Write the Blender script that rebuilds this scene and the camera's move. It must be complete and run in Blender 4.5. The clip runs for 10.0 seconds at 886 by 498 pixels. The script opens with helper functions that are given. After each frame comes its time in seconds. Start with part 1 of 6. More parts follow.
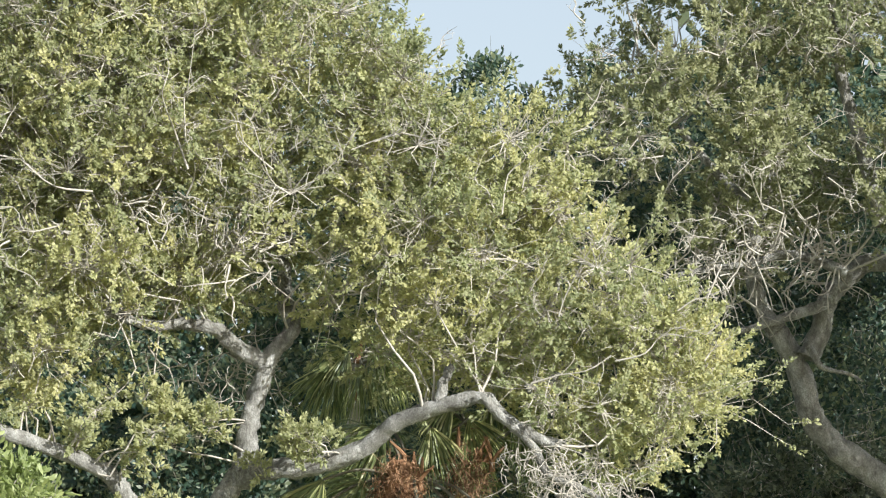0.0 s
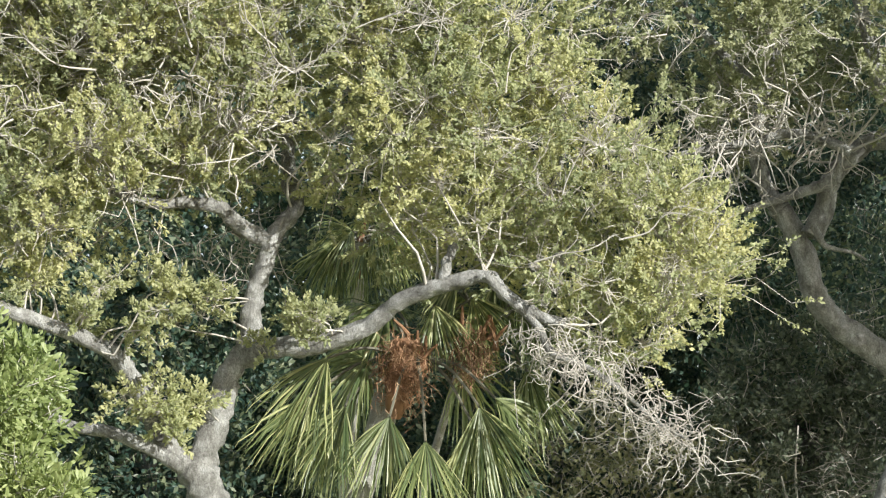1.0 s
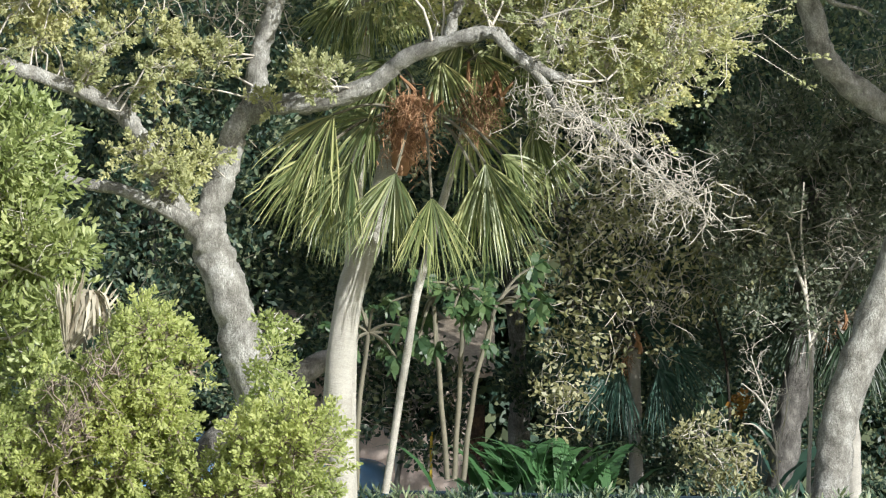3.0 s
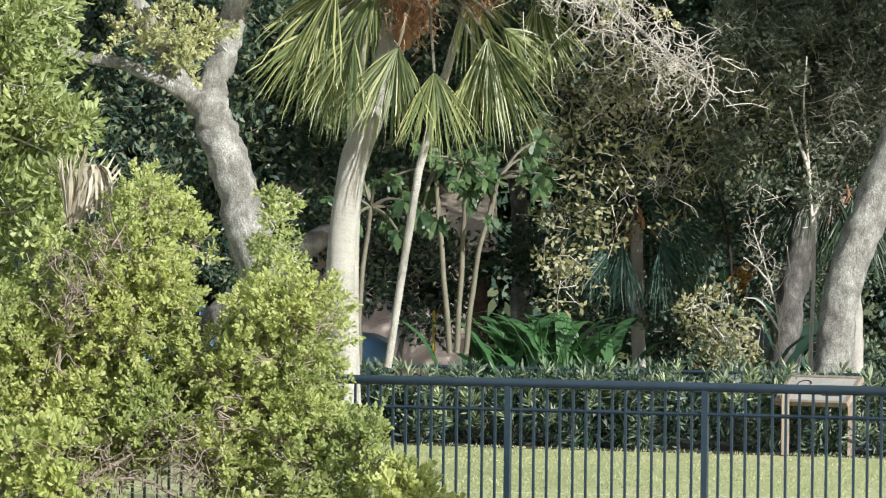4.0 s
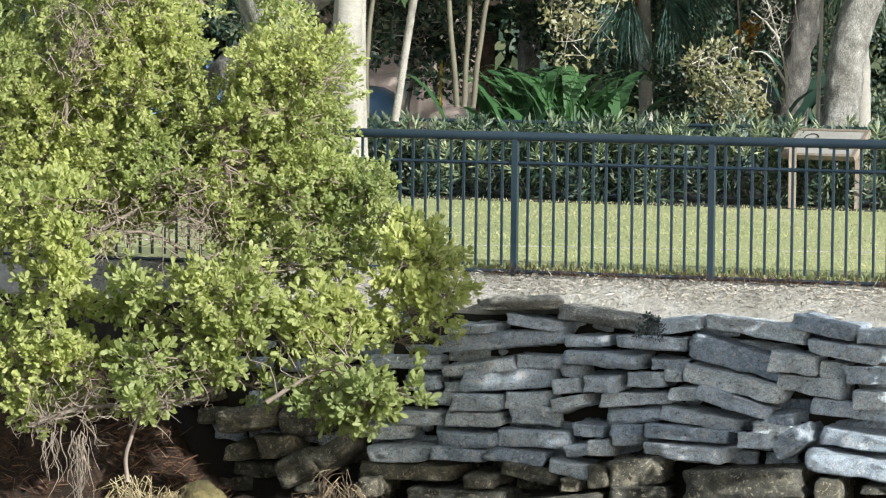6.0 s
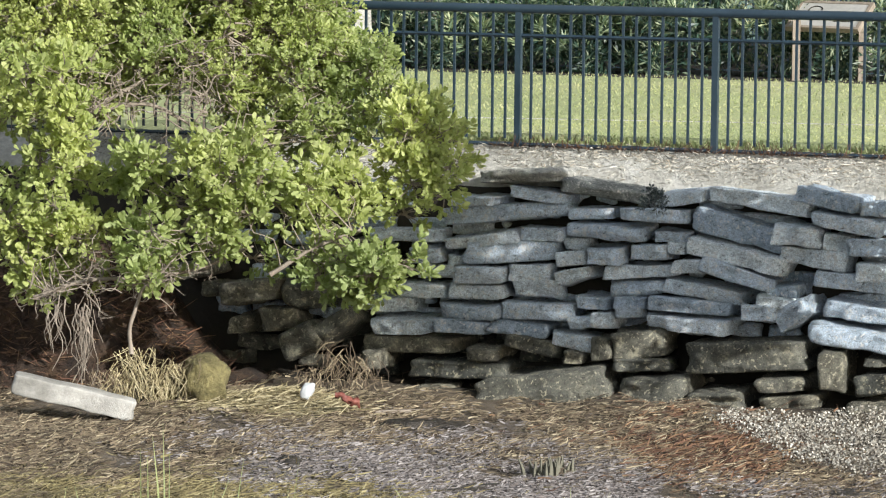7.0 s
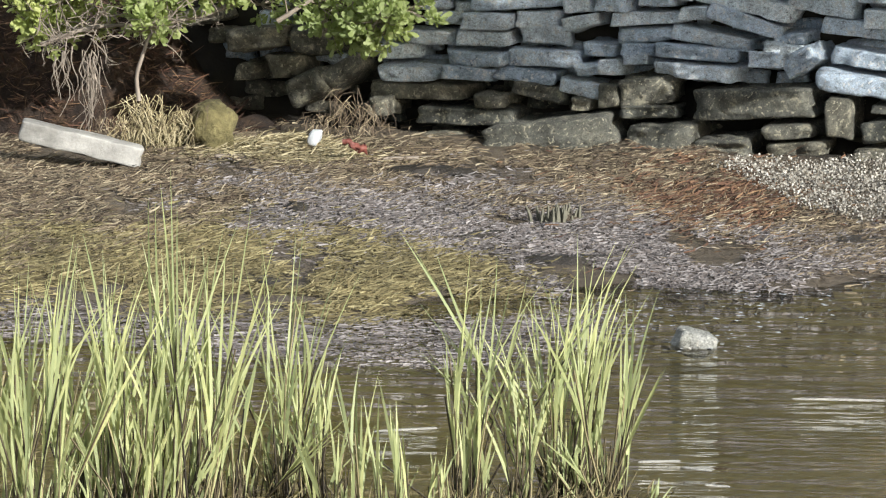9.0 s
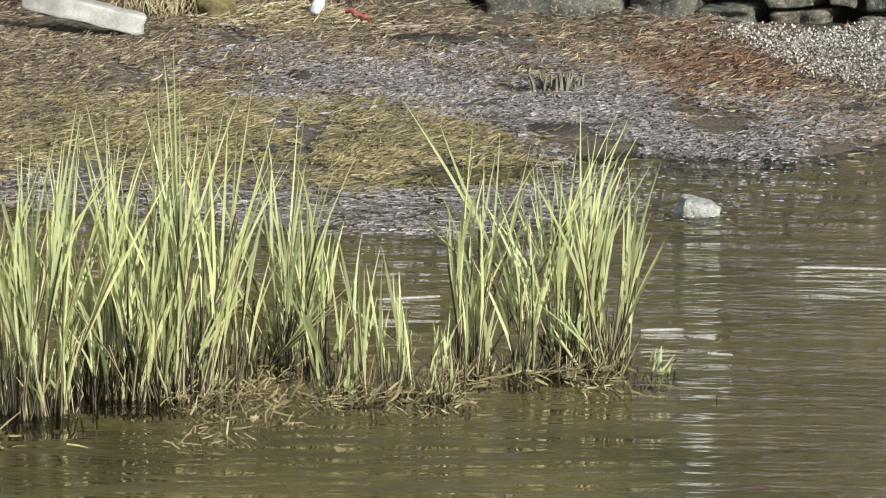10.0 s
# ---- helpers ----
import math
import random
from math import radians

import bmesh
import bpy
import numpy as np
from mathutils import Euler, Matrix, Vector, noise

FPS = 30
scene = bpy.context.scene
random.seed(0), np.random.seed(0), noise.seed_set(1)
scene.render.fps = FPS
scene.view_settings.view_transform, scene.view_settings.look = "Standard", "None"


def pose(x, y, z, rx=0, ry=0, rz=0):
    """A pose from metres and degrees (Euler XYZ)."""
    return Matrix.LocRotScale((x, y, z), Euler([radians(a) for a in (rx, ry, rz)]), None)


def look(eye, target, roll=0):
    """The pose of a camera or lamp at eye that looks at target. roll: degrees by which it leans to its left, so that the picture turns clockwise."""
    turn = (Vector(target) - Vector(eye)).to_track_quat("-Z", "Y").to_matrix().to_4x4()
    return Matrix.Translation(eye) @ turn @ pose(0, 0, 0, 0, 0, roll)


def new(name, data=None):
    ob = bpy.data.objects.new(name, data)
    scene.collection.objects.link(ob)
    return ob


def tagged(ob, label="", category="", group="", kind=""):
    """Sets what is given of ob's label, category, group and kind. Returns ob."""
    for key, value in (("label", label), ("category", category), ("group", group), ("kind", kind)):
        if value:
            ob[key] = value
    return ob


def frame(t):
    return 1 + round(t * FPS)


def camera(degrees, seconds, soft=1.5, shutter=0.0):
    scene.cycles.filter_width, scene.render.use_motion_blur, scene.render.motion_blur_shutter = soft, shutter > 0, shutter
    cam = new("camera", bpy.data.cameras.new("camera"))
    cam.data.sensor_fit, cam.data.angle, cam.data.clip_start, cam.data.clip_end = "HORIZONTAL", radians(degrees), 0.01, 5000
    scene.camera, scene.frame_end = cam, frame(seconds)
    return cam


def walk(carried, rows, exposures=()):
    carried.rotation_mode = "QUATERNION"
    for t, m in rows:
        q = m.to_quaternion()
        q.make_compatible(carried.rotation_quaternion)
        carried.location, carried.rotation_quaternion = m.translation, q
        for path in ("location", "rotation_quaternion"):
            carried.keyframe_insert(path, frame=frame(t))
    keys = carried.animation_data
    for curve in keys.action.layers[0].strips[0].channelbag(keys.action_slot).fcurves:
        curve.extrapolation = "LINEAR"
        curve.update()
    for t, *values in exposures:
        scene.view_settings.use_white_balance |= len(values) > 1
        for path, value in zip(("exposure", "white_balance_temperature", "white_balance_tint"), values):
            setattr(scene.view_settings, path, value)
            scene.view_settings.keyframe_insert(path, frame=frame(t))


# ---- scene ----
# The camera stands still on the far bank of a tidal creek, 4.65 m over the water, and tilts slowly
# down with a long lens: treetops, palm, fence and lawn, stone seawall, mudflat, cordgrass.
cam = camera(11.94, 10.0, soft=1.2)
EYE = Vector((0.0, 0.0, 4.65))
LEAN = 0.66
TILT = [  # seconds, degrees to the right, degrees up
    (0.0, 0.133, 6.671), (0.5, 0.127, 5.883), (1.0, 0.103, 5.029), (1.5, 0.091, 4.235),
    (2.0, 0.077, 3.364), (2.5, 0.063, 2.565), (4.0, 0.044, 0.034), (4.5, 0.023, -0.774),
    (5.0, 0.012, -1.641), (5.5, 0.000, -2.452), (7.0, -0.043, -5.023), (7.5, -0.054, -5.843),
    (8.0, -0.071, -6.732), (8.5, -0.080, -7.557), (9.0, -0.103, -8.448), (9.5, -0.119, -9.338),
    (10.0, -0.122, -10.228)]


def aim(right, up):
    a, e = radians(right), radians(up)
    return EYE + 40 * Vector((math.sin(a) * math.cos(e), math.cos(a) * math.cos(e), math.sin(e)))


walk(cam, [(t, look(EYE, aim(a, e), LEAN)) for t, a, e in TILT])

# ---- light ----
SUN_EL, SUN_AZ = 22.0, 138.0      # degrees over the horizon, clockwise from +y
scene.view_settings.exposure = 0.6
world = bpy.data.worlds.new("world")
scene.world = world
world.use_nodes = True
wn = world.node_tree
sky = wn.nodes.new("ShaderNodeTexSky")
sky.sky_type, sky.sun_disc = "NISHITA", False
sky.sun_elevation, sky.sun_rotation = radians(SUN_EL), radians(SUN_AZ)
sky.dust_density, sky.ozone_density, sky.air_density = 1.6, 1.6, 1.0
haze = wn.nodes.new("ShaderNodeMix")      # thin even haze over the blue
haze.data_type = "RGBA"
haze.inputs[0].default_value, haze.inputs[7].default_value = 0.66, (2.8, 2.96, 3.1, 1)
wn.links.new(sky.outputs[0], haze.inputs[6])
wn.links.new(haze.outputs[2], wn.nodes["Background"].inputs[0])
wn.nodes["Background"].inputs[1].default_value = 0.15
sun_data = bpy.data.lights.new("sun", "SUN")
sun_data.energy, sun_data.angle, sun_data.color = 5.0, radians(0.6), (0.975, 0.98, 0.96)
sun = new("sun", sun_data)
sa, se = radians(SUN_AZ), radians(SUN_EL)
SUN_DIR = Vector((math.sin(sa) * math.cos(se), math.cos(sa) * math.cos(se), math.sin(se)))
sun.matrix_world = look(SUN_DIR * 60, (0, 0, 0))

RNG = np.random.default_rng(7)


# ---- materials ----
def material(name):
    m = bpy.data.materials.new(name)
    m.use_nodes = True
    return m, m.node_tree, m.node_tree.nodes["Principled BSDF"]


def ramp(nt, fac, stops):
    n = nt.nodes.new("ShaderNodeValToRGB")
    while len(n.color_ramp.elements) < len(stops):
        n.color_ramp.elements.new(0.5)
    for e, (p, c) in zip(n.color_ramp.elements, stops):
        e.position, e.color = p, (*c, 1)
    nt.links.new(fac, n.inputs[0])
    return n.outputs[0]


def noise_tex(nt, scale, detail=5.0, stretch=(1, 1, 1), rough=0.6):
    co = nt.nodes.new("ShaderNodeTexCoord")
    mp = nt.nodes.new("ShaderNodeMapping")
    mp.inputs["Scale"].default_value = stretch
    nt.links.new(co.outputs["Object"], mp.inputs[0])
    n = nt.nodes.new("ShaderNodeTexNoise")
    n.inputs["Scale"].default_value, n.inputs["Detail"].default_value = scale, detail
    n.inputs["Roughness"].default_value = rough
    nt.links.new(mp.outputs[0], n.inputs["Vector"])
    return n.outputs["Fac"]


def mixed(nt, fac, a, b, mode="MIX"):
    n = nt.nodes.new("ShaderNodeMix")
    n.data_type, n.blend_type = "RGBA", mode
    for sock, val in ((n.inputs[0], fac), (n.inputs[6], a), (n.inputs[7], b)):
        if isinstance(val, (int, float)):
            sock.default_value = val
        elif isinstance(val, tuple):
            sock.default_value = (*val, 1)
        else:
            nt.links.new(val, sock)
    return n.outputs[2]


def bumped(nt, bsdf, height, strength, distance=0.02):
    b = nt.nodes.new("ShaderNodeBump")
    b.inputs["Strength"].default_value, b.inputs["Distance"].default_value = strength, distance
    nt.links.new(height, b.inputs["Height"])
    nt.links.new(b.outputs[0], bsdf.inputs["Normal"])


def surface(name, stops, scale, rough=0.8, fine=40.0, bump=0.5, dist=0.02, stretch=(1, 1, 1), speckle=0.35, metal=0.0, lo=0.35, hi=1.25):
    m, nt, b = material(name)
    big = noise_tex(nt, scale, 6, stretch)
    small = noise_tex(nt, fine, 8, stretch, 0.75)
    col = ramp(nt, big, stops)
    grain = ramp(nt, small, [(0.3, (lo, lo, lo)), (0.7, (hi, hi, hi))])
    nt.links.new(mixed(nt, speckle, col, grain, "MULTIPLY"), b.inputs["Base Color"])
    b.inputs["Roughness"].default_value, b.inputs["Metallic"].default_value = rough, metal
    bumped(nt, b, small, bump, dist)
    return m


def leaf_material(name, dark, light, pale, through_light=0.42, rough=0.45, patch=0.9):
    """Leaves: each one its own tone, patches of older and fresher growth, some light passing through."""
    m, nt, b = material(name)
    geo = nt.nodes.new("ShaderNodeNewGeometry")
    tone = ramp(nt, geo.outputs["Random Per Island"], [(0.0, dark), (0.55, light), (1.0, pale)])
    spread = noise_tex(nt, patch, 3)
    shade = ramp(nt, spread, [(0.3, (0.72, 0.78, 0.7)), (0.7, (1.18, 1.12, 1.0))])
    own = nt.nodes.new("ShaderNodeObjectInfo")
    each = ramp(nt, own.outputs["Random"], [(0.0, (0.78, 0.82, 0.82)), (1.0, (1.2, 1.16, 1.1))])
    col = mixed(nt, 1.0, mixed(nt, 1.0, tone, shade, "MULTIPLY"), each, "MULTIPLY")
    nt.links.new(col, b.inputs["Base Color"])
    b.inputs["Roughness"].default_value = rough
    tr = nt.nodes.new("ShaderNodeBsdfTranslucent")
    nt.links.new(mixed(nt, 1.0, col, (1.02, 1.1, 0.82), "MULTIPLY"), tr.inputs[0])
    mx = nt.nodes.new("ShaderNodeMixShader")
    mx.inputs[0].default_value = through_light
    nt.links.new(b.outputs[0], mx.inputs[1])
    nt.links.new(tr.outputs[0], mx.inputs[2])
    nt.links.new(mx.outputs[0], nt.nodes["Material Output"].inputs[0])
    return m


def strand_material(name, stops, rough=0.8, patch=1.2):
    m, nt, b = material(name)
    geo = nt.nodes.new("ShaderNodeNewGeometry")
    tone = ramp(nt, geo.outputs["Random Per Island"], stops)
    shade = ramp(nt, noise_tex(nt, patch, 4), [(0.3, (0.6, 0.6, 0.6)), (0.7, (1.2, 1.2, 1.2))])
    nt.links.new(mixed(nt, 1.0, tone, shade, "MULTIPLY"), b.inputs["Base Color"])
    b.inputs["Roughness"].default_value = rough
    return m


OAK_LEAF = leaf_material("oak_leaf", (0.372, 0.38, 0.22), (0.447, 0.45, 0.264), (0.53, 0.525, 0.33), 0.4, 0.65)
OAK_LEAF_DARK = leaf_material("oak_leaf_dark", (0.285, 0.29, 0.17), (0.385, 0.385, 0.24), (0.5, 0.5, 0.34), 0.4, 0.65)
# dark cool tones stand in for shade, the pale one for sunlit specks
WOOD_SHADE_LEAF = leaf_material("woodland_shade_leaf", (0.03, 0.066, 0.057), (0.078, 0.13, 0.1), (0.29, 0.32, 0.21))
BUSH_LEAF = leaf_material("bush_leaf", (0.28, 0.325, 0.12), (0.395, 0.445, 0.182), (0.49, 0.53, 0.275), 0.5, 0.6)
BRIGHT_LEAF = leaf_material("bright_leaf", (0.18, 0.225, 0.09), (0.3, 0.355, 0.15), (0.43, 0.48, 0.25))
# the hedge's cool shade is put into its dark leaf tones
HEDGE_SHADE_LEAF = leaf_material("hedge_shade_leaf", (0.025, 0.06, 0.05), (0.075, 0.13, 0.1), (0.36, 0.41, 0.3))
MOSSY_LEAF = leaf_material("hanging_leaf", (0.09, 0.112, 0.09), (0.16, 0.19, 0.15), (0.32, 0.34, 0.27))
STRAP_LEAF = leaf_material("strap_leaf", (0.03, 0.09, 0.042), (0.062, 0.155, 0.068), (0.18, 0.28, 0.12), 0.3, 0.35)
PAPAYA_LEAF = leaf_material("papaya_leaf", (0.03, 0.07, 0.03), (0.06, 0.12, 0.05), (0.12, 0.18, 0.08), 0.3, 0.45)
PALM_LEAF = leaf_material("palm_leaf", (0.085, 0.125, 0.055), (0.26, 0.3, 0.135), (0.56, 0.55, 0.31), 0.32, 0.36)
# two leaf colours with the garden's bluish shade mixed in
TEAL_SHADE_LEAF = leaf_material("teal_shade_leaf", (0.025, 0.07, 0.06), (0.045, 0.11, 0.093), (0.08, 0.15, 0.13), 0.25, 0.45)
PALM_LEAF_SHADE = leaf_material("palm_leaf_shade", (0.025, 0.05, 0.032), (0.045, 0.08, 0.05), (0.085, 0.12, 0.07), 0.25, 0.4)
DEAD_FROND = leaf_material("dead_frond", (0.36, 0.3, 0.25), (0.52, 0.46, 0.41), (0.68, 0.63, 0.58), 0.2, 0.8)
GRASS_BLADE = leaf_material("cordgrass_blade", (0.28, 0.3, 0.14), (0.42, 0.44, 0.23), (0.56, 0.57, 0.36), 0.3, 0.55)
GRASS_STEM = strand_material("cordgrass_stem", [(0, (0.025, 0.018, 0.01)), (0.5, (0.1, 0.075, 0.038)), (1, (0.32, 0.27, 0.14))])
FIBRE = strand_material("palm_fibre", [(0, (0.14, 0.07, 0.035)), (0.6, (0.31, 0.165, 0.085)), (1, (0.5, 0.33, 0.2))])


def bark_material(name, dark, mid, light, scale, stretch):
    """Furrowed bark: pale plates between dark cracks."""
    m, nt, b = material(name)
    co = nt.nodes.new("ShaderNodeTexCoord")
    mp = nt.nodes.new("ShaderNodeMapping")
    mp.inputs["Scale"].default_value = stretch
    nt.links.new(co.outputs["Object"], mp.inputs[0])
    wob = nt.nodes.new("ShaderNodeTexNoise")
    wob.inputs["Scale"].default_value = scale * 0.7
    nt.links.new(mp.outputs[0], wob.inputs["Vector"])
    add = nt.nodes.new("ShaderNodeVectorMath")
    add.operation = "MULTIPLY_ADD"
    nt.links.new(wob.outputs["Color"], add.inputs[0])
    add.inputs[1].default_value = (0.5, 0.5, 0.5)
    nt.links.new(mp.outputs[0], add.inputs[2])
    vor = nt.nodes.new("ShaderNodeTexVoronoi")
    vor.feature = "DISTANCE_TO_EDGE"
    vor.inputs["Scale"].default_value = scale
    nt.links.new(add.outputs[0], vor.inputs["Vector"])
    crack = ramp(nt, vor.outputs["Distance"], [(0.0, (0.5, 0.49, 0.47)), (0.1, (0.85, 0.85, 0.85)), (0.3, (1.04, 1.04, 1.04))])
    col = ramp(nt, noise_tex(nt, 6.5, 7, (1, 1, 0.6), 0.68), [(0.36, dark), (0.5, mid), (0.62, light)])
    grain = ramp(nt, noise_tex(nt, 45, 5), [(0.3, (0.55, 0.55, 0.55)), (0.7, (1.2, 1.2, 1.2))])
    col = mixed(nt, 0.85, col, crack, "MULTIPLY")
    nt.links.new(mixed(nt, 0.6, col, grain, "MULTIPLY"), b.inputs["Base Color"])
    b.inputs["Roughness"].default_value = 0.92
    bumped(nt, b, mixed(nt, 0.6, crack, grain), 0.8, 0.03)
    return m


OAK_BARK = bark_material("oak_bark", (0.19, 0.182, 0.16), (0.33, 0.322, 0.29), (0.48, 0.475, 0.44), 19, (1, 1, 0.33))
# darker bark, with the shade on the back trunks put into its colour
SHADE_BARK = bark_material("shade_bark", (0.07, 0.066, 0.06), (0.13, 0.123, 0.112), (0.23, 0.22, 0.2), 22, (1, 1, 0.3))
TWIG = surface("grey_twig", [(0.3, (0.4, 0.365, 0.31)), (0.7, (0.6, 0.56, 0.49))], 3, 0.9, 30, 0.4, 0.01)
PALM_BARK = surface("palm_bark", [(0.3, (0.34, 0.32, 0.28)), (0.6, (0.48, 0.46, 0.41)), (0.8, (0.6, 0.58, 0.53))], 1.6, 0.9, 30, 0.8, 0.03, (1, 1, 2.5), 0.4)
STALK = surface("pale_stalk", [(0.3, (0.1, 0.095, 0.068)), (0.7, (0.19, 0.175, 0.125))], 4, 0.8, 30, 0.3, 0.01)


def stone_material(name, stops, lichen, amount):
    """Pitted slab: broad tone changes, dark pits, fine grain and pale crusts; each slab a little lighter or darker."""
    m, nt, b = material(name)
    col = ramp(nt, noise_tex(nt, 4.5, 6), stops)
    own = nt.nodes.new("ShaderNodeObjectInfo")
    col = mixed(nt, 1.0, col, ramp(nt, own.outputs["Random"], [(0.0, (0.55, 0.61, 0.68)), (0.5, (0.95, 0.98, 1.02)), (1.0, (1.22, 1.19, 1.13))]), "MULTIPLY")
    grain = noise_tex(nt, 75, 4, (1, 1, 1), 0.8)
    col = mixed(nt, 0.9, col, ramp(nt, grain, [(0.32, (0.5, 0.5, 0.5)), (0.5, (1.0, 1.0, 1.0)), (0.68, (1.5, 1.5, 1.5))]), "MULTIPLY")
    pits = noise_tex(nt, 20, 6, (1, 1, 1.4), 0.75)
    col = mixed(nt, 0.8, col, ramp(nt, pits, [(0.36, (0.16, 0.16, 0.17)), (0.41, (0.92, 0.92, 0.92)), (0.6, (1.35, 1.35, 1.35))]), "MULTIPLY")
    crust = ramp(nt, noise_tex(nt, 9, 8, (1, 1, 1), 0.75), [(0.56, (0, 0, 0)), (0.64, (amount, amount, amount))])
    col = mixed(nt, crust, col, lichen)
    fleck = ramp(nt, noise_tex(nt, 34, 3, (1, 1, 1), 0.6), [(0.6, (0, 0, 0)), (0.64, (0.9, 0.9, 0.9))])
    col = mixed(nt, fleck, col, lichen)
    nt.links.new(col, b.inputs["Base Color"])
    b.inputs["Roughness"].default_value = 0.92
    mixh = mixed(nt, 0.4, mixed(nt, 0.5, grain, pits), noise_tex(nt, 11, 5))
    bumped(nt, b, mixh, 1.0, 0.09)
    return m


STONE = stone_material("seawall_stone", [(0.3, (0.42, 0.475, 0.52)), (0.5, (0.6, 0.66, 0.705)), (0.7, (0.75, 0.79, 0.815))], (0.74, 0.73, 0.7), 0.8)
# tidal stain, taken darker still for the shade on the low stones
TIDE_SHADE_STONE = stone_material("tide_shade_stone", [(0.3, (0.07, 0.066, 0.05)), (0.5, (0.13, 0.123, 0.096)), (0.7, (0.24, 0.222, 0.165))], (0.46, 0.42, 0.3), 0.6)
CAP_STONE = stone_material("shell_cap_stone", [(0.3, (0.3, 0.28, 0.23)), (0.5, (0.4, 0.38, 0.32)), (0.7, (0.52, 0.49, 0.43))], (0.68, 0.65, 0.58), 0.8)
CONCRETE = surface("old_concrete", [(0.35, (0.22, 0.21, 0.185)), (0.65, (0.46, 0.44, 0.4))], 3.0, 0.9, 50, 0.6, 0.015)
MUD = surface("mud", [(0.3, (0.055, 0.041, 0.027)), (0.5, (0.115, 0.087, 0.057)), (0.7, (0.2, 0.158, 0.112))], 1.3, 0.75, 16, 0.9, 0.05, (1, 1, 1), 0.5)
WET_MUD = surface("wet_mud", [(0.3, (0.02, 0.016, 0.012)), (0.7, (0.05, 0.04, 0.03))], 4, 0.5, 20, 0.8, 0.03, (1, 1, 1), 0.5)
CREEK_BED = surface("algae_creek_bed", [(0.3, (0.32, 0.285, 0.13)), (0.5, (0.5, 0.445, 0.24)), (0.72, (0.66, 0.59, 0.38))], 0.8, 0.9, 9, 0.6, 0.04, (1, 1, 1), 0.4)
SHELL_GROUND = surface("shell_gravel", [(0.25, (0.4, 0.375, 0.32)), (0.5, (0.59, 0.565, 0.5)), (0.75, (0.74, 0.715, 0.66))], 2.4, 0.95, 26, 1.0, 0.05, (1, 1, 1), 0.55)
LAWN = surface("lawn_turf", [(0.3, (0.29, 0.325, 0.15)), (0.5, (0.365, 0.395, 0.185)), (0.75, (0.47, 0.45, 0.26))], 0.35, 0.9, 9, 0.6, 0.04, (1, 0.5, 1), 0.3)
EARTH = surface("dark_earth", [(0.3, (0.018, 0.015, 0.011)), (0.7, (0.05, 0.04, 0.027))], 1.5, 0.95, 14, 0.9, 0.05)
FENCE_PAINT = surface("black_fence_paint", [(0.3, (0.016, 0.03, 0.042)), (0.7, (0.028, 0.048, 0.066))], 3, 0.3, 60, 0.1, 0.002, (1, 1, 1), 0.2)
SIGN_FACE = surface("faded_sign_face", [(0.3, (0.34, 0.33, 0.3)), (0.7, (0.46, 0.44, 0.41))], 2.5, 0.4, 20, 0.1, 0.002, (1, 1, 1), 0.2)
SIGN_WOOD = surface("weathered_wood", [(0.3, (0.21, 0.165, 0.125)), (0.7, (0.35, 0.295, 0.235))], 3, 0.85, 40, 0.5, 0.01, (4, 4, 0.5), 0.4)
BLUE_PAINT = surface("blue_car_paint", [(0.3, (0.2, 0.42, 0.78)), (0.7, (0.27, 0.5, 0.84))], 2, 0.25, 30, 0.05, 0.002, (1, 1, 1), 0.1)
PINK_STUCCO = surface("pink_stucco", [(0.3, (0.68, 0.55, 0.48)), (0.7, (0.82, 0.68, 0.6))], 1.5, 0.9, 30, 0.4, 0.01)
WHITE_PLASTIC = surface("white_plastic", [(0.3, (0.5, 0.52, 0.52)), (0.7, (0.68, 0.7, 0.71))], 5, 0.4, 40, 0.1, 0.003, (1, 1, 1), 0.15)
RED_CLOTH = surface("red_plastic", [(0.3, (0.13, 0.035, 0.027)), (0.7, (0.27, 0.09, 0.065))], 6, 0.6, 40, 0.3, 0.005)
GLASS_DARK = surface("dark_glass", [(0.3, (0.01, 0.012, 0.015)), (0.7, (0.02, 0.022, 0.025))], 2, 0.08, 20, 0.0, 0.001, (1, 1, 1), 0.05)
RUBBER = surface("tyre_rubber", [(0.3, (0.015, 0.015, 0.015)), (0.7, (0.03, 0.03, 0.03))], 4, 0.85, 40, 0.3, 0.005)
STRAW = strand_material("wrack_straw", [(0, (0.05, 0.033, 0.02)), (0.45, (0.13, 0.094, 0.058)), (0.8, (0.225, 0.175, 0.108)), (1, (0.42, 0.35, 0.23))])
STRAW_PALE = strand_material("wrack_pale_straw", [(0, (0.12, 0.09, 0.045)), (0.5, (0.28, 0.23, 0.12)), (1, (0.5, 0.43, 0.27))])
STRAW_DRY = strand_material("bleached_straw", [(0, (0.16, 0.135, 0.095)), (0.4, (0.36, 0.32, 0.25)), (1, (0.58, 0.54, 0.46))])
WRACK_GREY = strand_material("wrack_grey", [(0, (0.08, 0.064, 0.056)), (0.5, (0.175, 0.15, 0.138)), (1, (0.33, 0.3, 0.285))])
STRAW_OLIVE = strand_material("wrack_olive_straw", [(0, (0.1, 0.075, 0.03)), (0.45, (0.175, 0.14, 0.06)), (0.8, (0.24, 0.2, 0.09)), (1, (0.34, 0.29, 0.15))])
WRACK_RED = strand_material("wrack_brown", [(0, (0.04, 0.019, 0.011)), (0.5, (0.12, 0.055, 0.03)), (1, (0.26, 0.155, 0.08))])
SHELL = strand_material("oyster_shell", [(0, (0.08, 0.065, 0.05)), (0.5, (0.26, 0.235, 0.19)), (1, (0.6, 0.57, 0.5))])


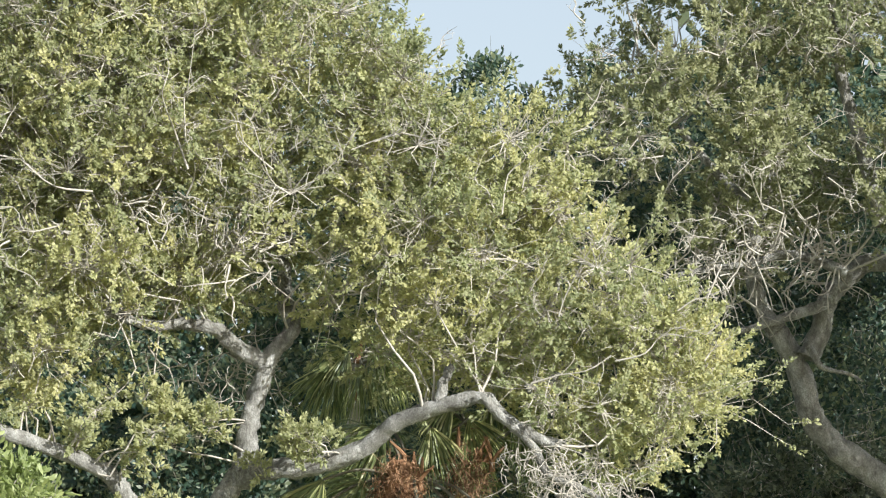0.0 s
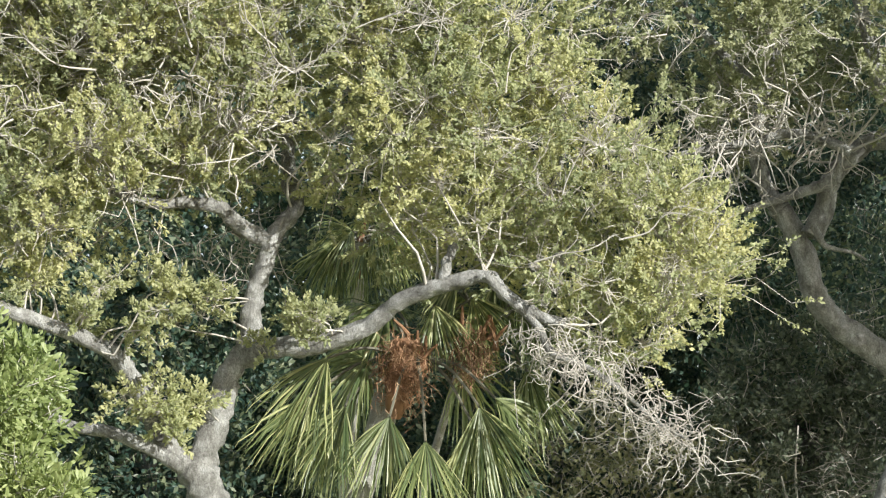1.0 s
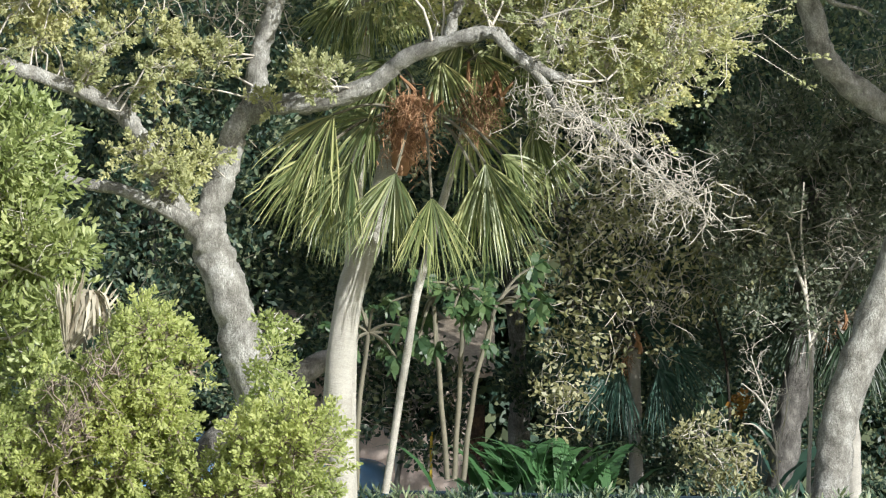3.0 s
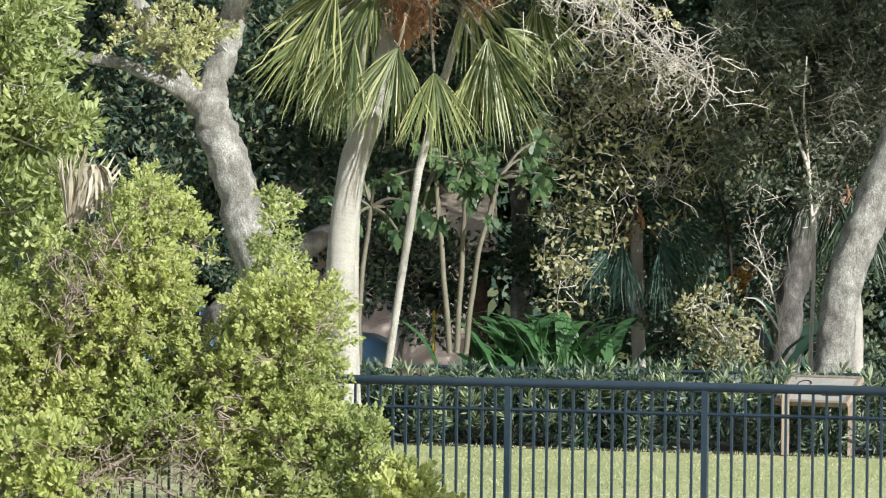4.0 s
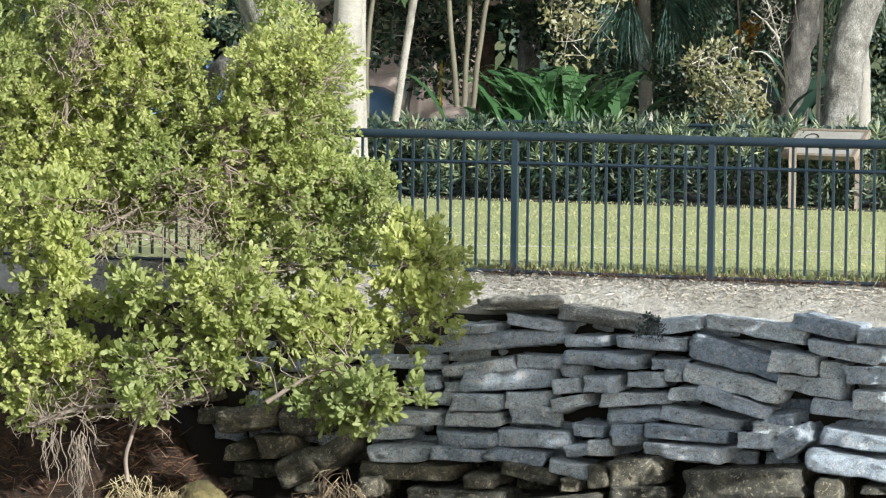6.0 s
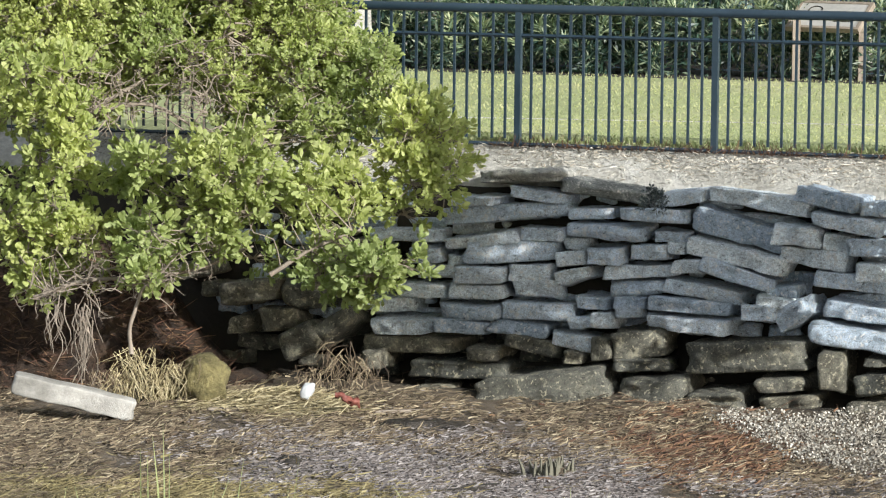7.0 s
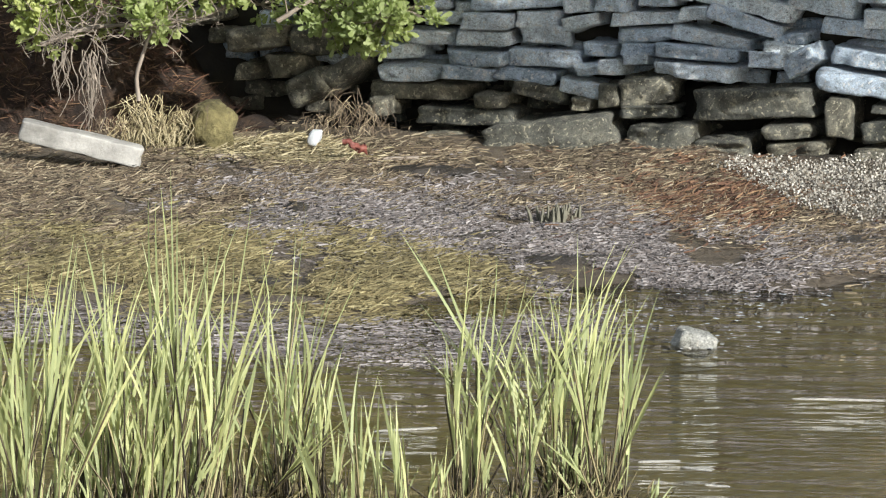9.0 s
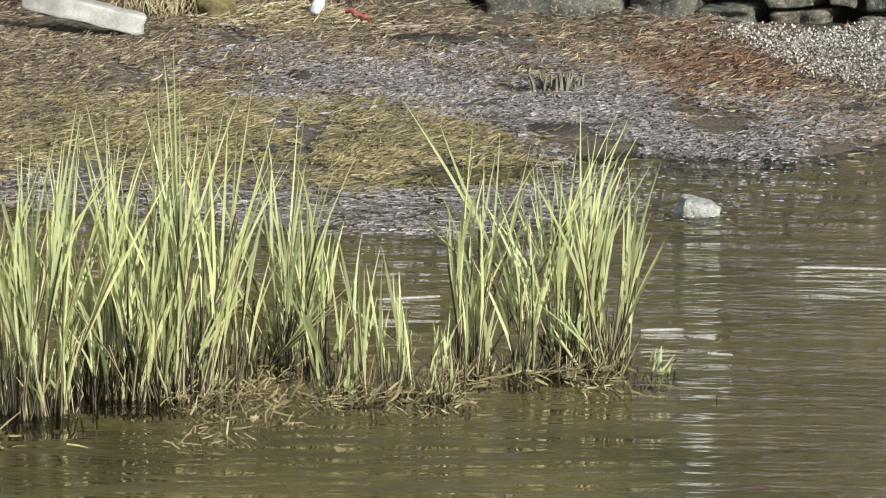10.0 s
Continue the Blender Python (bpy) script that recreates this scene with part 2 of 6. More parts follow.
def water_material():
    m, nt, b = material("creek_water")
    nt.nodes.remove(b)
    rip = noise_tex(nt, 1.7, 3, (0.6, 1.9, 1), 0.55)
    fine = noise_tex(nt, 4.2, 3, (0.35, 1.5, 1), 0.5)
    bp = nt.nodes.new("ShaderNodeBump")
    bp.inputs["Strength"].default_value, bp.inputs["Distance"].default_value = 0.9, 0.11
    nt.links.new(rip, bp.inputs["Height"])
    bp2 = nt.nodes.new("ShaderNodeBump")
    bp2.inputs["Strength"].default_value, bp2.inputs["Distance"].default_value = 0.9, 0.026
    nt.links.new(fine, bp2.inputs["Height"])
    nt.links.new(bp.outputs[0], bp2.inputs["Normal"])
    fr = nt.nodes.new("ShaderNodeFresnel")
    fr.inputs[0].default_value = 1.33
    nt.links.new(bp2.outputs[0], fr.inputs["Normal"])
    tr = nt.nodes.new("ShaderNodeBsdfTransparent")
    tr.inputs[0].default_value = (0.985, 0.9, 0.7, 1)
    gl = nt.nodes.new("ShaderNodeBsdfGlossy")
    gl.inputs["Roughness"].default_value = 0.015
    nt.links.new(bp2.outputs[0], gl.inputs["Normal"])
    mx = nt.nodes.new("ShaderNodeMixShader")
    nt.links.new(fr.outputs[0], mx.inputs[0])
    nt.links.new(tr.outputs[0], mx.inputs[1])
    nt.links.new(gl.outputs[0], mx.inputs[2])
    nt.links.new(mx.outputs[0], nt.nodes["Material Output"].inputs[0])
    return m


WATER = water_material()
YELLOW_PAINT = surface("yellow_paint", [(0.3, (0.6, 0.42, 0.03)), (0.7, (0.75, 0.55, 0.06))], 3, 0.5, 30, 0.1, 0.002)
ORANGE_LEAF = leaf_material("orange_leaf", (0.16, 0.08, 0.02), (0.26, 0.13, 0.03), (0.34, 0.2, 0.05))
VINE_LEAF = leaf_material("dry_vine_leaf", (0.24, 0.225, 0.11), (0.44, 0.41, 0.24), (0.62, 0.58, 0.42))
SPRIG_LEAF = leaf_material("hedge_sprig", (0.09, 0.145, 0.09), (0.2, 0.26, 0.165), (0.44, 0.48, 0.33), 0.3, 0.45)
WEED_LEAF = leaf_material("sea_lavender", (0.04, 0.055, 0.07), (0.1, 0.12, 0.15), (0.3, 0.32, 0.38))
SHELL_BITS = strand_material("shell_bits", [(0, (0.24, 0.21, 0.16)), (0.4, (0.45, 0.42, 0.36)), (1, (0.66, 0.64, 0.58))])
TURF_BLADE = leaf_material("turf_blade", (0.24, 0.28, 0.135), (0.32, 0.35, 0.185), (0.41, 0.415, 0.25), 0.3, 0.6, 0.6)
BANK = surface("rooty_bank", [(0.3, (0.02, 0.012, 0.008)), (0.5, (0.055, 0.032, 0.018)), (0.7, (0.13, 0.075, 0.038))], 4, 0.95, 22, 1.0, 0.06, (1, 1, 1), 0.8)
MOSS = surface("mossy_straw", [(0.3, (0.12, 0.1, 0.04)), (0.7, (0.33, 0.28, 0.12))], 5, 0.95, 30, 1.0, 0.04, (1, 1, 1), 0.8)


# ---- mesh helpers ----
def mesh_data(name, verts, faces, mats, smooth=False):
    me = bpy.data.meshes.new(name)
    verts = np.asarray(verts, dtype=np.float32)
    faces = np.asarray(faces, dtype=np.int32)
    me.vertices.add(len(verts))
    me.vertices.foreach_set("co", verts.ravel())
    n, k = faces.shape
    me.loops.add(n * k)
    me.loops.foreach_set("vertex_index", faces.ravel())
    me.polygons.add(n)
    me.polygons.foreach_set("loop_start", np.arange(0, n * k, k, dtype=np.int32))
    me.polygons.foreach_set("use_smooth", np.full(n, smooth))
    for m in (mats if isinstance(mats, (list, tuple)) else [mats]):
        me.materials.append(m)
    me.update(calc_edges=True)
    return me


def part(name, vf, mat, parent=None, label="", smooth=False):
    ob = new(name, mesh_data(name, vf[0], vf[1], mat, smooth))
    ob.parent = parent
    return tagged(ob, label)


def thing(name, label, category, at=(0, 0, 0), group="", kind=""):
    ob = new(name)
    ob.location = at
    ob.empty_display_size = 0.2
    return tagged(ob, label, category, group, kind)


def joined(pieces):
    vs, fs, k = [], [], 0
    for v, f in pieces:
        vs.append(v)
        fs.append(np.asarray(f) + k)
        k += len(v)
    return np.concatenate(vs), np.concatenate(fs)


def shift(vf, at):
    return np.asarray(vf[0]) - np.asarray(at), vf[1]


def smooth_path(pts, n):
    """Catmull-Rom through the points."""
    p = np.asarray(pts, float)
    p = np.vstack([2 * p[0] - p[1], p, 2 * p[-1] - p[-2]])
    segs = len(p) - 3
    u = np.linspace(0, segs - 1e-6, n)
    i = u.astype(int)
    t = (u - i)[:, None]
    a, b, c, d = p[i], p[i + 1], p[i + 2], p[i + 3]
    return 0.5 * (2 * b + (c - a) * t + (2 * a - 5 * b + 4 * c - d) * t ** 2 + (3 * b - a - 3 * c + d) * t ** 3)


def tube(path, r0, r1, sides=8, rough=0.0, rng=RNG, power=1.0):
    path = np.asarray(path, float)
    n = len(path)
    tan = np.gradient(path, axis=0)
    tan /= np.linalg.norm(tan, axis=1)[:, None] + 1e-9
    ref = np.where(np.abs(tan[:, 1:2]) > 0.9, [[1.0, 0, 0]], [[0, 1.0, 0]])
    e1 = np.cross(tan, ref)
    e1 /= np.linalg.norm(e1, axis=1)[:, None] + 1e-9
    e2 = np.cross(tan, e1)
    r = r0 + (r1 - r0) * np.linspace(0, 1, n) ** power
    ang = np.linspace(0, 2 * np.pi, sides, endpoint=False)
    lump = rng.standard_normal((n + 2, sides))
    lump = (lump[:-2] + 2 * lump[1:-1] + lump[2:]) / 2
    rr = r[:, None] * (1 + rough * lump)
    v = path[:, None, :] + rr[..., None] * (np.cos(ang)[None, :, None] * e1[:, None, :] + np.sin(ang)[None, :, None] * e2[:, None, :])
    i, j = np.meshgrid(np.arange(n - 1), np.arange(sides), indexing="ij")
    k = (j + 1) % sides
    f = np.stack([i * sides + j, i * sides + k, (i + 1) * sides + k, (i + 1) * sides + j], -1).reshape(-1, 4)
    return v.reshape(-1, 3), f


def unit(v):
    return v / (np.linalg.norm(v, axis=-1, keepdims=True) + 1e-9)


def leaf_quads(p, axis, side, length, width):
    """One small diamond leaf a point, wider before its tip."""
    l, w = length[:, None], width[:, None]
    v = np.stack([p, p + axis * l * 0.55 + side * w * 0.5, p + axis * l, p + axis * l * 0.55 - side * w * 0.5], 1)
    return v.reshape(-1, 3), np.arange(len(p) * 4).reshape(-1, 4)


def spoon_leaves(p, axis, side, length, width):
    """Rounded leaves, broadest near the tip and slightly cupped."""
    l, w = length[:, None], width[:, None]
    lift = np.cross(axis, side) * l * 0.07
    v = np.stack([p, p + axis * l * 0.4 + side * w * 0.36 + lift, p + axis * l * 0.78 + side * w * 0.5 + lift, p + axis * l,
                  p + axis * l * 0.78 - side * w * 0.5 + lift, p + axis * l * 0.4 - side * w * 0.36 + lift], 1)
    return v.reshape(-1, 3), np.arange(len(p) * 6).reshape(-1, 6)


def inside(poly, x, z):
    poly = np.asarray(poly)
    hit = np.zeros(len(x), bool)
    for (x0, z0), (x1, z1) in zip(poly, np.roll(poly, -1, 0)):
        cross = ((z0 > z) != (z1 > z)) & (x < (x1 - x0) * (z - z0) / (z1 - z0 + 1e-12) + x0)
        hit ^= cross
    return hit


def spots(poly, n, rng, holes=()):
    """n random places in an upright outline."""
    poly = np.asarray(poly)
    lo, hi = poly.min(0), poly.max(0)
    xs = np.empty((0, 2))
    while len(xs) < n:
        c = lo + rng.random((n * 2, 2)) * (hi - lo)
        ok = inside(poly, c[:, 0], c[:, 1])
        for h in holes:
            ok &= ~inside(h, c[:, 0], c[:, 1])
        xs = np.vstack([xs, c[ok]])
    return xs[:n]


def clumps(centres, radius, per, leaf, rng, flat=0.75, aspect=0.5, droop=0.0, shape=leaf_quads):
    """Leaves in sprays round each centre, mostly near the outside of the clump and tilted to the sky."""
    n = len(centres)
    c = np.repeat(centres, per, 0)
    r = np.repeat(radius * rng.uniform(0.65, 1.35, n), per)
    d = unit(rng.standard_normal((n * per, 3)))
    # sprays: leaves gather along a dozen directions of each clump
    spray = unit(rng.standard_normal((n, 14, 3)))
    pick = rng.integers(0, 14, n * per)
    d = unit(0.55 * d + spray[np.repeat(np.arange(n), per), pick])
    rad = r * rng.random(n * per) ** 0.5
    p = c + d * rad[:, None] * np.array([1, 1, flat])
    axis = unit(d + 0.8 * rng.standard_normal((n * per, 3)) + np.array([0, 0, 0.25 - droop]))
    up = unit(np.array([0.4, -0.6, 0.6]) + 0.6 * rng.standard_normal((n * per, 3)))
    side = unit(np.cross(axis, up))
    l = leaf * rng.uniform(0.6, 1.35, n * per)
    return shape(p, axis, side, l, l * aspect)


def tufts(feet, ways, reach, per, leaf, aspect, rng, shape=leaf_quads):
    """Short leafy shoots: leaves set round each shoot, spreading at its foot and gathered at its tip."""
    n = len(feet)
    w = np.repeat(ways, per, 0)
    u = rng.random(n * per) ** 0.8
    l = np.repeat(reach * rng.uniform(0.6, 1.4, n), per)
    p = np.repeat(feet, per, 0) + w * (u * l)[:, None] + rng.normal(0, 0.012, (n * per, 3))
    out = rng.standard_normal((n * per, 3))
    out = unit(out - w * (out * w).sum(1)[:, None])
    axis = unit(w * (0.15 + 0.9 * u)[:, None] + out * rng.uniform(0.6, 1.0, n * per)[:, None])
    side = unit(np.cross(axis, 0.5 * w + np.array([0.35, -0.65, 0.65]) + 0.5 * rng.standard_normal((n * per, 3))))
    ll = leaf * rng.uniform(0.65, 1.3, n * per)
    return shape(p, axis, side, ll, ll * aspect)


def twigs(centres, radius, per, rng, thick=0.006, sag=0.0):
    out = []
    for c in centres:
        for _ in range(per):
            a = c + rng.normal(0, radius * 0.35, 3)
            b = c + unit(rng.standard_normal(3) + np.array([0, -0.4, 0.25 - sag])) * radius * rng.uniform(0.7, 1.25)
            m = (a + b) / 2 + rng.normal(0, radius * 0.12, 3)
            out.append(tube(np.array([a, m, b]), thick * rng.uniform(0.7, 1.6), thick * 0.4, 3, 0, rng))
    return joined(out)


def boughs(centres, skeleton, rng, thick=0.02, n=7):
    """A crooked bough from the nearest limb to each clump."""
    sk = np.asarray(skeleton)
    out = []
    for c in centres:
        a = sk[np.argmin(((sk - c) ** 2).sum(1) * rng.uniform(0.6, 1.6, len(sk)) + rng.random(len(sk)) * 0.8)]
        d = np.linalg.norm(c - a)
        if d > 1.7:
            continue
        path = smooth_path([a, a + (c - a) * 0.35 + rng.normal(0, 0.13 * d, 3), a + (c - a) * 0.7 + rng.normal(0, 0.1 * d, 3), c], n)
        out.append(tube(path, thick * min(1.1, 0.45 + 0.3 * d), thick * 0.25, 4, 0.05, rng))
    return out


def box(x0, x1, y0, y1, z0, z1):
    v = np.array([(x, y, z) for z in (z0, z1) for y in (y0, y1) for x in (x0, x1)], float)
    f = np.array([(0, 2, 3, 1), (4, 5, 7, 6), (0, 1, 5, 4), (2, 6, 7, 3), (0, 4, 6, 2), (1, 3, 7, 5)])
    return v, f


def rounded(lx, ly, lz, rng, sharp=7.0, wobble=0.08, n=6, grain=0.012, chip=0.0, wedge=0.0):
    """A rounded, uneven block about the origin, of full sizes lx, ly, lz."""
    g = np.sin(np.linspace(-math.pi / 2, math.pi / 2, n))
    vs, fs, k = [], [], 0
    for ax in range(3):
        for sg in (-1, 1):
            a, b = np.meshgrid(g, g, indexing="ij")
            p = np.zeros((n, n, 3))
            p[..., ax], p[..., (ax + 1) % 3], p[..., (ax + 2) % 3] = sg, a, b
            vs.append(p.reshape(-1, 3))
            i, j = np.meshgrid(np.arange(n - 1), np.arange(n - 1), indexing="ij")
            q = np.stack([i * n + j, (i + 1) * n + j, (i + 1) * n + j + 1, i * n + j + 1], -1).reshape(-1, 4) + k
            fs.append(q if sg > 0 else q[:, ::-1])
            k += n * n
    v, f = np.concatenate(vs), np.concatenate(fs)
    v, back = np.unique(np.round(v, 5), axis=0, return_inverse=True)
    f = back.ravel()[f]
    v = v / (np.abs(v) ** sharp).sum(1)[:, None] ** (1 / sharp)
    seed = rng.uniform(-50, 50, 3)
    low = np.array([noise.noise_vector(Vector(p * 0.9 + seed)) for p in v])
    v = v * (1 + wobble * low[:, :1]) + wobble * low
    taper = 1 + wedge * rng.uniform(-1, 1, 2)[None, :] * v[:, :1]
    v[:, 1:] *= taper
    v = v * np.array([lx, ly, lz]) / 2
    fine = np.array([noise.noise(Vector(p * 14 + seed)) for p in v])
    mid = np.array([noise.noise(Vector(p * 5 + seed)) for p in v])
    return v + unit(v) * (grain * fine + chip * np.minimum(mid, 0.15))[:, None], f


def turned(vf, m):
    v = np.asarray(vf[0]) @ np.array(m.to_3x3()).T + np.array(m.translation)
    return v, vf[1]


# ---- ground, water, banks ----
def wall_line(x):
    """The foot of the seawall: it comes nearer to the right."""
    return 36.35 - 0.37 * (np.clip(x, -9, 9) - 0.8)


def shore(x):
    """The water's edge."""
    return 29.0 + 0.45 * np.clip(x, -2.5, 6) + 0.35 * np.sin(x * 1.7) + 0.2 * np.sin(x * 4.1 + 1)


def build_ground():
    xs = np.concatenate([np.linspace(-600, -12, 12), np.linspace(-9, 9, 121), np.linspace(12, 600, 12)])
    # rows: distance behind (+) or before (-) the wall's foot, then heights
    front = np.linspace(-20, -0.3, 66)
    rows = np.concatenate([[-400, -120, -40], front, [-0.05, 0.25, 0.5, 0.62, 0.75, 0.9, 1.2, 1.3, 1.5, 1.9, 3, 6, 10, 14.5, 20, 30, 60, 200, 900, 3500]])
    X, Rr = np.meshgrid(xs, rows)
    Y = wall_line(X) + Rr
    S = shore(X)
    wl = wall_line(X)
    t = np.clip((Y - S) / (wl - S), 0, 1)
    mud = 0.22 * t ** 0.8 + 0.025 * np.sin(X * 3.1 + Y * 1.3) * t + 0.02 * np.sin(X * 7.3 - Y * 4.1) * t
    Z = np.where(Y < S, np.maximum(-0.9, (Y - S) * 0.055 + 0.0), mud)
    k = Rr
    Z = np.where(k >= 0.25, np.interp(k, [0.25, 0.5, 0.62, 0.75, 0.9, 1.2, 1.9], [0.2, 0.25, 1.95, 2.1, 2.17, 2.28, 2.3]), Z)
    Z = np.where((k > 0.6) & (k < 3), Z + 0.02 * np.sin(X * 5) * np.sin(k * 9), Z)
    n, m = X.shape
    v = np.stack([X, Y, Z], -1).reshape(-1, 3)
    i, j = np.meshgrid(np.arange(n - 1), np.arange(m - 1), indexing="ij")
    f = np.stack([i * m + j, i * m + j + 1, (i + 1) * m + j + 1, (i + 1) * m + j], -1).reshape(-1, 4)
    mid = (rows[:-1] + rows[1:]) / 2
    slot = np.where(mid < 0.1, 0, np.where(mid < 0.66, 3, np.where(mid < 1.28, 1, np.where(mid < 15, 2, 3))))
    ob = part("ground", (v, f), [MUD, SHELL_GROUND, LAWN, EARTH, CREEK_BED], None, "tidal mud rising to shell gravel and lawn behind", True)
    slots = np.repeat(slot[:, None], m - 1, 1)
    under = (Y < S - 0.25)[:-1, :-1] & (Y < S - 0.25)[1:, 1:]
    slots[under] = 4
    ob.data.polygons.foreach_set("material_index", slots.ravel().astype(np.int32))
    return tagged(ob, category="ground", kind="structure")


build_ground()
water = part("water", (np.array([(-600, -400, 0), (600, -400, 0), (600, 33.5, 0), (-600, 33.5, 0)], float), np.array([[0, 1, 2, 3]])), WATER, None,
             "rippled brown-green creek water over shallow mud")
tagged(water, category="water", kind="structure")

# path across the lawn
pv, pf = box(-9, 9, -0.05, 0.05, 2.28, 2.304)
pv[:, 1] += 41.5 - 0.12 * pv[:, 0]
tagged(part("pavement", (pv, pf), SHELL_GROUND, None, "narrow pale concrete path across the lawn"), category="path", kind="structure")

# ---- seawall of stacked slabs ----
wall = thing("wall_sea", "dry-stacked seawall of grey stone slabs", "wall", (0.8, 36.35, 0.2), kind="structure")
ANGLE = math.degrees(math.atan(-0.37))
INWARD = Vector((math.sin(-radians(ANGLE)), math.cos(radians(ANGLE)), 0))


def wall_face(x, z):
    return 36.35 - 0.37 * (x - 0.8) + 0.17 * (z - 0.2)


STONES_TOP = [
    (0.26, 1.84, 0.47, 0.10, 2), (0.81, 1.89, 0.55, 0.13, -7), (0.48, 1.73, 1.25, 0.18, 6), (1.26, 1.76, 0.41, 0.12, 2), (1.76, 1.76, 0.66, 0.14, -1),
    (1.38, 1.63, 0.77, 0.15, -2), (1.89, 1.60, 0.33, 0.12, -2), (0.28, 1.51, 0.70, 0.12, 9), (0.81, 1.56, 0.44, 0.15, -0), (-0.38, 1.51, 0.69, 0.14, 1),
    (-0.19, 1.37, 0.34, 0.16, 2), (0.10, 1.32, 0.26, 0.11, 2)]
STONES_MIDDLE = [
    (0.55, 1.40, 0.91, 0.22, 4), (1.09, 1.49, 0.26, 0.14, 2), (1.09, 1.36, 0.26, 0.15, 7), (1.37, 1.42, 0.33, 0.17, 2), (1.76, 1.44, 0.35, 0.16, 1),
    (1.99, 1.50, 0.18, 0.13, -2), (-0.10, 1.21, 0.37, 0.16, 0), (0.30, 1.21, 0.49, 0.17, 2), (0.75, 1.22, 0.41, 0.19, 2), (1.10, 1.21, 0.39, 0.14, 15),
    (1.63, 1.29, 0.68, 0.14, 3), (1.63, 1.16, 0.53, 0.14, 4), (-0.23, 1.05, 0.55, 0.15, 0), (0.27, 1.06, 0.52, 0.16, 1), (0.74, 1.08, 0.49, 0.19, -1)]
STONES_LOW = [
    (1.27, 1.01, 0.33, 0.13, -2), (1.60, 1.03, 0.30, 0.13, 1), (1.58, 0.93, 0.23, 0.12, 3), (-0.55, 0.91, 0.61, 0.15, 1), (0.20, 0.89, 0.57, 0.16, 1),
    (0.79, 0.91, 0.69, 0.18, 1), (-0.39, 0.74, 0.58, 0.16, 2), (0.13, 0.74, 0.47, 0.14, -3), (0.62, 0.76, 0.60, 0.14, -4), (1.19, 0.83, 0.26, 0.13, 7),
    (1.36, 0.86, 0.20, 0.17, 3), (1.07, 0.67, 0.42, 0.16, -7)]
STONES_RIGHT = [
    (2.02, 1.95, 0.41, 0.13, 8), (2.66, 1.91, 0.96, 0.17, -6), (3.25, 1.96, 0.58, 0.16, -10), (3.69, 1.90, 0.42, 0.15, 2), (3.40, 1.79, 0.65, 0.16, -8),
    (2.48, 1.70, 0.91, 0.25, -13), (2.97, 1.67, 0.43, 0.20, -6), (3.28, 1.60, 0.24, 0.18, -6), (3.64, 1.56, 0.52, 0.18, 1), (2.47, 1.47, 0.93, 0.18, -11),
    (3.11, 1.45, 0.62, 0.19, -5), (3.66, 1.37, 0.49, 0.18, 0), (2.08, 1.35, 0.28, 0.14, 2)]
STONES_RIGHT_LOW = [
    (2.45, 1.28, 0.69, 0.15, -16), (2.21, 1.15, 0.82, 0.15, -8), (2.87, 1.19, 0.30, 0.11, 3), (3.47, 1.25, 0.89, 0.17, -4), (2.08, 1.00, 0.78, 0.15, -3),
    (2.80, 1.10, 0.35, 0.10, -5), (3.54, 1.04, 0.74, 0.17, -5), (2.07, 0.88, 0.81, 0.15, -2), (2.69, 0.97, 0.32, 0.17, 0), (2.99, 1.00, 0.36, 0.22, 30),
    (3.48, 0.83, 0.87, 0.20, -6)]
STONES_TIDE = [
    (-0.30, 0.58, 0.97, 0.18, 1), (0.35, 0.54, 0.31, 0.15, 1), (0.73, 0.60, 0.53, 0.17, -10), (0.10, 0.39, 0.99, 0.19, 1), (1.13, 0.55, 0.18, 0.15, -5),
    (1.36, 0.62, 0.20, 0.24, 3), (1.66, 0.69, 0.53, 0.30, 4), (1.67, 0.49, 0.50, 0.13, 2), (2.56, 0.62, 1.14, 0.31, 4), (2.88, 0.42, 0.47, 0.15, 5),
    (2.92, 0.25, 0.52, 0.16, 5), (3.26, 0.54, 0.24, 0.43, 6), (3.65, 0.43, 0.49, 0.21, 8), (3.70, 0.64, 0.39, 0.10, 1)]
BOULDERS = [
    (0.89, 0.26, 1.26, 0.38, 7), (1.80, 0.26, 0.63, 0.35, 3), (2.33, 0.24, 0.50, 0.21, 3), (3.63, 0.20, 0.54, 0.21, 3), (-0.57, 0.45, 0.18, 0.20, 3),
    (-0.10, 0.18, 0.34, 0.17, 3), (1.38, 0.18, 0.35, 0.19, 3)]
BOULDERS_LEFT = [
    (-1.70, 0.96, 0.59, 0.25, 6), (-1.24, 0.97, 0.48, 0.33, 5), (-1.48, 0.74, 0.40, 0.25, 3), (-1.81, 0.68, 0.23, 0.19, 5), (-1.26, 0.56, 0.40, 0.30, 25),
    (-0.94, 0.70, 0.49, 0.23, 33), (-2.08, 0.96, 0.27, 0.15, 3), (-2.26, 1.13, 0.44, 0.17, 9), (-1.20, 1.29, 0.54, 0.18, 5), (-0.74, 1.19, 0.53, 0.17, 7),
    (-0.85, 1.40, 0.43, 0.15, 6)]
CAPS = [
    (0.63, 2.03, 0.84, 0.15, 4), (1.34, 1.95, 0.86, 0.17, -7)]


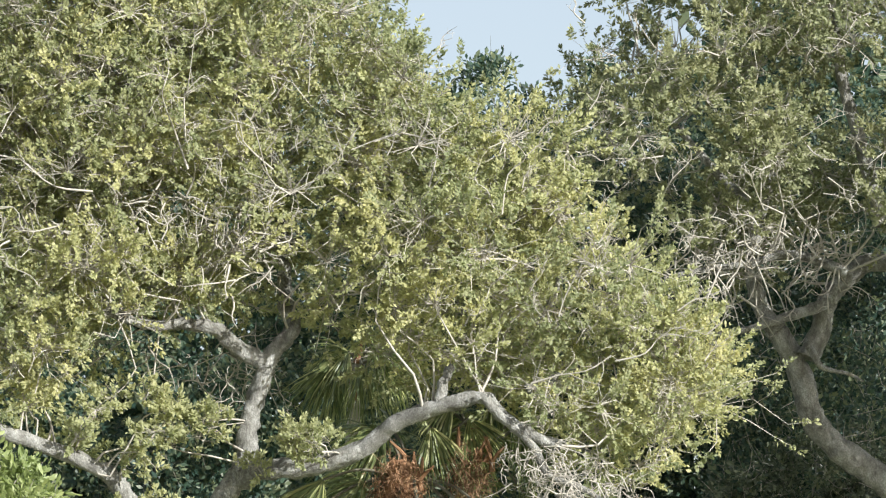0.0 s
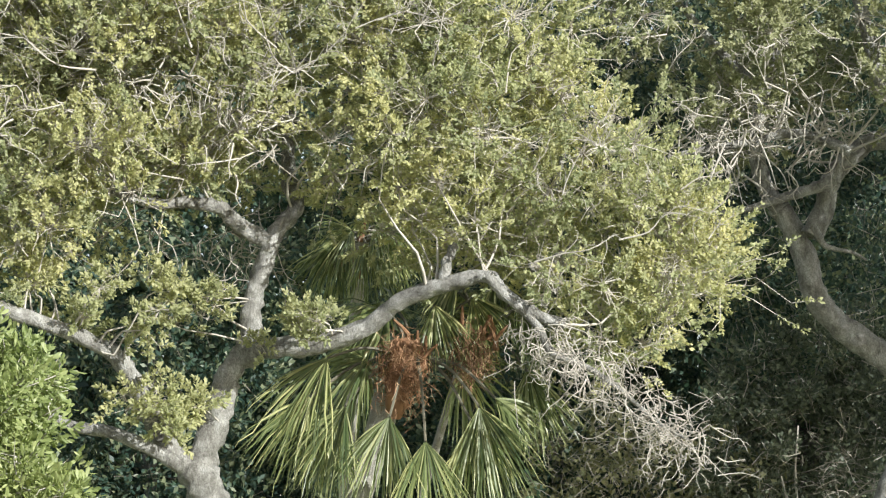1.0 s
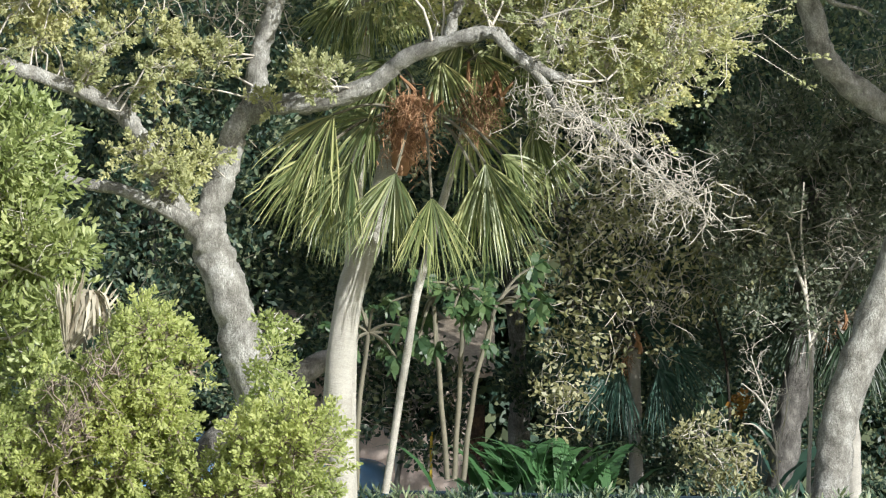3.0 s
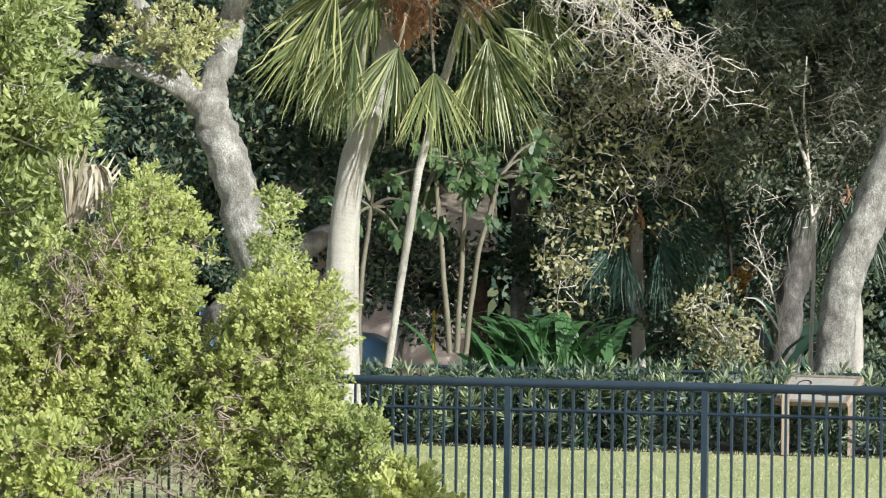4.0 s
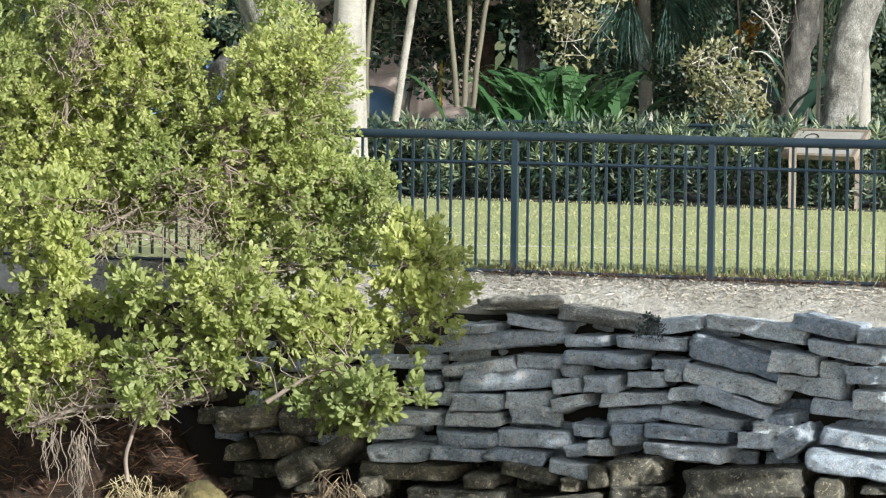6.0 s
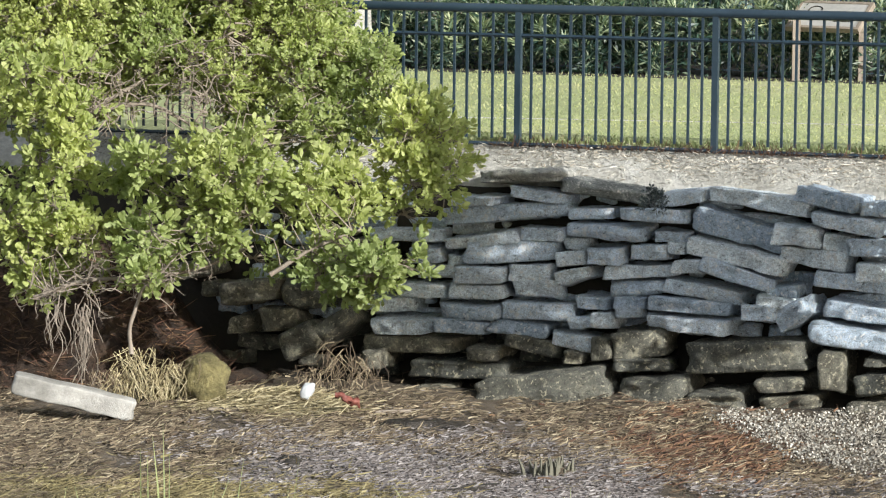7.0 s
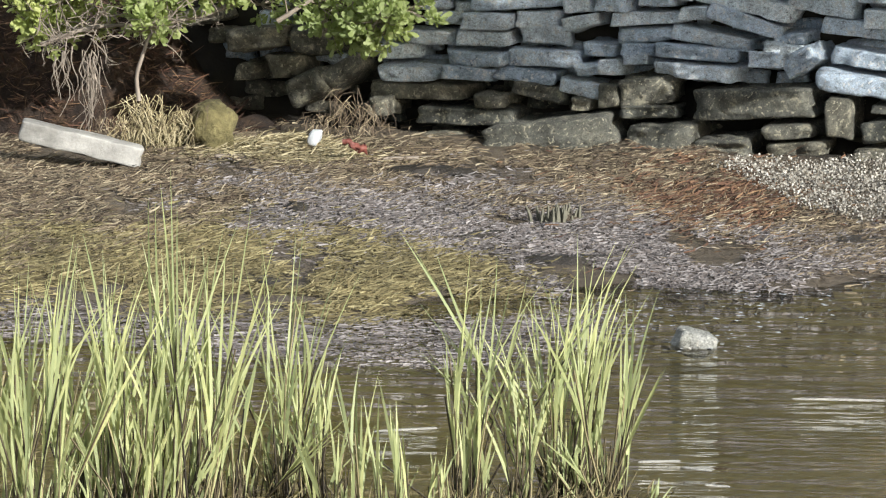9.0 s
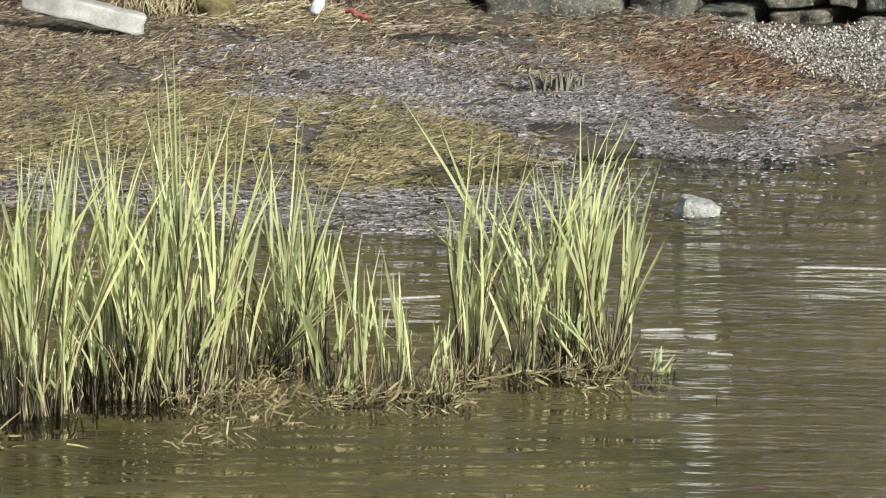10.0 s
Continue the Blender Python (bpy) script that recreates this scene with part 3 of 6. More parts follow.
def lay(rows, mat, sharp, wobble, depth, out, seed):
    rng = np.random.default_rng(seed)
    for x, z, length, thick, tilt in rows:
        d = 1.5 * depth * rng.uniform(0.85, 1.15)
        proud = out + rng.uniform(-0.09, 0.09)
        vf = rounded(length * 0.945, d, thick * 0.84, rng, sharp * rng.uniform(0.8, 1.3), wobble, 13 if length < 0.5 else 19, 0.024, 0.07, 0.12)
        m = pose(0, 0, 0, rng.uniform(-4, 4), -tilt, ANGLE + rng.uniform(-5, 5))
        ob = part("stone", turned(vf, m), mat, wall, smooth=True)
        ob.location = Vector((x, wall_face(x, z), z)) + (d / 2 - proud) * INWARD - wall.location


# smaller slabs packed behind the face
fill = np.random.default_rng(12)
PACKING = []
for row, z in enumerate(np.arange(0.34, 1.9, 0.155)):
    x = -2.2 + 0.17 * (row % 3)
    while x < 4.1:
        w = fill.uniform(0.3, 0.62)
        PACKING.append((x + w / 2, z, w * 0.96, 0.15, fill.normal(0, 3)))
        x += w
lay([q for q in PACKING if q[1] > 0.75], STONE, 8, 0.1, 0.3, -0.34, 13)
lay([q for q in PACKING if q[1] <= 0.75], TIDE_SHADE_STONE, 8, 0.1, 0.3, -0.4, 14)
lay(STONES_TOP, STONE, 13, 0.06, 0.5, 0.03, 1)
lay(STONES_MIDDLE, STONE, 13, 0.06, 0.5, 0.03, 2)
lay(STONES_LOW, STONE, 12, 0.07, 0.5, 0.03, 3)
lay(STONES_RIGHT, STONE, 20, 0.035, 0.55, 0.04, 4)
lay(STONES_RIGHT_LOW, STONE, 16, 0.05, 0.55, 0.04, 5)
lay(STONES_TIDE, TIDE_SHADE_STONE, 9, 0.07, 0.55, 0.06, 6)
lay(BOULDERS, TIDE_SHADE_STONE, 9, 0.13, 0.6, 0.25, 7)
lay(BOULDERS_LEFT, TIDE_SHADE_STONE, 7, 0.13, 0.5, 0.1, 8)
lay(CAPS, CAP_STONE, 10, 0.08, 0.8, 0.12, 9)

# packed earth behind the slabs, near-black so the gaps look deeply shaded
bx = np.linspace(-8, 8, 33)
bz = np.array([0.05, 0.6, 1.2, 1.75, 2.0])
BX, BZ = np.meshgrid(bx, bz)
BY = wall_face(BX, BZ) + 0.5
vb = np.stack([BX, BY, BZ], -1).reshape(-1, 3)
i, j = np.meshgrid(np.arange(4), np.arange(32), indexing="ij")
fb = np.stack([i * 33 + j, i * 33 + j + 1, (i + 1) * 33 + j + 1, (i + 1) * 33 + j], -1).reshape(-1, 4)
core = part("backing", (vb, fb), EARTH, wall, "packed earth coloured near-black to shade the gaps")
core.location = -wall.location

# ---- fence ----
FENCE_SLOPE = -0.373


def fence_y(x):
    return 37.67 + FENCE_SLOPE * (x - 0.34)


def bar(a, b, r, sides=8):
    return tube(np.array([a, b], float), r, r, sides)


def build_fence(name, label, x0, x1, yfun, z0, z_top, post_gap, post_x, picket_gap, rail_r, picket_w, post_w):
    fence = thing(name, label, "fence", (x0, yfun(x0), z0))
    o = np.array(fence.location)
    a, b = np.array((x0, yfun(x0), 0)), np.array((x1, yfun(x1), 0))
    d = (b - a) / np.linalg.norm(b - a)
    yaw = math.atan2(d[1], d[0])

    def square(x, w, za, zb):
        v, f = box(-w / 2, w / 2, -w / 2, w / 2, za, zb)
        c, s = math.cos(yaw), math.sin(yaw)
        v[:, :2] = v[:, :2] @ np.array([[c, s], [-s, c]])
        return v + np.array((x, yfun(x), 0)), f
    rail = part("top_rail", shift(tube(np.array([a + (0, 0, z_top - rail_r), b + (0, 0, z_top - rail_r)]), rail_r, rail_r, 12), o), FENCE_PAINT, fence, smooth=True)
    h = z_top - z0
    for zz in (z0 + h * 0.775, z0 + 0.0):
        part("rail", shift(bar(a + (0, 0, zz), b + (0, 0, zz), 0.018, 4), o), FENCE_PAINT, fence)
    posts = []
    x = post_x
    while x < x1:
        if x > x0:
            posts.append(x)
            part("post", shift(square(x, post_w, z0 - 0.02, z_top - rail_r), o), FENCE_PAINT, fence)
        x += post_gap * d[0]
    x = post_x + picket_gap * d[0]
    x -= math.floor((x - x0) / (picket_gap * d[0])) * picket_gap * d[0]
    base = square(0, picket_w, z0 + 0.05, z_top - rail_r)
    base = (base[0] - np.array((0, yfun(0), 0)), base[1])
    data = mesh_data("picket", base[0], base[1], FENCE_PAINT)
    while x < x1:
        if all(abs(x - q) > 0.03 for q in posts):
            ob = new("picket", data)
            ob.parent = fence
            ob.location = (x - o[0], yfun(x) - o[1], -o[2])
        x += picket_gap * d[0]
    return fence


build_fence("metal_fence", "black metal picket fence with round top rail, along the lawn's edge", -6.0, 6.2, fence_y, 2.29, 3.535, 1.822, 0.623, 0.12147, 0.042, 0.021, 0.055)
build_fence("garden_fence", "low black metal fence behind the hedge", -3.2, 7.5, lambda x: 53.4 - 0.3 * x, 2.3, 3.22, 2.4, 0.3, 0.09, 0.022, 0.018, 0.06)

# ---- interpretive sign ----
def build_sign():
    at = Vector((4.5, 50.0, 2.3))
    sign = thing("information_sign", "low slanted information panel on two wooden posts, by the hedge", "sign", at)
    tilt = pose(0.0, 0.0, 0.74, 38, 0, -34)
    w, d, t = 0.98, 0.5, 0.045
    part("panel", turned(box(-w / 2 + 0.04, w / 2 - 0.04, -d / 2 + 0.03, d / 2 - 0.03, 0.0, t + 0.004), tilt), SIGN_FACE, sign, "pale faded printed panel")
    for nm, b in (("frame", (-w / 2, w / 2, -d / 2, -d / 2 + 0.04)), ("frame", (-w / 2, w / 2, d / 2 - 0.04, d / 2)),
                  ("frame", (-w / 2, -w / 2 + 0.045, -d / 2 + 0.041, d / 2 - 0.041)), ("frame", (w / 2 - 0.045, w / 2, -d / 2 + 0.041, d / 2 - 0.041))):
        part(nm, turned(box(*b, -0.01, t + 0.012), tilt), SIGN_WOOD, sign)
    for x in (-0.4, 0.38):
        part("leg", box(x - 0.045, x + 0.045, -0.045, 0.045, -0.02, 0.74), SIGN_WOOD, sign)
    ring = tube(np.array([(-0.22 + 0.09 * math.cos(a), 0.08 + 0.07 * math.sin(a), t + 0.008) for a in np.linspace(0, 5.6, 16)]), 0.008, 0.008, 4)
    part("emblem", turned(ring, tilt), EARTH, sign, "dark printed ring")
    part("print_bar", turned(box(0.1, 0.34, -0.12, -0.06, t, t + 0.009), tilt), EARTH, sign, "dark printed bar")


build_sign()


# ---- oaks ----
def limb_part(parent, name, pts, r0, r1, sides=12, rough=0.055, mat=OAK_BARK, n=None, power=0.8):
    path = smooth_path(pts, n or max(12, 9 * len(pts)))
    rng = np.random.default_rng(abs(int(pts[0][0] * 100)) + len(pts))
    u = np.linspace(0, 1, len(path))[:, None]
    path += min(0.12 * r0, 0.012) * np.sin(u * np.array([9.0, 7.0, 8.0]) * 2 + rng.uniform(0, 6, 3))
    part(name, shift(tube(path, r0, r1, sides, rough, rng, power), parent.location), mat, parent, smooth=True)
    return path


def crown(parent, name, poly, near, far, n, radius, per, leaf, mat, seed, skeleton=None, holes=(), twig=5, aspect=0.5, flat=0.75, bough=0.02, label="", twig_mat=TWIG, shape=leaf_quads):
    rng = np.random.default_rng(seed)
    s = spots(poly, n, rng, holes)
    y = near + (far - near) * rng.random(n) ** 0.8
    c = np.stack([s[:, 0], y, s[:, 1]], 1)
    o = np.array(parent.location)
    part(name, shift(clumps(c, radius, per, leaf, rng, flat, aspect, 0.0, shape), o), mat, parent, label)
    if twig:
        tagged(part("twig", shift(twigs(c, radius, twig, rng), o), twig_mat, parent, "thin bare grey twigs"), kind="stuff")
    if skeleton is not None:
        for b in boughs(c, skeleton, rng, bough):
            part("bough", shift(b, o), twig_mat, parent, smooth=True)
    return c


def leafage(parent, name, poly, near, far, n, radius, shoots, reach, per, leaf, mat, seed, skeleton=None, holes=(), aspect=0.5, flat=0.8, bough=0.02, thick=0.005, label="",
            twig_mat=TWIG, shape=leaf_quads, facing=0.5):
    """A crown of boughs that end in bundles of leafy shoots, most of them on the open, sunward side."""
    rng = np.random.default_rng(seed)
    s = spots(poly, n, rng, holes)
    c = np.stack([s[:, 0], near + (far - near) * rng.random(n) ** 0.8, s[:, 1]], 1)
    r = np.repeat(radius * rng.uniform(0.6, 1.4, n), shoots)
    d = unit(rng.standard_normal((n * shoots, 3)) + facing * np.array([0.25, -1.0, 0.5]))
    cc = np.repeat(c, shoots, 0)
    feet = cc + d * (r * rng.uniform(0.45, 1.0, n * shoots))[:, None] * np.array([1, 1, flat])
    ways = unit(d + np.array([0, -0.1, 0.35]) + rng.normal(0, 0.35, d.shape))
    o = np.array(parent.location)
    part(name, shift(tufts(feet, ways, reach, per, leaf, aspect, rng, shape), o), mat, parent, label)
    out = []
    for k in range(len(feet)):
        m = (cc[k] + feet[k]) / 2 + rng.normal(0, 0.12 * radius, 3)
        out.append(tube(np.array([cc[k], m, feet[k], feet[k] + ways[k] * reach * 0.8]), thick * rng.uniform(0.7, 1.5), thick * 0.35, 3, 0, rng))
    tagged(part("twig", shift(joined(out), o), twig_mat, parent, "thin bare twigs"), kind="stuff")
    if skeleton is not None:
        for b in boughs(c, skeleton, rng, bough):
            part("bough", shift(b, o), twig_mat, parent, smooth=True)
    return c


def sprays(parent, feet, ways, length, seed, thick=0.011, mat=TWIG):
    """Forked leafless branchlets that show pale among the leaves."""
    rng = np.random.default_rng(seed)
    out = []
    for a, way in zip(np.asarray(feet, float), np.asarray(ways, float)):
        l = length * rng.uniform(0.6, 1.3)
        way = unit(way)
        main = smooth_path([a, a + way * l * 0.4 + rng.normal(0, 0.06 * l, 3), a + way * l * 0.7 + rng.normal(0, 0.1 * l, 3), a + way * l + rng.normal(0, 0.12 * l, 3)], 10)
        out.append(tube(main, thick * rng.uniform(0.7, 1.4), thick * 0.3, 5, 0, rng))
        for _ in range(6):
            e = main[rng.integers(2, 10)]
            d = unit(way + rng.normal(0, 0.75, 3))
            m = e + d * l * rng.uniform(0.15, 0.4)
            side = smooth_path([e, (e + m) / 2 + rng.normal(0, 0.04 * l, 3), m], 6)
            out.append(tube(side, thick * 0.55, thick * 0.25, 4, 0, rng))
            for _ in range(2):
                f = side[rng.integers(2, 6)]
                out.append(tube(np.array([f, f + unit(d + rng.normal(0, 0.8, 3)) * l * 0.14]), thick * 0.35, thick * 0.2, 3, 0, rng))
    tagged(part("branchlet", shift(joined(out), parent.location), mat, parent, "pale forked leafless branchlets", smooth=True), kind="stuff")


def tangle(parent, pts, n, spread, length, seed, thick=0.008, sag=0.5, mat=TWIG):
    """Bare dead twigs that fork off along a branch and hang."""
    rng = np.random.default_rng(seed)
    path = smooth_path(pts, 40)
    out = []
    for _ in range(n):
        a = path[rng.integers(0, 40)] + rng.normal(0, spread * 0.3, 3)
        d = unit(rng.standard_normal(3) + np.array([0.2, -0.2, -sag]))
        l = length * rng.uniform(0.4, 1.2)
        b = a + d * l * 0.35 + rng.normal(0, 0.09 * l, 3)
        m = b + unit(d + rng.normal(0, 0.5, 3)) * l * 0.3
        c = m + unit(d + rng.normal(0, 0.8, 3)) * l * 0.35
        path_t = smooth_path([a, b, m, c], 9)
        out.append(tube(path_t, thick * rng.uniform(0.8, 1.6), thick * 0.4, 4, 0, rng))
        for _ in range(3):
            e = path_t[rng.integers(3, 9)]
            g = e + unit(d + rng.normal(0, 0.9, 3)) * l * rng.uniform(0.12, 0.3)
            out.append(tube(np.array([e, (e + g) / 2 + rng.normal(0, 0.02, 3), g]), thick * 0.6, thick * 0.3, 3, 0, rng))
    tagged(part("dead_twig", shift(joined(out), parent.location), mat, parent, "bare tangled dead twigs", smooth=True), kind="stuff")


oak = thing("live_oak", "spreading live oak with pale grey bark and small leaves", "tree", (-2.0, 44.6, 2.3))
TRUNK = [(-1.75, 44.60, 2.84), (-1.87, 44.60, 4.27), (-2.04, 44.60, 4.92), (-2.21, 44.60, 5.46), (-2.38, 44.60, 5.93), (-2.50, 44.60, 6.29)]
RIGHT_STEM = [(-2.52, 44.60, 6.18), (-2.33, 44.60, 6.57), (-2.24, 44.60, 6.90), (-2.18, 44.60, 7.19), (-2.04, 44.60, 7.42), (-1.92, 44.60, 7.65), (-1.92, 44.60, 7.97), (-1.84, 44.60, 8.27), (-1.71, 44.60, 8.70), (-1.49, 44.60, 9.00), (-1.55, 44.80, 9.29), (-1.57, 44.90, 9.66), (-1.62, 45.00, 10.10), (-1.73, 45.00, 10.58), (-1.83, 45.20, 11.16)]
RIGHT_LIMB = [(-2.05, 44.60, 7.39), (-1.76, 44.40, 7.47), (-1.28, 44.20, 7.52), (-0.75, 44.00, 7.69), (-0.34, 43.80, 7.96), (0.12, 43.60, 8.12), (0.53, 43.50, 8.21), (0.73, 43.40, 8.00), (1.05, 43.30, 7.79), (1.34, 43.30, 7.71)]
LEFT_LIMB = [(-2.52, 44.60, 6.18), (-2.82, 44.40, 6.49), (-3.02, 44.30, 6.89), (-3.19, 44.10, 7.21), (-3.42, 44.00, 7.43), (-3.97, 43.80, 7.66), (-4.54, 43.60, 7.85), (-5.23, 43.40, 8.05)]
UP_LEFT = [(-1.79, 44.60, 8.63), (-2.07, 44.40, 8.79), (-2.30, 44.20, 8.95), (-2.59, 44.10, 9.00), (-2.91, 44.00, 8.95), (-3.41, 44.00, 9.12)]
UP_RIGHT = [(-1.53, 44.80, 10.48), (-1.24, 44.80, 10.67), (-0.95, 44.80, 10.92), (-0.65, 44.80, 11.01), (-0.18, 44.80, 11.35), (0.18, 44.80, 11.66)]
UP_MID = [(-1.54, 44.80, 10.45), (-1.72, 44.80, 10.66), (-1.90, 44.80, 10.91), (-2.21, 44.80, 11.33), (-2.63, 44.80, 11.81), (-2.70, 44.80, 12.18)]
STUB = [(0.09, 43.60, 8.10), (0.12, 43.60, 8.36), (0.21, 43.60, 8.54)]
LOW_LEFT = [(-2.63, 44.20, 6.25), (-3.37, 44.20, 6.58), (-3.79, 44.20, 6.64), (-4.23, 44.20, 6.85), (-4.77, 44.20, 7.11)]
DEAD_BRANCH = [(0.53, 43.30, 8.20), (0.73, 43.30, 7.99), (1.05, 43.30, 7.68), (1.20, 43.30, 7.42), (1.58, 43.30, 7.25), (1.98, 43.30, 6.97), (2.34, 43.30, 6.68), (2.63, 43.30, 6.51)]
sk = [limb_part(oak, "trunk", TRUNK, 0.24, 0.2, 14, 0.075), limb_part(oak, "stem", RIGHT_STEM, 0.165, 0.05, 12, 0.09),
      limb_part(oak, "limb", RIGHT_LIMB, 0.125, 0.05, 12, 0.11), limb_part(oak, "limb", LEFT_LIMB, 0.13, 0.06, 12, 0.1),
      limb_part(oak, "limb", UP_LEFT, 0.105, 0.045, 12, 0.1), limb_part(oak, "limb", UP_RIGHT, 0.06, 0.02, 8), limb_part(oak, "limb", UP_MID, 0.06, 0.02, 8),
      limb_part(oak, "limb", STUB, 0.07, 0.04, 8), limb_part(oak, "limb", LOW_LEFT, 0.08, 0.04, 8), limb_part(oak, "limb", DEAD_BRANCH, 0.06, 0.015, 8)]
INNER = ([(0.70, 44.90, 8.40), (1.05, 44.90, 8.95), (1.34, 44.90, 9.56), (1.45, 44.90, 10.17), (1.15, 44.90, 10.71)], [(0.99, 44.80, 8.40), (1.65, 44.80, 8.71), (2.12, 44.80, 8.95), (2.60, 44.80, 8.90)], [(-1.54, 45.20, 9.99), (-0.88, 45.20, 9.99), (-0.16, 45.20, 10.12), (0.56, 45.20, 10.19)],
         [(-2.88, 45.00, 9.04), (-3.52, 45.00, 9.51), (-4.25, 45.00, 9.69), (-5.10, 45.00, 9.80)], [(-1.92, 45.20, 10.78), (-2.71, 45.20, 10.95), (-3.68, 45.20, 11.31), (-4.66, 45.20, 11.61), (-5.39, 45.20, 11.84)], [(-0.66, 45.20, 11.07), (-0.41, 45.20, 10.61), (-0.04, 45.20, 9.88), (0.21, 45.20, 9.33)], [(-1.54, 45.30, 9.87), (-2.10, 45.30, 10.05), (-2.82, 45.30, 10.17), (-3.74, 45.30, 10.28)],
         [(-2.66, 45.20, 11.88), (-3.45, 45.20, 12.24), (-4.30, 45.20, 12.60), (-5.28, 45.20, 12.96)], [(-2.23, 45.20, 11.39), (-1.81, 45.20, 12.01), (-1.52, 45.20, 12.63)])
inner = [limb_part(oak, "limb", q, 0.05, 0.015, 8) for q in INNER]
OAK_SK = np.concatenate(sk[1:7] + inner)
OAK_POLY = [(-6.05, 13.89), (-1.25, 13.34), (-1.01, 12.31), (-0.48, 12.07), (0.06, 11.66), (0.53, 11.06), (1.36, 10.95), (1.83, 10.72), (2.07, 10.06), (2.67, 9.12), (3.09, 8.41), (2.92, 8.06), (2.45, 7.58), (1.99, 7.34), (1.27, 8.04), (0.80, 8.33), (0.50, 8.44), (0.21, 8.32), (-0.38, 8.49), (-0.61, 8.84), (-1.32, 9.07), (-1.45, 9.78), (-1.91, 9.42), (-2.56, 9.18), (-3.32, 9.05), (-3.73, 8.57), (-5.09, 7.85), (-5.98, 8.19)]
OAK_HOLES = [[(-1.83, 9.72), (-1.42, 9.84), (-1.32, 9.07), (-1.5, 8.54), (-1.7, 7.89), (-1.95, 7.88), (-1.90, 8.59)], [(-2.74, 9.23), (-2.15, 9.18), (-1.73, 8.71), (-1.90, 8.59), (-2.73, 8.88)], [(-3.32, 8.87), (-2.73, 9.00), (-1.85, 8.71), (-1.90, 8.24), (-2.54, 8.05), (-3.25, 8.16)], [(-3.39, 10.12), (-2.57, 10.07), (-2.62, 9.71), (-3.33, 9.70)]]
leafage(oak, "crown", OAK_POLY, 43.2, 46.4, 440, 0.4, 22, 0.28, 40, 0.05, OAK_LEAF, 11, OAK_SK, OAK_HOLES, 0.55, thick=0.0055, label="pale yellow-green small oak leaves")
leafage(oak, "crown", OAK_POLY, 43.0, 44.6, 120, 0.6, 20, 0.28, 38, 0.05, OAK_LEAF, 18, None, OAK_HOLES, 0.55, thick=0.0055, label="loose outer oak leaves")
for k, low in enumerate(([(-4.43, 8.54), (-2.85, 8.27), (-2.61, 7.80), (-3.30, 7.39), (-4.19, 7.73)], [(-2.79, 8.09), (-1.21, 7.97), (-0.80, 7.71), (-1.61, 7.52), (-2.31, 7.43), (-2.90, 7.63)], [(-3.42, 6.83), (-3.07, 7.10), (-2.72, 6.96), (-2.25, 6.87), (-2.19, 6.64), (-2.54, 6.58), (-2.77, 6.29), (-2.94, 6.57), (-3.27, 6.51)])):
    leafage(oak, "crown", low, 43.4, 44.3, (14, 15, 11)[k], 0.22, 14, 0.12, 24, 0.055, OAK_LEAF, 12 + k, OAK_SK, thick=0.004, label="low leafy shoots")
tangle(oak, DEAD_BRANCH[2:], 330, 0.6, 0.42, 3, 0.0055)
tangle(oak, [(-4.24, 43.60, 9.82), (-3.42, 43.60, 9.95), (-2.72, 43.60, 10.08), (-1.96, 43.60, 9.73), (-1.67, 43.60, 9.56)], 130, 0.5, 0.6, 4, 0.009, 0.2)
tangle(oak, [(-3.27, 44.90, 8.90), (-2.60, 44.90, 8.67), (-1.94, 44.90, 8.67), (-2.06, 44.90, 8.37)], 55, 0.6, 0.7, 5, 0.006, 0.3)

rng = np.random.default_rng(19)
sp = spots(OAK_POLY, 240, rng, OAK_HOLES)
feet = np.stack([sp[:, 0], rng.uniform(43.0, 43.9, 240), sp[:, 1]], 1)
sprays(oak, feet, np.stack([sp[:, 0] * 0.25 + 0.3 + rng.normal(0, 0.5, 240), rng.normal(-0.3, 0.3, 240), rng.uniform(0.2, 1.2, 240)], 1), 0.42, 20, 0.0065)
FORKS = [(-1.47, 43.00, 10.22), (-1.48, 43.00, 10.22), (-2.52, 43.00, 10.47), (-2.55, 43.00, 10.76), (-0.85, 43.00, 10.69), (-0.62, 43.00, 10.78), (-1.65, 43.00, 10.48), (-3.49, 43.00, 10.23), (-3.83, 43.00, 9.87), (0.70, 43.00, 10.04), (-0.05, 43.00, 10.32), (1.87, 43.00, 8.55), (1.29, 43.00, 9.00), (1.01, 43.00, 8.31)]
FW = [(-0.6, -0.2, 0.8), (0.7, -0.2, 0.6), (-0.3, -0.2, 1), (0.1, -0.2, 1), (0.8, -0.2, 0.3), (0.9, -0.2, 0.2), (-0.7, -0.2, 0.7), (-0.9, -0.2, 0.2), (-1, -0.2, 0.1), (0.2, -0.2, 1), (0.3, -0.2, 0.9), (0.9, -0.2, 0.3), (0.3, -0.2, 0.8), (0.8, -0.2, 0.2)]
sprays(oak, FORKS, FW, 0.9, 23, 0.01)

oak2 = thing("live_oak", "dark leaning live oak with twisted limbs, partly shaded", "tree", (5.2, 53.0, 2.3))
TRUNK2 = [(4.84, 52.50, 3.00), (4.89, 52.50, 3.49), (4.96, 52.50, 3.98), (5.16, 52.50, 4.75), (5.49, 52.50, 5.67), (5.85, 52.50, 6.72), (6.12, 52.50, 7.71), (6.18, 52.50, 8.62), (5.96, 52.50, 9.32)]
TRUNK2B = [(6.01, 52.00, 7.61), (5.50, 52.00, 7.99), (5.02, 52.00, 8.30), (4.70, 52.00, 8.68), (4.54, 52.00, 9.20), (4.41, 52.00, 9.51), (4.20, 52.00, 9.82)]
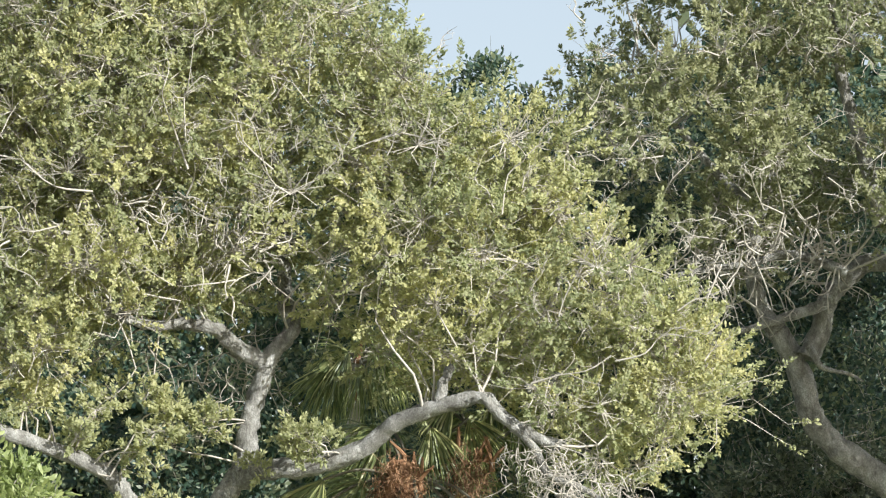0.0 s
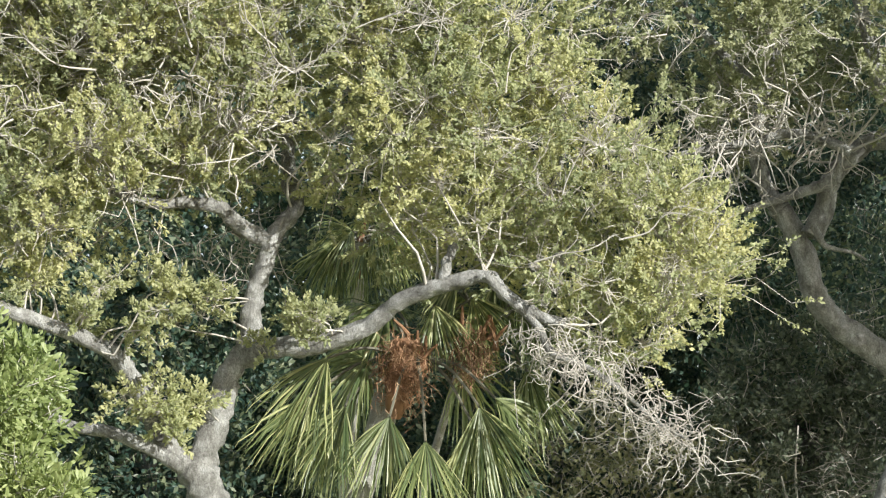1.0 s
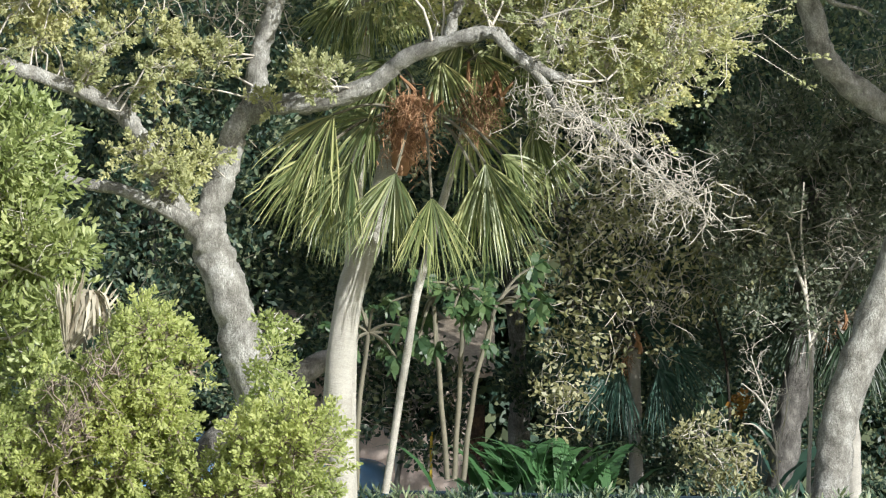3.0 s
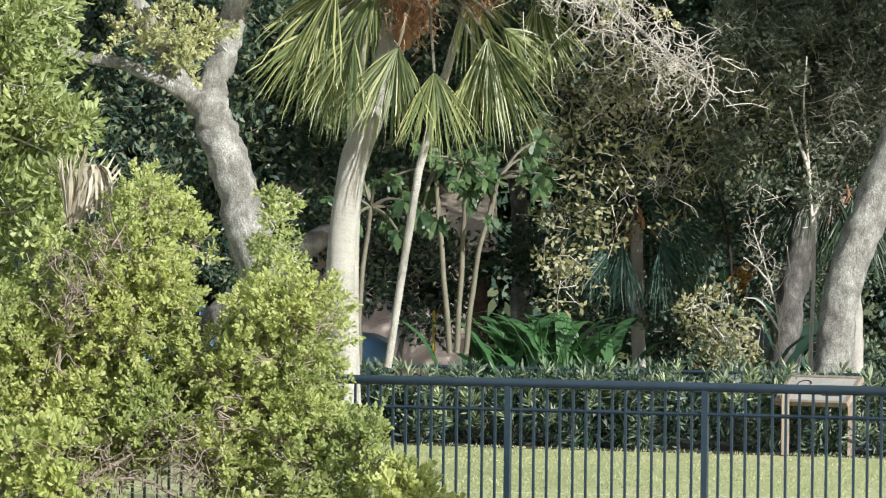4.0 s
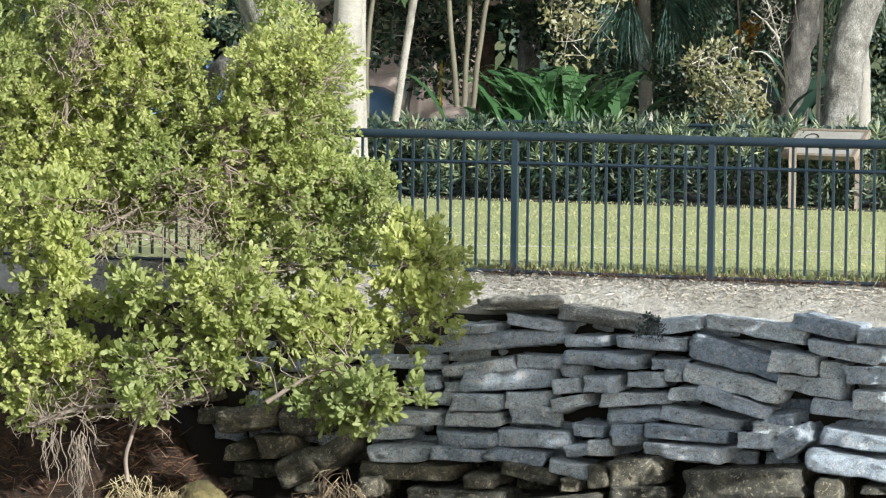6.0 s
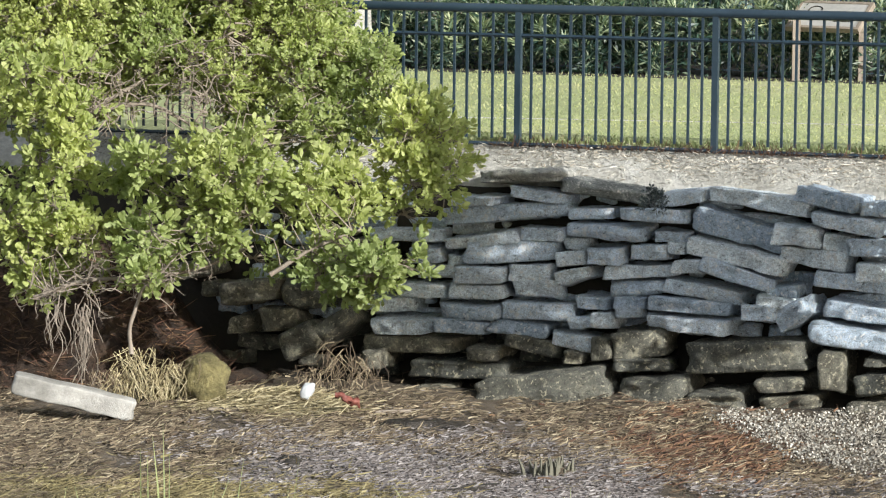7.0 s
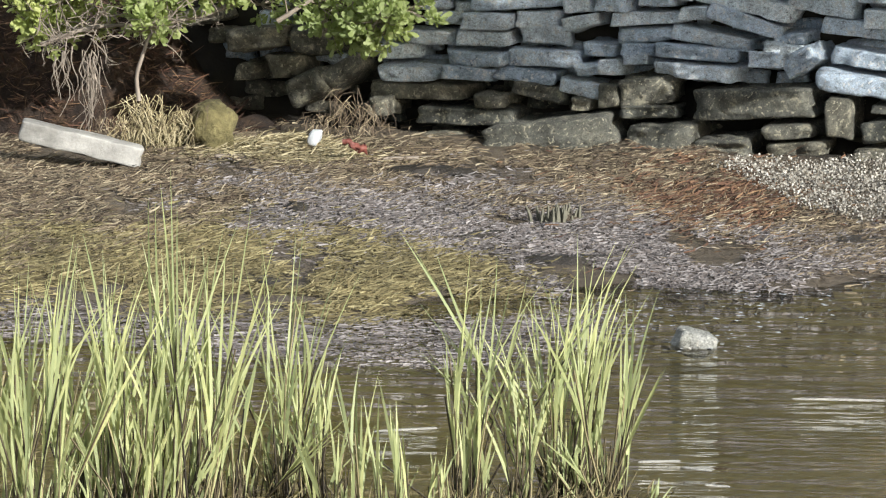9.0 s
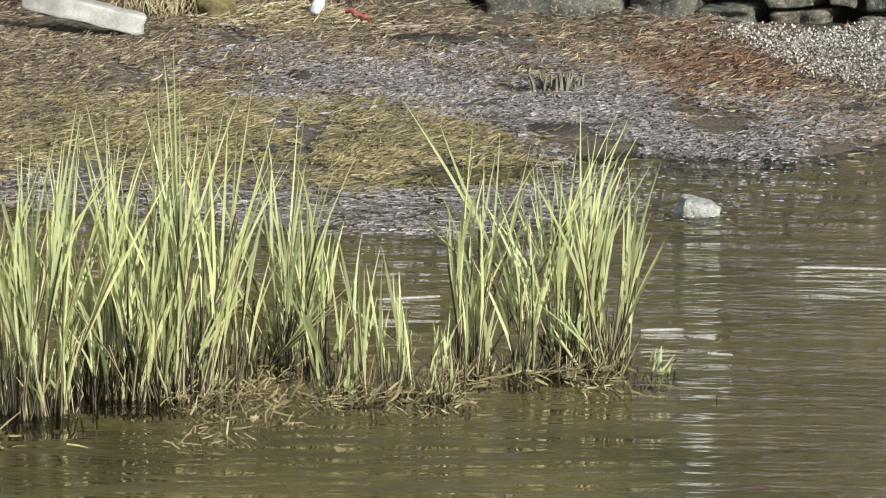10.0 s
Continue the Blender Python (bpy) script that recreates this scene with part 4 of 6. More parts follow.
sk2 = [limb_part(oak2, "trunk", TRUNK2, 0.235, 0.2, 14), limb_part(oak2, "trunk", TRUNK2B, 0.19, 0.13, 12),
       limb_part(oak2, "limb", [(4.62, 51.80, 9.41), (4.77, 51.80, 9.79), (4.90, 51.80, 10.18), (5.18, 51.80, 10.50), (5.53, 51.80, 10.60), (6.09, 51.80, 10.47)], 0.14, 0.11),
       limb_part(oak2, "limb", [(4.23, 51.60, 9.73), (3.99, 51.60, 10.08), (3.93, 51.60, 10.49), (3.97, 51.60, 11.05), (4.17, 51.60, 11.89), (3.82, 51.60, 12.73)], 0.13, 0.05),
       limb_part(oak2, "limb", [(4.87, 51.40, 10.10), (4.59, 51.40, 9.96), (4.21, 51.40, 9.85), (3.84, 51.40, 9.71), (3.18, 51.40, 9.64)], 0.09, 0.03),
       limb_part(oak2, "limb", [(5.03, 51.00, 10.40), (4.27, 51.00, 10.60), (3.80, 51.00, 10.46), (3.32, 51.00, 10.41), (2.81, 51.00, 10.28)], 0.07, 0.03, 8),
       limb_part(oak2, "limb", [(4.56, 51.00, 9.47), (4.72, 51.00, 9.23), (4.98, 51.00, 9.17), (5.22, 51.00, 9.07)], 0.05, 0.015, 8),
       limb_part(oak2, "limb", [(5.52, 51.50, 11.02), (5.32, 51.50, 11.72), (5.03, 51.50, 12.77), (4.88, 51.50, 13.83)], 0.12, 0.05),
       limb_part(oak2, "limb", [(6.10, 51.50, 10.40), (7.13, 51.50, 11.39), (8.53, 51.50, 12.46), (9.94, 51.50, 13.18)], 0.14, 0.05), limb_part(oak2, "limb", [(3.96, 51.80, 11.18), (3.33, 51.80, 11.88), (2.84, 51.80, 12.44), (2.42, 51.80, 13.00)], 0.07, 0.02),
       limb_part(oak2, "limb", [(5.77, 51.80, 11.76), (6.46, 51.80, 12.83), (7.15, 51.80, 13.90)], 0.1, 0.03)]
SK2 = np.concatenate(sk2[1:])
OAK2_POLY = [(1.91, 14.22), (5.00, 15.25), (10.62, 15.68), (10.67, 11.43), (6.45, 10.48), (5.47, 10.53), (4.64, 10.80), (3.88, 10.72), (2.98, 10.44), (2.63, 10.99), (2.14, 11.54), (1.65, 12.24), (1.58, 12.73), (1.85, 13.51)]
leafage(oak2, "crown", OAK2_POLY, 49.5, 53.5, 290, 0.46, 18, 0.28, 40, 0.064, OAK_LEAF_DARK, 21, SK2, [[(2.49, 11.48), (2.97, 11.55), (3.18, 11.00), (2.56, 10.85)]], label="olive small oak leaves")
# leaves out of view to the right, added to shade trunk and garden
leafage(oak2, "crown", [(6.6, 11.6), (8.3, 12.4), (11.5, 12.4), (11.5, 9.8), (8.3, 9.8), (6.8, 10.5)], 45.0, 49.5, 105, 0.6, 14, 0.2, 34, 0.095, OAK_LEAF_DARK, 22, SK2, label="unseen outer leaves added to shade trunk and garden")
sp = spots(OAK2_POLY, 110, rng)
feet = np.stack([sp[:, 0], rng.uniform(49.3, 50.2, 110), sp[:, 1]], 1)
sprays(oak2, feet, np.stack([rng.normal(-0.2, 0.7, 110), rng.normal(-0.3, 0.3, 110), rng.uniform(-0.3, 1.0, 110)], 1), 0.55, 24, 0.009)
tangle(oak2, [(2.82, 51.00, 10.31), (3.36, 51.00, 10.45), (3.84, 51.00, 10.67), (4.45, 51.00, 10.81), (5.00, 51.00, 10.54)], 150, 0.6, 0.8, 6, 0.01, 0.3)

# trunk leaning behind the oak's foot, in the shade-darkened bark
leaner = thing("leaning_trunk", "dark leaning trunk behind the live oak's foot", "tree", (-3.0, 47.2, 2.3))
limb_part(leaner, "trunk", [(-3.96, 47.20, 2.40), (-3.02, 47.20, 3.32), (-2.52, 47.20, 3.86), (-2.02, 47.20, 4.28), (-1.59, 47.20, 4.60), (-1.15, 47.20, 4.89)], 0.16, 0.12, 12, 0.08, SHADE_BARK)

# unseen tree added on the shore, set sunward to dapple the wall's stones
shade = thing("unseen_shade_tree", "unseen tree added beside the seawall to dapple its stones", "tree", (5.6, 33.6, 0.2))
SHADE_SK = np.concatenate([limb_part(shade, "trunk", [(6.6, 34.4, 0.1), (6.3, 33.6, 1.6), (5.8, 32.6, 3.0), (5.2, 31.4, 4.6)], 0.12, 0.05),
                           limb_part(shade, "limb", [(6.3, 33.6, 1.6), (5.6, 33.4, 2.4), (5.0, 33.0, 3.0)], 0.07, 0.03, 8)])
rng = np.random.default_rng(25)
n = 105
wx, wz = rng.uniform(-1.8, 3.6, n), rng.uniform(0.5, 1.95, n)
wz = np.where(wx > 2.7, np.maximum(wz, 1.45), wz)
far_x = rng.uniform(4.0, 4.7, n)
reach = np.maximum((far_x - wx) / SUN_DIR.x, 1.0)
sc = np.stack([wx, wall_face(wx, wz), wz], 1) + reach[:, None] * np.array(SUN_DIR)
part("crown", shift(clumps(sc, 0.24, 150, 0.1, rng, 0.8, 0.5), shade.location), BUSH_LEAF, shade)
for b in boughs(sc, SHADE_SK, rng, 0.012):
    part("bough", shift(b, shade.location), TWIG, shade, smooth=True)

# ---- woodland behind ----
def woodland(name, label, poly, near, far, n, radius, per, leaf, mat, seed, trunk, holes=()):
    x = float(np.mean([p[0] for p in poly]))
    tree = thing(name, label, "tree", (trunk, far, 2.3), "woodland trees")
    path = limb_part(tree, "trunk", [(trunk, far, 2.2), (trunk + 0.2, far, 4.5), (trunk - 0.1, far, 7), (trunk, far, 9)], 0.2, 0.06)
    crown(tree, "crown", poly, near, far, n, radius, per, leaf, mat, seed, path, holes, 3, twig_mat=STALK)
    return tree


woodland("woodland_tree", "shaded dark green tree behind the oak", [(-7.95, 15.93), (-3.73, 16.45), (-1.43, 15.37), (-0.35, 13.66), (-0.17, 11.34), (-0.59, 8.27), (-1.01, 5.22), (-1.61, 4.45), (-7.03, 3.94)], 54, 61, 360, 0.6, 300, 0.1, WOOD_SHADE_LEAF, 31, -4.0)
woodland("woodland_tree", "shaded dark green tree behind the palm", [(-1.43, 13.02), (-0.19, 13.35), (1.67, 13.05), (2.13, 13.06), (4.00, 12.29), (3.66, 8.38), (3.31, 5.28), (2.94, 3.73), (1.78, 3.72), (0.22, 4.78), (-1.03, 5.23), (-1.65, 6.00)], 55, 61, 260, 0.6, 300, 0.1, WOOD_SHADE_LEAF, 32, 1.9, [[(-1.39, 3.45), (-0.38, 3.07), (2.37, 6.12), (1.81, 7.04), (0.82, 6.34)]])
woodland("woodland_tree", "shaded dark tree with vines beside the leaning oak", [(2.44, 13.70), (7.11, 13.75), (7.23, 3.31), (2.17, 3.26), (2.11, 8.37)], 55.5, 61, 300, 0.6, 300, 0.1, WOOD_SHADE_LEAF, 33, 5.6)
woodland("woodland_tree", "dark treetop in the gap between the oaks", [(-0.64, 14.28), (-0.24, 14.45), (0.24, 13.80), (0.63, 14.54), (0.96, 14.46), (1.28, 13.89), (1.69, 13.65), (1.92, 14.23), (2.32, 14.23), (2.50, 12.60), (1.87, 11.86), (-0.55, 12.81)], 59, 61, 34, 0.4, 260, 0.1, WOOD_SHADE_LEAF, 34, 1.0)


def far_woods():
    """Dense woods beyond, closing the view between the trunks; low over the gap between the two oaks."""
    rng = np.random.default_rng(35)
    n = 2000
    x = rng.uniform(-16, 16, n)
    top = np.where(np.abs(x - 0.6) < 2.6, 12.6, 16.5) + 0.8 * np.sin(x * 1.3)
    z = 2.4 + rng.random(n) * (top - 2.4)
    c = np.stack([x, rng.uniform(68, 74, n), z], 1)
    keep = ~((np.abs(x + 1.2) < 0.9) & (z < 4.6))
    ob = part("far_woods", clumps(c[keep], 1.1, 85, 0.32, rng, 0.9, 0.6), WOOD_SHADE_LEAF, None, "dense dark woods beyond the garden")
    tagged(ob, category="woods", kind="stuff")


far_woods()

# ---- palms ----
def fan_frond(rng, base, tip, axis, blade, mat_leaf, parent, folds=40, spread=1.75, sag=0.5, width=0.035):
    """A fan leaf: a stalk from the crown to the fan's foot and long narrow pleats that fan out round its axis and hang at their tips."""
    base, tip, axis = (np.asarray(q, float) for q in (base, tip, axis))
    axis = unit(axis)
    mid = (base + tip) / 2 + np.array([0, 0, 0.12 * np.linalg.norm(tip - base)])
    pet = tube(smooth_path([base, mid, tip], 9), 0.022, 0.014, 5)
    face = unit(np.array([rng.normal(0, 0.4), -1.0, 0.45 + rng.normal(0, 0.25)]))
    side = unit(np.cross(axis, face))
    face = unit(np.cross(side, axis))
    vs, fs, k = [], [], 0
    t = np.array([0.02, 0.22, 0.42, 0.6, 0.76, 0.9, 1.0])
    for a in np.linspace(-spread, spread, folds):
        a += rng.normal(0, 0.04)
        out = axis * math.cos(a) + side * math.sin(a) + face * (0.3 * abs(math.sin(a)) + rng.normal(0, 0.07))
        l = blade * (0.78 + 0.22 * math.cos(a)) * rng.uniform(0.78, 1.1)
        droop = sag * rng.uniform(0.6, 1.4)
        p = tip + out * (l * (t - 0.35 * droop * t ** 2))[:, None]
        p[:, 2] -= droop * l * t ** 2.2
        p += rng.normal(0, 0.012, p.shape) * t[:, None]
        s = unit(np.cross(out, face + 0.6 * (-1) ** len(vs) * side) + rng.normal(0, 0.15, 3))
        ww = width * rng.uniform(0.75, 1.25) * np.array([0.3, 0.9, 1.1, 0.95, 0.7, 0.4, 0.04])
        v = np.empty((14, 3))
        v[0::2], v[1::2] = p + s * ww[:, None] / 2, p - s * ww[:, None] / 2
        vs.append(v)
        fs.append(np.array([(2 * q, 2 * q + 1, 2 * q + 3, 2 * q + 2) for q in range(6)]) + k)
        k += 14
    frond = part("frond", shift((np.concatenate(vs), np.concatenate(fs)), parent.location), mat_leaf, parent)
    part("petiole", shift(pet, parent.location), STALK, frond, "pale stiff stalk")
    return frond


def build_palm(name, label, trunk_pts, r0, r1, hub, fronds, blade, mat_leaf, seed, boots=0.2, behind=10, reach=0.6):
    """fronds: where each fan's foot hangs (right, up from the hub), the way it points (degrees from straight down, to the right), its size."""
    palm = thing(name, label, "palm", trunk_pts[0])
    rng = np.random.default_rng(seed)
    path = smooth_path(trunk_pts, 40)
    part("trunk", shift(tube(path, r0, r1, 14, 0.03, rng), palm.location), PALM_BARK, palm, smooth=True)
    hub = np.asarray(hub, float)
    fib = []
    for _ in range(1500 if boots > 0.16 else 650 if boots > 0.15 else 60):
        a = hub + rng.normal(0, 1, 3) * np.array([boots * 0.7, boots * 0.6, boots * 1.0]) + np.array([-0.14, -0.32, -0.22])
        d = unit(rng.normal(0, 1, 3) + np.array([0, -0.3, -1.0])) * rng.uniform(0.06, 0.2)
        fib.append(tube(np.array([a, a + d * 0.5 + rng.normal(0, 0.012, 3), a + d]), 0.005, 0.0015, 3))
    if boots > 0.16:
        core = smooth_path([hub + np.array([-0.2, -0.25, -0.72]), hub + np.array([-0.18, -0.3, -0.35]), hub + np.array([-0.08, -0.2, 0.1])], 16)
        part("leaf_base_column", shift(tube(core, boots * 0.3, boots * 0.85, 14, 0.14, rng, 0.4), palm.location), FIBRE, palm, "red-brown column of old leaf bases", True)
    tagged(part("fibre", shift(joined(fib), palm.location), FIBRE, palm, "red-brown matted crown fibre"), kind="stuff")
    for q in range(7 if boots > 0.15 else 2):
        a = hub + np.array([rng.normal(0, boots * 0.8), -0.25, rng.uniform(-0.5, 0.1)])
        part("boot", shift(tube(smooth_path([a, a + np.array([rng.normal(0, 0.05), -0.04, 0.12]), a + np.array([rng.normal(0, 0.1), -0.1, 0.26])], 5), 0.034, 0.012, 6), palm.location), FIBRE, palm, "broken brown leaf base")
    for dx, dz, turn, size, front in fronds:
        tip = hub + np.array([dx, -front, dz])
        a = radians(turn)
        hang = abs(turn) < 50
        fan_frond(rng, hub + np.array([dx * 0.15, -front * 0.3, -0.05]), tip, (math.sin(a), -0.2 * front, -math.cos(a)), size, mat_leaf, palm, 66, 0.75 if hang else 1.25, 0.22 if hang else 0.5, 0.0165)
    for q in range(behind):
        az = rng.uniform(0, 6.28)
        el = rng.uniform(-0.5, 1.1)
        d = np.array([math.cos(az) * math.cos(el), 0.5 + 0.5 * abs(math.sin(az)), math.sin(el)])
        fan_frond(rng, hub, hub + d * reach, d + np.array([0, 0, -0.6]), blade * rng.uniform(0.8, 1.05), mat_leaf, palm, 46, 1.8, 0.5, 0.025)
    return palm


PALM_TRUNK = [(-1.00, 45.20, 2.46), (-1.01, 45.20, 3.55), (-1.06, 45.20, 4.27), (-1.03, 45.20, 4.94), (-0.92, 45.20, 5.60), (-0.75, 45.20, 6.09), (-0.58, 45.20, 6.69), (-0.49, 45.20, 7.06)]
PALM_HUB = [(-0.20, 45.20, 7.51)]
build_palm("cabbage_palm", "cabbage palm with pale curved trunk and drooping fan leaves", PALM_TRUNK, 0.155, 0.145, PALM_HUB[0],
           [(-0.26, -0.72, -10, 0.95, 0.75), (0.12, -0.98, 2, 0.9, 0.85), (0.68, -0.6, 14, 1.15, 0.65), (0.85, -0.5, 48, 0.62, 0.5), (-0.93, -0.09, -30, 1.0, 0.4), (-0.73, -0.6, -20, 1.0, 0.5),
            (-1.1, -0.5, -25, 0.95, 0.3), (-0.5, -0.1, -60, 0.9, 0.2), (0.6, -0.75, 8, 0.85, 0.45), (-0.85, -0.75, -10, 0.8, 0.25),
            (0.2, 0.5, 15, 0.65, 0.2), (0.6, 0.6, 30, 0.7, 0.1), (-0.3, 0.45, -40, 0.7, 0.1)],
           1.0, PALM_LEAF, 41, 0.17, 6)
PALM2_TRUNK = [(-0.56, 46.80, 3.36), (-0.43, 46.80, 4.27), (-0.29, 46.80, 5.21), (-0.20, 46.80, 5.71), (0.09, 46.80, 6.77), (0.27, 46.80, 7.40)]
PALM2_HUB = [(0.54, 45.30, 7.72)]
build_palm("cabbage_palm", "second cabbage palm with a thin leaning trunk", PALM2_TRUNK, 0.042, 0.046, PALM2_HUB[0],
           [(0.1, 0.6, 20, 0.6, 0.1), (0.4, 0.3, 40, 0.75, 0.3), (-0.3, 0.6, -30, 0.6, 0.1), (0.45, -0.4, 18, 0.85, 0.3), (0.35, 0.4, 60, 0.6, 0.2)], 0.7, PALM_LEAF, 42, 0.155, 3)
PALM3_HUB = [(-0.85, 48.50, 9.04)]
build_palm("fan_palm", "young dark fan palm under the oak limb", [(PALM_TRUNK[0][0] + 0.02, 49.5, 2.3), (PALM_TRUNK[3][0], 49.3, 5.0), PALM3_HUB[0]], 0.1, 0.09, PALM3_HUB[0],
           [(-0.1, 0.05, -60, 0.7, 0.3), (0.15, 0.1, 60, 0.7, 0.3), (0.05, -0.1, 5, 0.75, 0.4), (0.4, 0.0, 85, 0.6, 0.2), (-0.3, -0.1, -25, 0.7, 0.3)], 0.7, PALM_LEAF, 43, 0.06, 5, 0.3)

# slender stems with lobed leaves
for k, pts in enumerate(([(0.14, 52.00, 3.40), (0.02, 52.00, 4.72), (-0.06, 52.00, 5.62)], [(0.22, 52.00, 3.40), (0.28, 52.00, 4.65), (0.31, 52.00, 5.69)], [(0.33, 52.00, 3.40), (0.47, 52.00, 4.58), (0.72, 52.00, 5.56)], [(-0.97, 52.00, 3.25), (-0.97, 52.00, 4.08), (-0.85, 52.00, 5.19)])):
    stem = thing("papaya_plant", "slender pale stem with lobed leaves at its top", "plant", pts[0], "slender stems")
    limb_part(stem, "stem", pts, 0.036, 0.028, 8, 0.03, STALK)
    rng = np.random.default_rng(50 + k)
    hub = np.asarray(pts[-1], float)
    for q in range(9):
        d = unit(np.array([rng.normal(0, 1), rng.normal(-0.3, 0.6), rng.normal(0, 0.45)]))
        fan_frond(rng, hub, hub + d * rng.uniform(0.25, 0.7), d + np.array([0, -0.2, -0.5]), rng.uniform(0.2, 0.3), PAPAYA_LEAF, stem, 9, 2.2, 0.3, 0.085)

# ---- bushes ----
bush = thing("shore_bush", "dense sunlit shore bush overhanging the seawall", "bush", (-2.4, 36.4, 1.8))
BUSH_STEMS = [[(-3.31, 36.30, 2.99), (-3.25, 36.30, 3.43), (-3.24, 36.30, 3.87), (-3.08, 36.30, 4.26), (-2.89, 36.30, 4.65)], [(-3.05, 36.20, 2.62), (-2.66, 36.20, 2.86), (-2.18, 36.20, 3.11), (-1.84, 36.20, 3.31)], [(-3.03, 36.00, 2.63), (-2.50, 36.00, 2.68), (-2.02, 36.00, 2.40), (-1.72, 36.00, 2.16)],
              [(-3.44, 35.20, 1.11), (-2.97, 35.20, 1.26), (-2.45, 35.20, 1.29), (-2.03, 35.20, 1.38), (-1.61, 35.20, 1.56)], [(-1.46, 35.00, 1.34), (-1.08, 35.00, 1.58), (-0.71, 35.00, 1.72)], [(-2.55, 35.20, 1.26), (-2.18, 35.20, 1.74), (-2.08, 35.20, 1.97)]]
BSK = np.concatenate([limb_part(bush, "branch", p, 0.022, 0.009, 7, 0.08, SIGN_WOOD) for p in BUSH_STEMS])
BUSH_TOP = [(-4.01, 4.21), (-3.47, 4.17), (-3.33, 4.66), (-2.89, 4.69), (-2.72, 5.06), (-2.38, 5.23), (-2.21, 5.06), (-2.09, 4.72), (-2.16, 4.36), (-2.27, 3.99), (-2.20, 3.72), (-1.93, 3.80), (-1.74, 4.09), (-1.52, 4.26), (-1.23, 4.34), (-1.01, 4.22), (-0.92, 3.91), (-0.97, 3.56), (-0.87, 3.17), (-0.97, 2.88), (-2.33, 2.57), (-3.99, 2.55)]
leafage(bush, "crown", BUSH_TOP, 36.1, 37.3, 400, 0.22, 15, 0.12, 19, 0.05, BUSH_LEAF, 61, None, [[(-2.13, 4.18), (-2.00, 4.33), (-1.90, 4.14), (-1.96, 3.89), (-2.13, 3.84)], [(-3.42, 4.22), (-3.13, 4.66), (-3.01, 4.42), (-3.22, 3.54), (-3.41, 3.34)], [(-3.07, 2.76), (-1.94, 2.92), (-1.94, 2.57), (-2.87, 2.51)]], 0.46, thick=0.006, twig_mat=SIGN_WOOD, shape=spoon_leaves, label="glossy rounded yellow-green leaves")
BUSH_LOW = [  # outline, depth, boughs, leaf length
    ([(-3.92, 3.13), (-3.11, 3.09), (-2.92, 2.76), (-3.01, 2.33), (-2.88, 1.91), (-3.00, 1.19), (-3.90, 1.08)], 35.6, 46, 0.085),
    ([(-2.00, 2.89), (-1.08, 3.09), (-0.70, 3.15), (-0.40, 2.91), (-0.50, 2.52), (-0.88, 2.27), (-1.46, 2.12), (-1.90, 2.36)], 36.2, 40, 0.075),
    ([(-0.61, 2.54), (-0.30, 2.83), (-0.09, 2.69), (0.13, 2.48), (-0.00, 1.78), (-0.39, 1.68), (-0.63, 2.11)], 35.8, 24, 0.080),
    ([(-2.83, 2.17), (-2.27, 2.41), (-1.80, 2.37), (-1.23, 2.19), (-0.62, 2.15), (-0.38, 1.92), (-0.76, 1.68), (-1.32, 1.67), (-1.36, 1.43), (-1.60, 1.34), (-1.88, 1.33), (-2.03, 1.76), (-2.59, 1.80)], 35.2, 44, 0.090),
    ([(-2.77, 1.62), (-2.44, 1.71), (-2.25, 1.48), (-2.39, 1.20), (-2.72, 1.24)], 35.1, 7, 0.090),
    ([(-1.12, 1.46), (-0.66, 1.58), (-0.37, 1.53), (-0.30, 1.32), (-0.56, 1.25), (-0.98, 1.18)], 35.0, 13, 0.095)]
for k, (outline, depth, n, l) in enumerate(BUSH_LOW):
    leafage(bush, "crown", outline, depth - 0.3, depth + 0.4, n, 0.2, 11, 0.12, 15, 0.88 * l, BUSH_LEAF, 161 + k, None if k == 2 else BSK, (), 0.46, bough=0.011, thick=0.006, twig_mat=SIGN_WOOD, shape=spoon_leaves, label="low overhanging leafy boughs")

tangle(bush, [(-3.26, 36.00, 3.68), (-3.15, 36.00, 4.12), (-2.96, 36.00, 4.45), (-2.81, 36.00, 4.74)], 60, 0.25, 0.4, 68, 0.006, -0.8, SIGN_WOOD)
tangle(bush, [(-3.03, 35.95, 2.73), (-2.55, 35.95, 2.78), (-2.02, 35.95, 2.59), (-2.16, 35.95, 3.02), (-1.74, 35.95, 3.32)], 110, 0.3, 0.4, 69, 0.006, 0.0, SIGN_WOOD)
tangle(bush, [(-3.41, 34.90, 1.18), (-2.95, 34.90, 1.31), (-2.43, 34.90, 1.31), (-2.16, 34.90, 1.67)], 70, 0.3, 0.4, 70, 0.0045, 0.2, SIGN_WOOD)
bright = thing("laurel_tree", "bright green broad-leaved young tree", "tree", (-4.6, 40.5, 2.3))
path = limb_part(bright, "trunk", [(-4.6, 40.5, 2.2), (-4.6, 40.5, 4), (-4.4, 40.4, 6)], 0.08, 0.04)
crown(bright, "crown", [(-4.98, 7.51), (-3.95, 7.31), (-3.68, 7.15), (-3.56, 6.46), (-3.61, 6.08), (-3.39, 5.77), (-3.55, 5.44), (-3.65, 4.48), (-4.93, 3.94)], 39.4, 40.6, 80, 0.34, 190, 0.11, BRIGHT_LEAF, 64, path, (), 3, 0.33, shape=spoon_leaves, label="long bright green leaves")

vine = thing("trunk_shoots", "leafy shoots round the oak's foot", "bush", (-1.7, 42.0, 2.3))
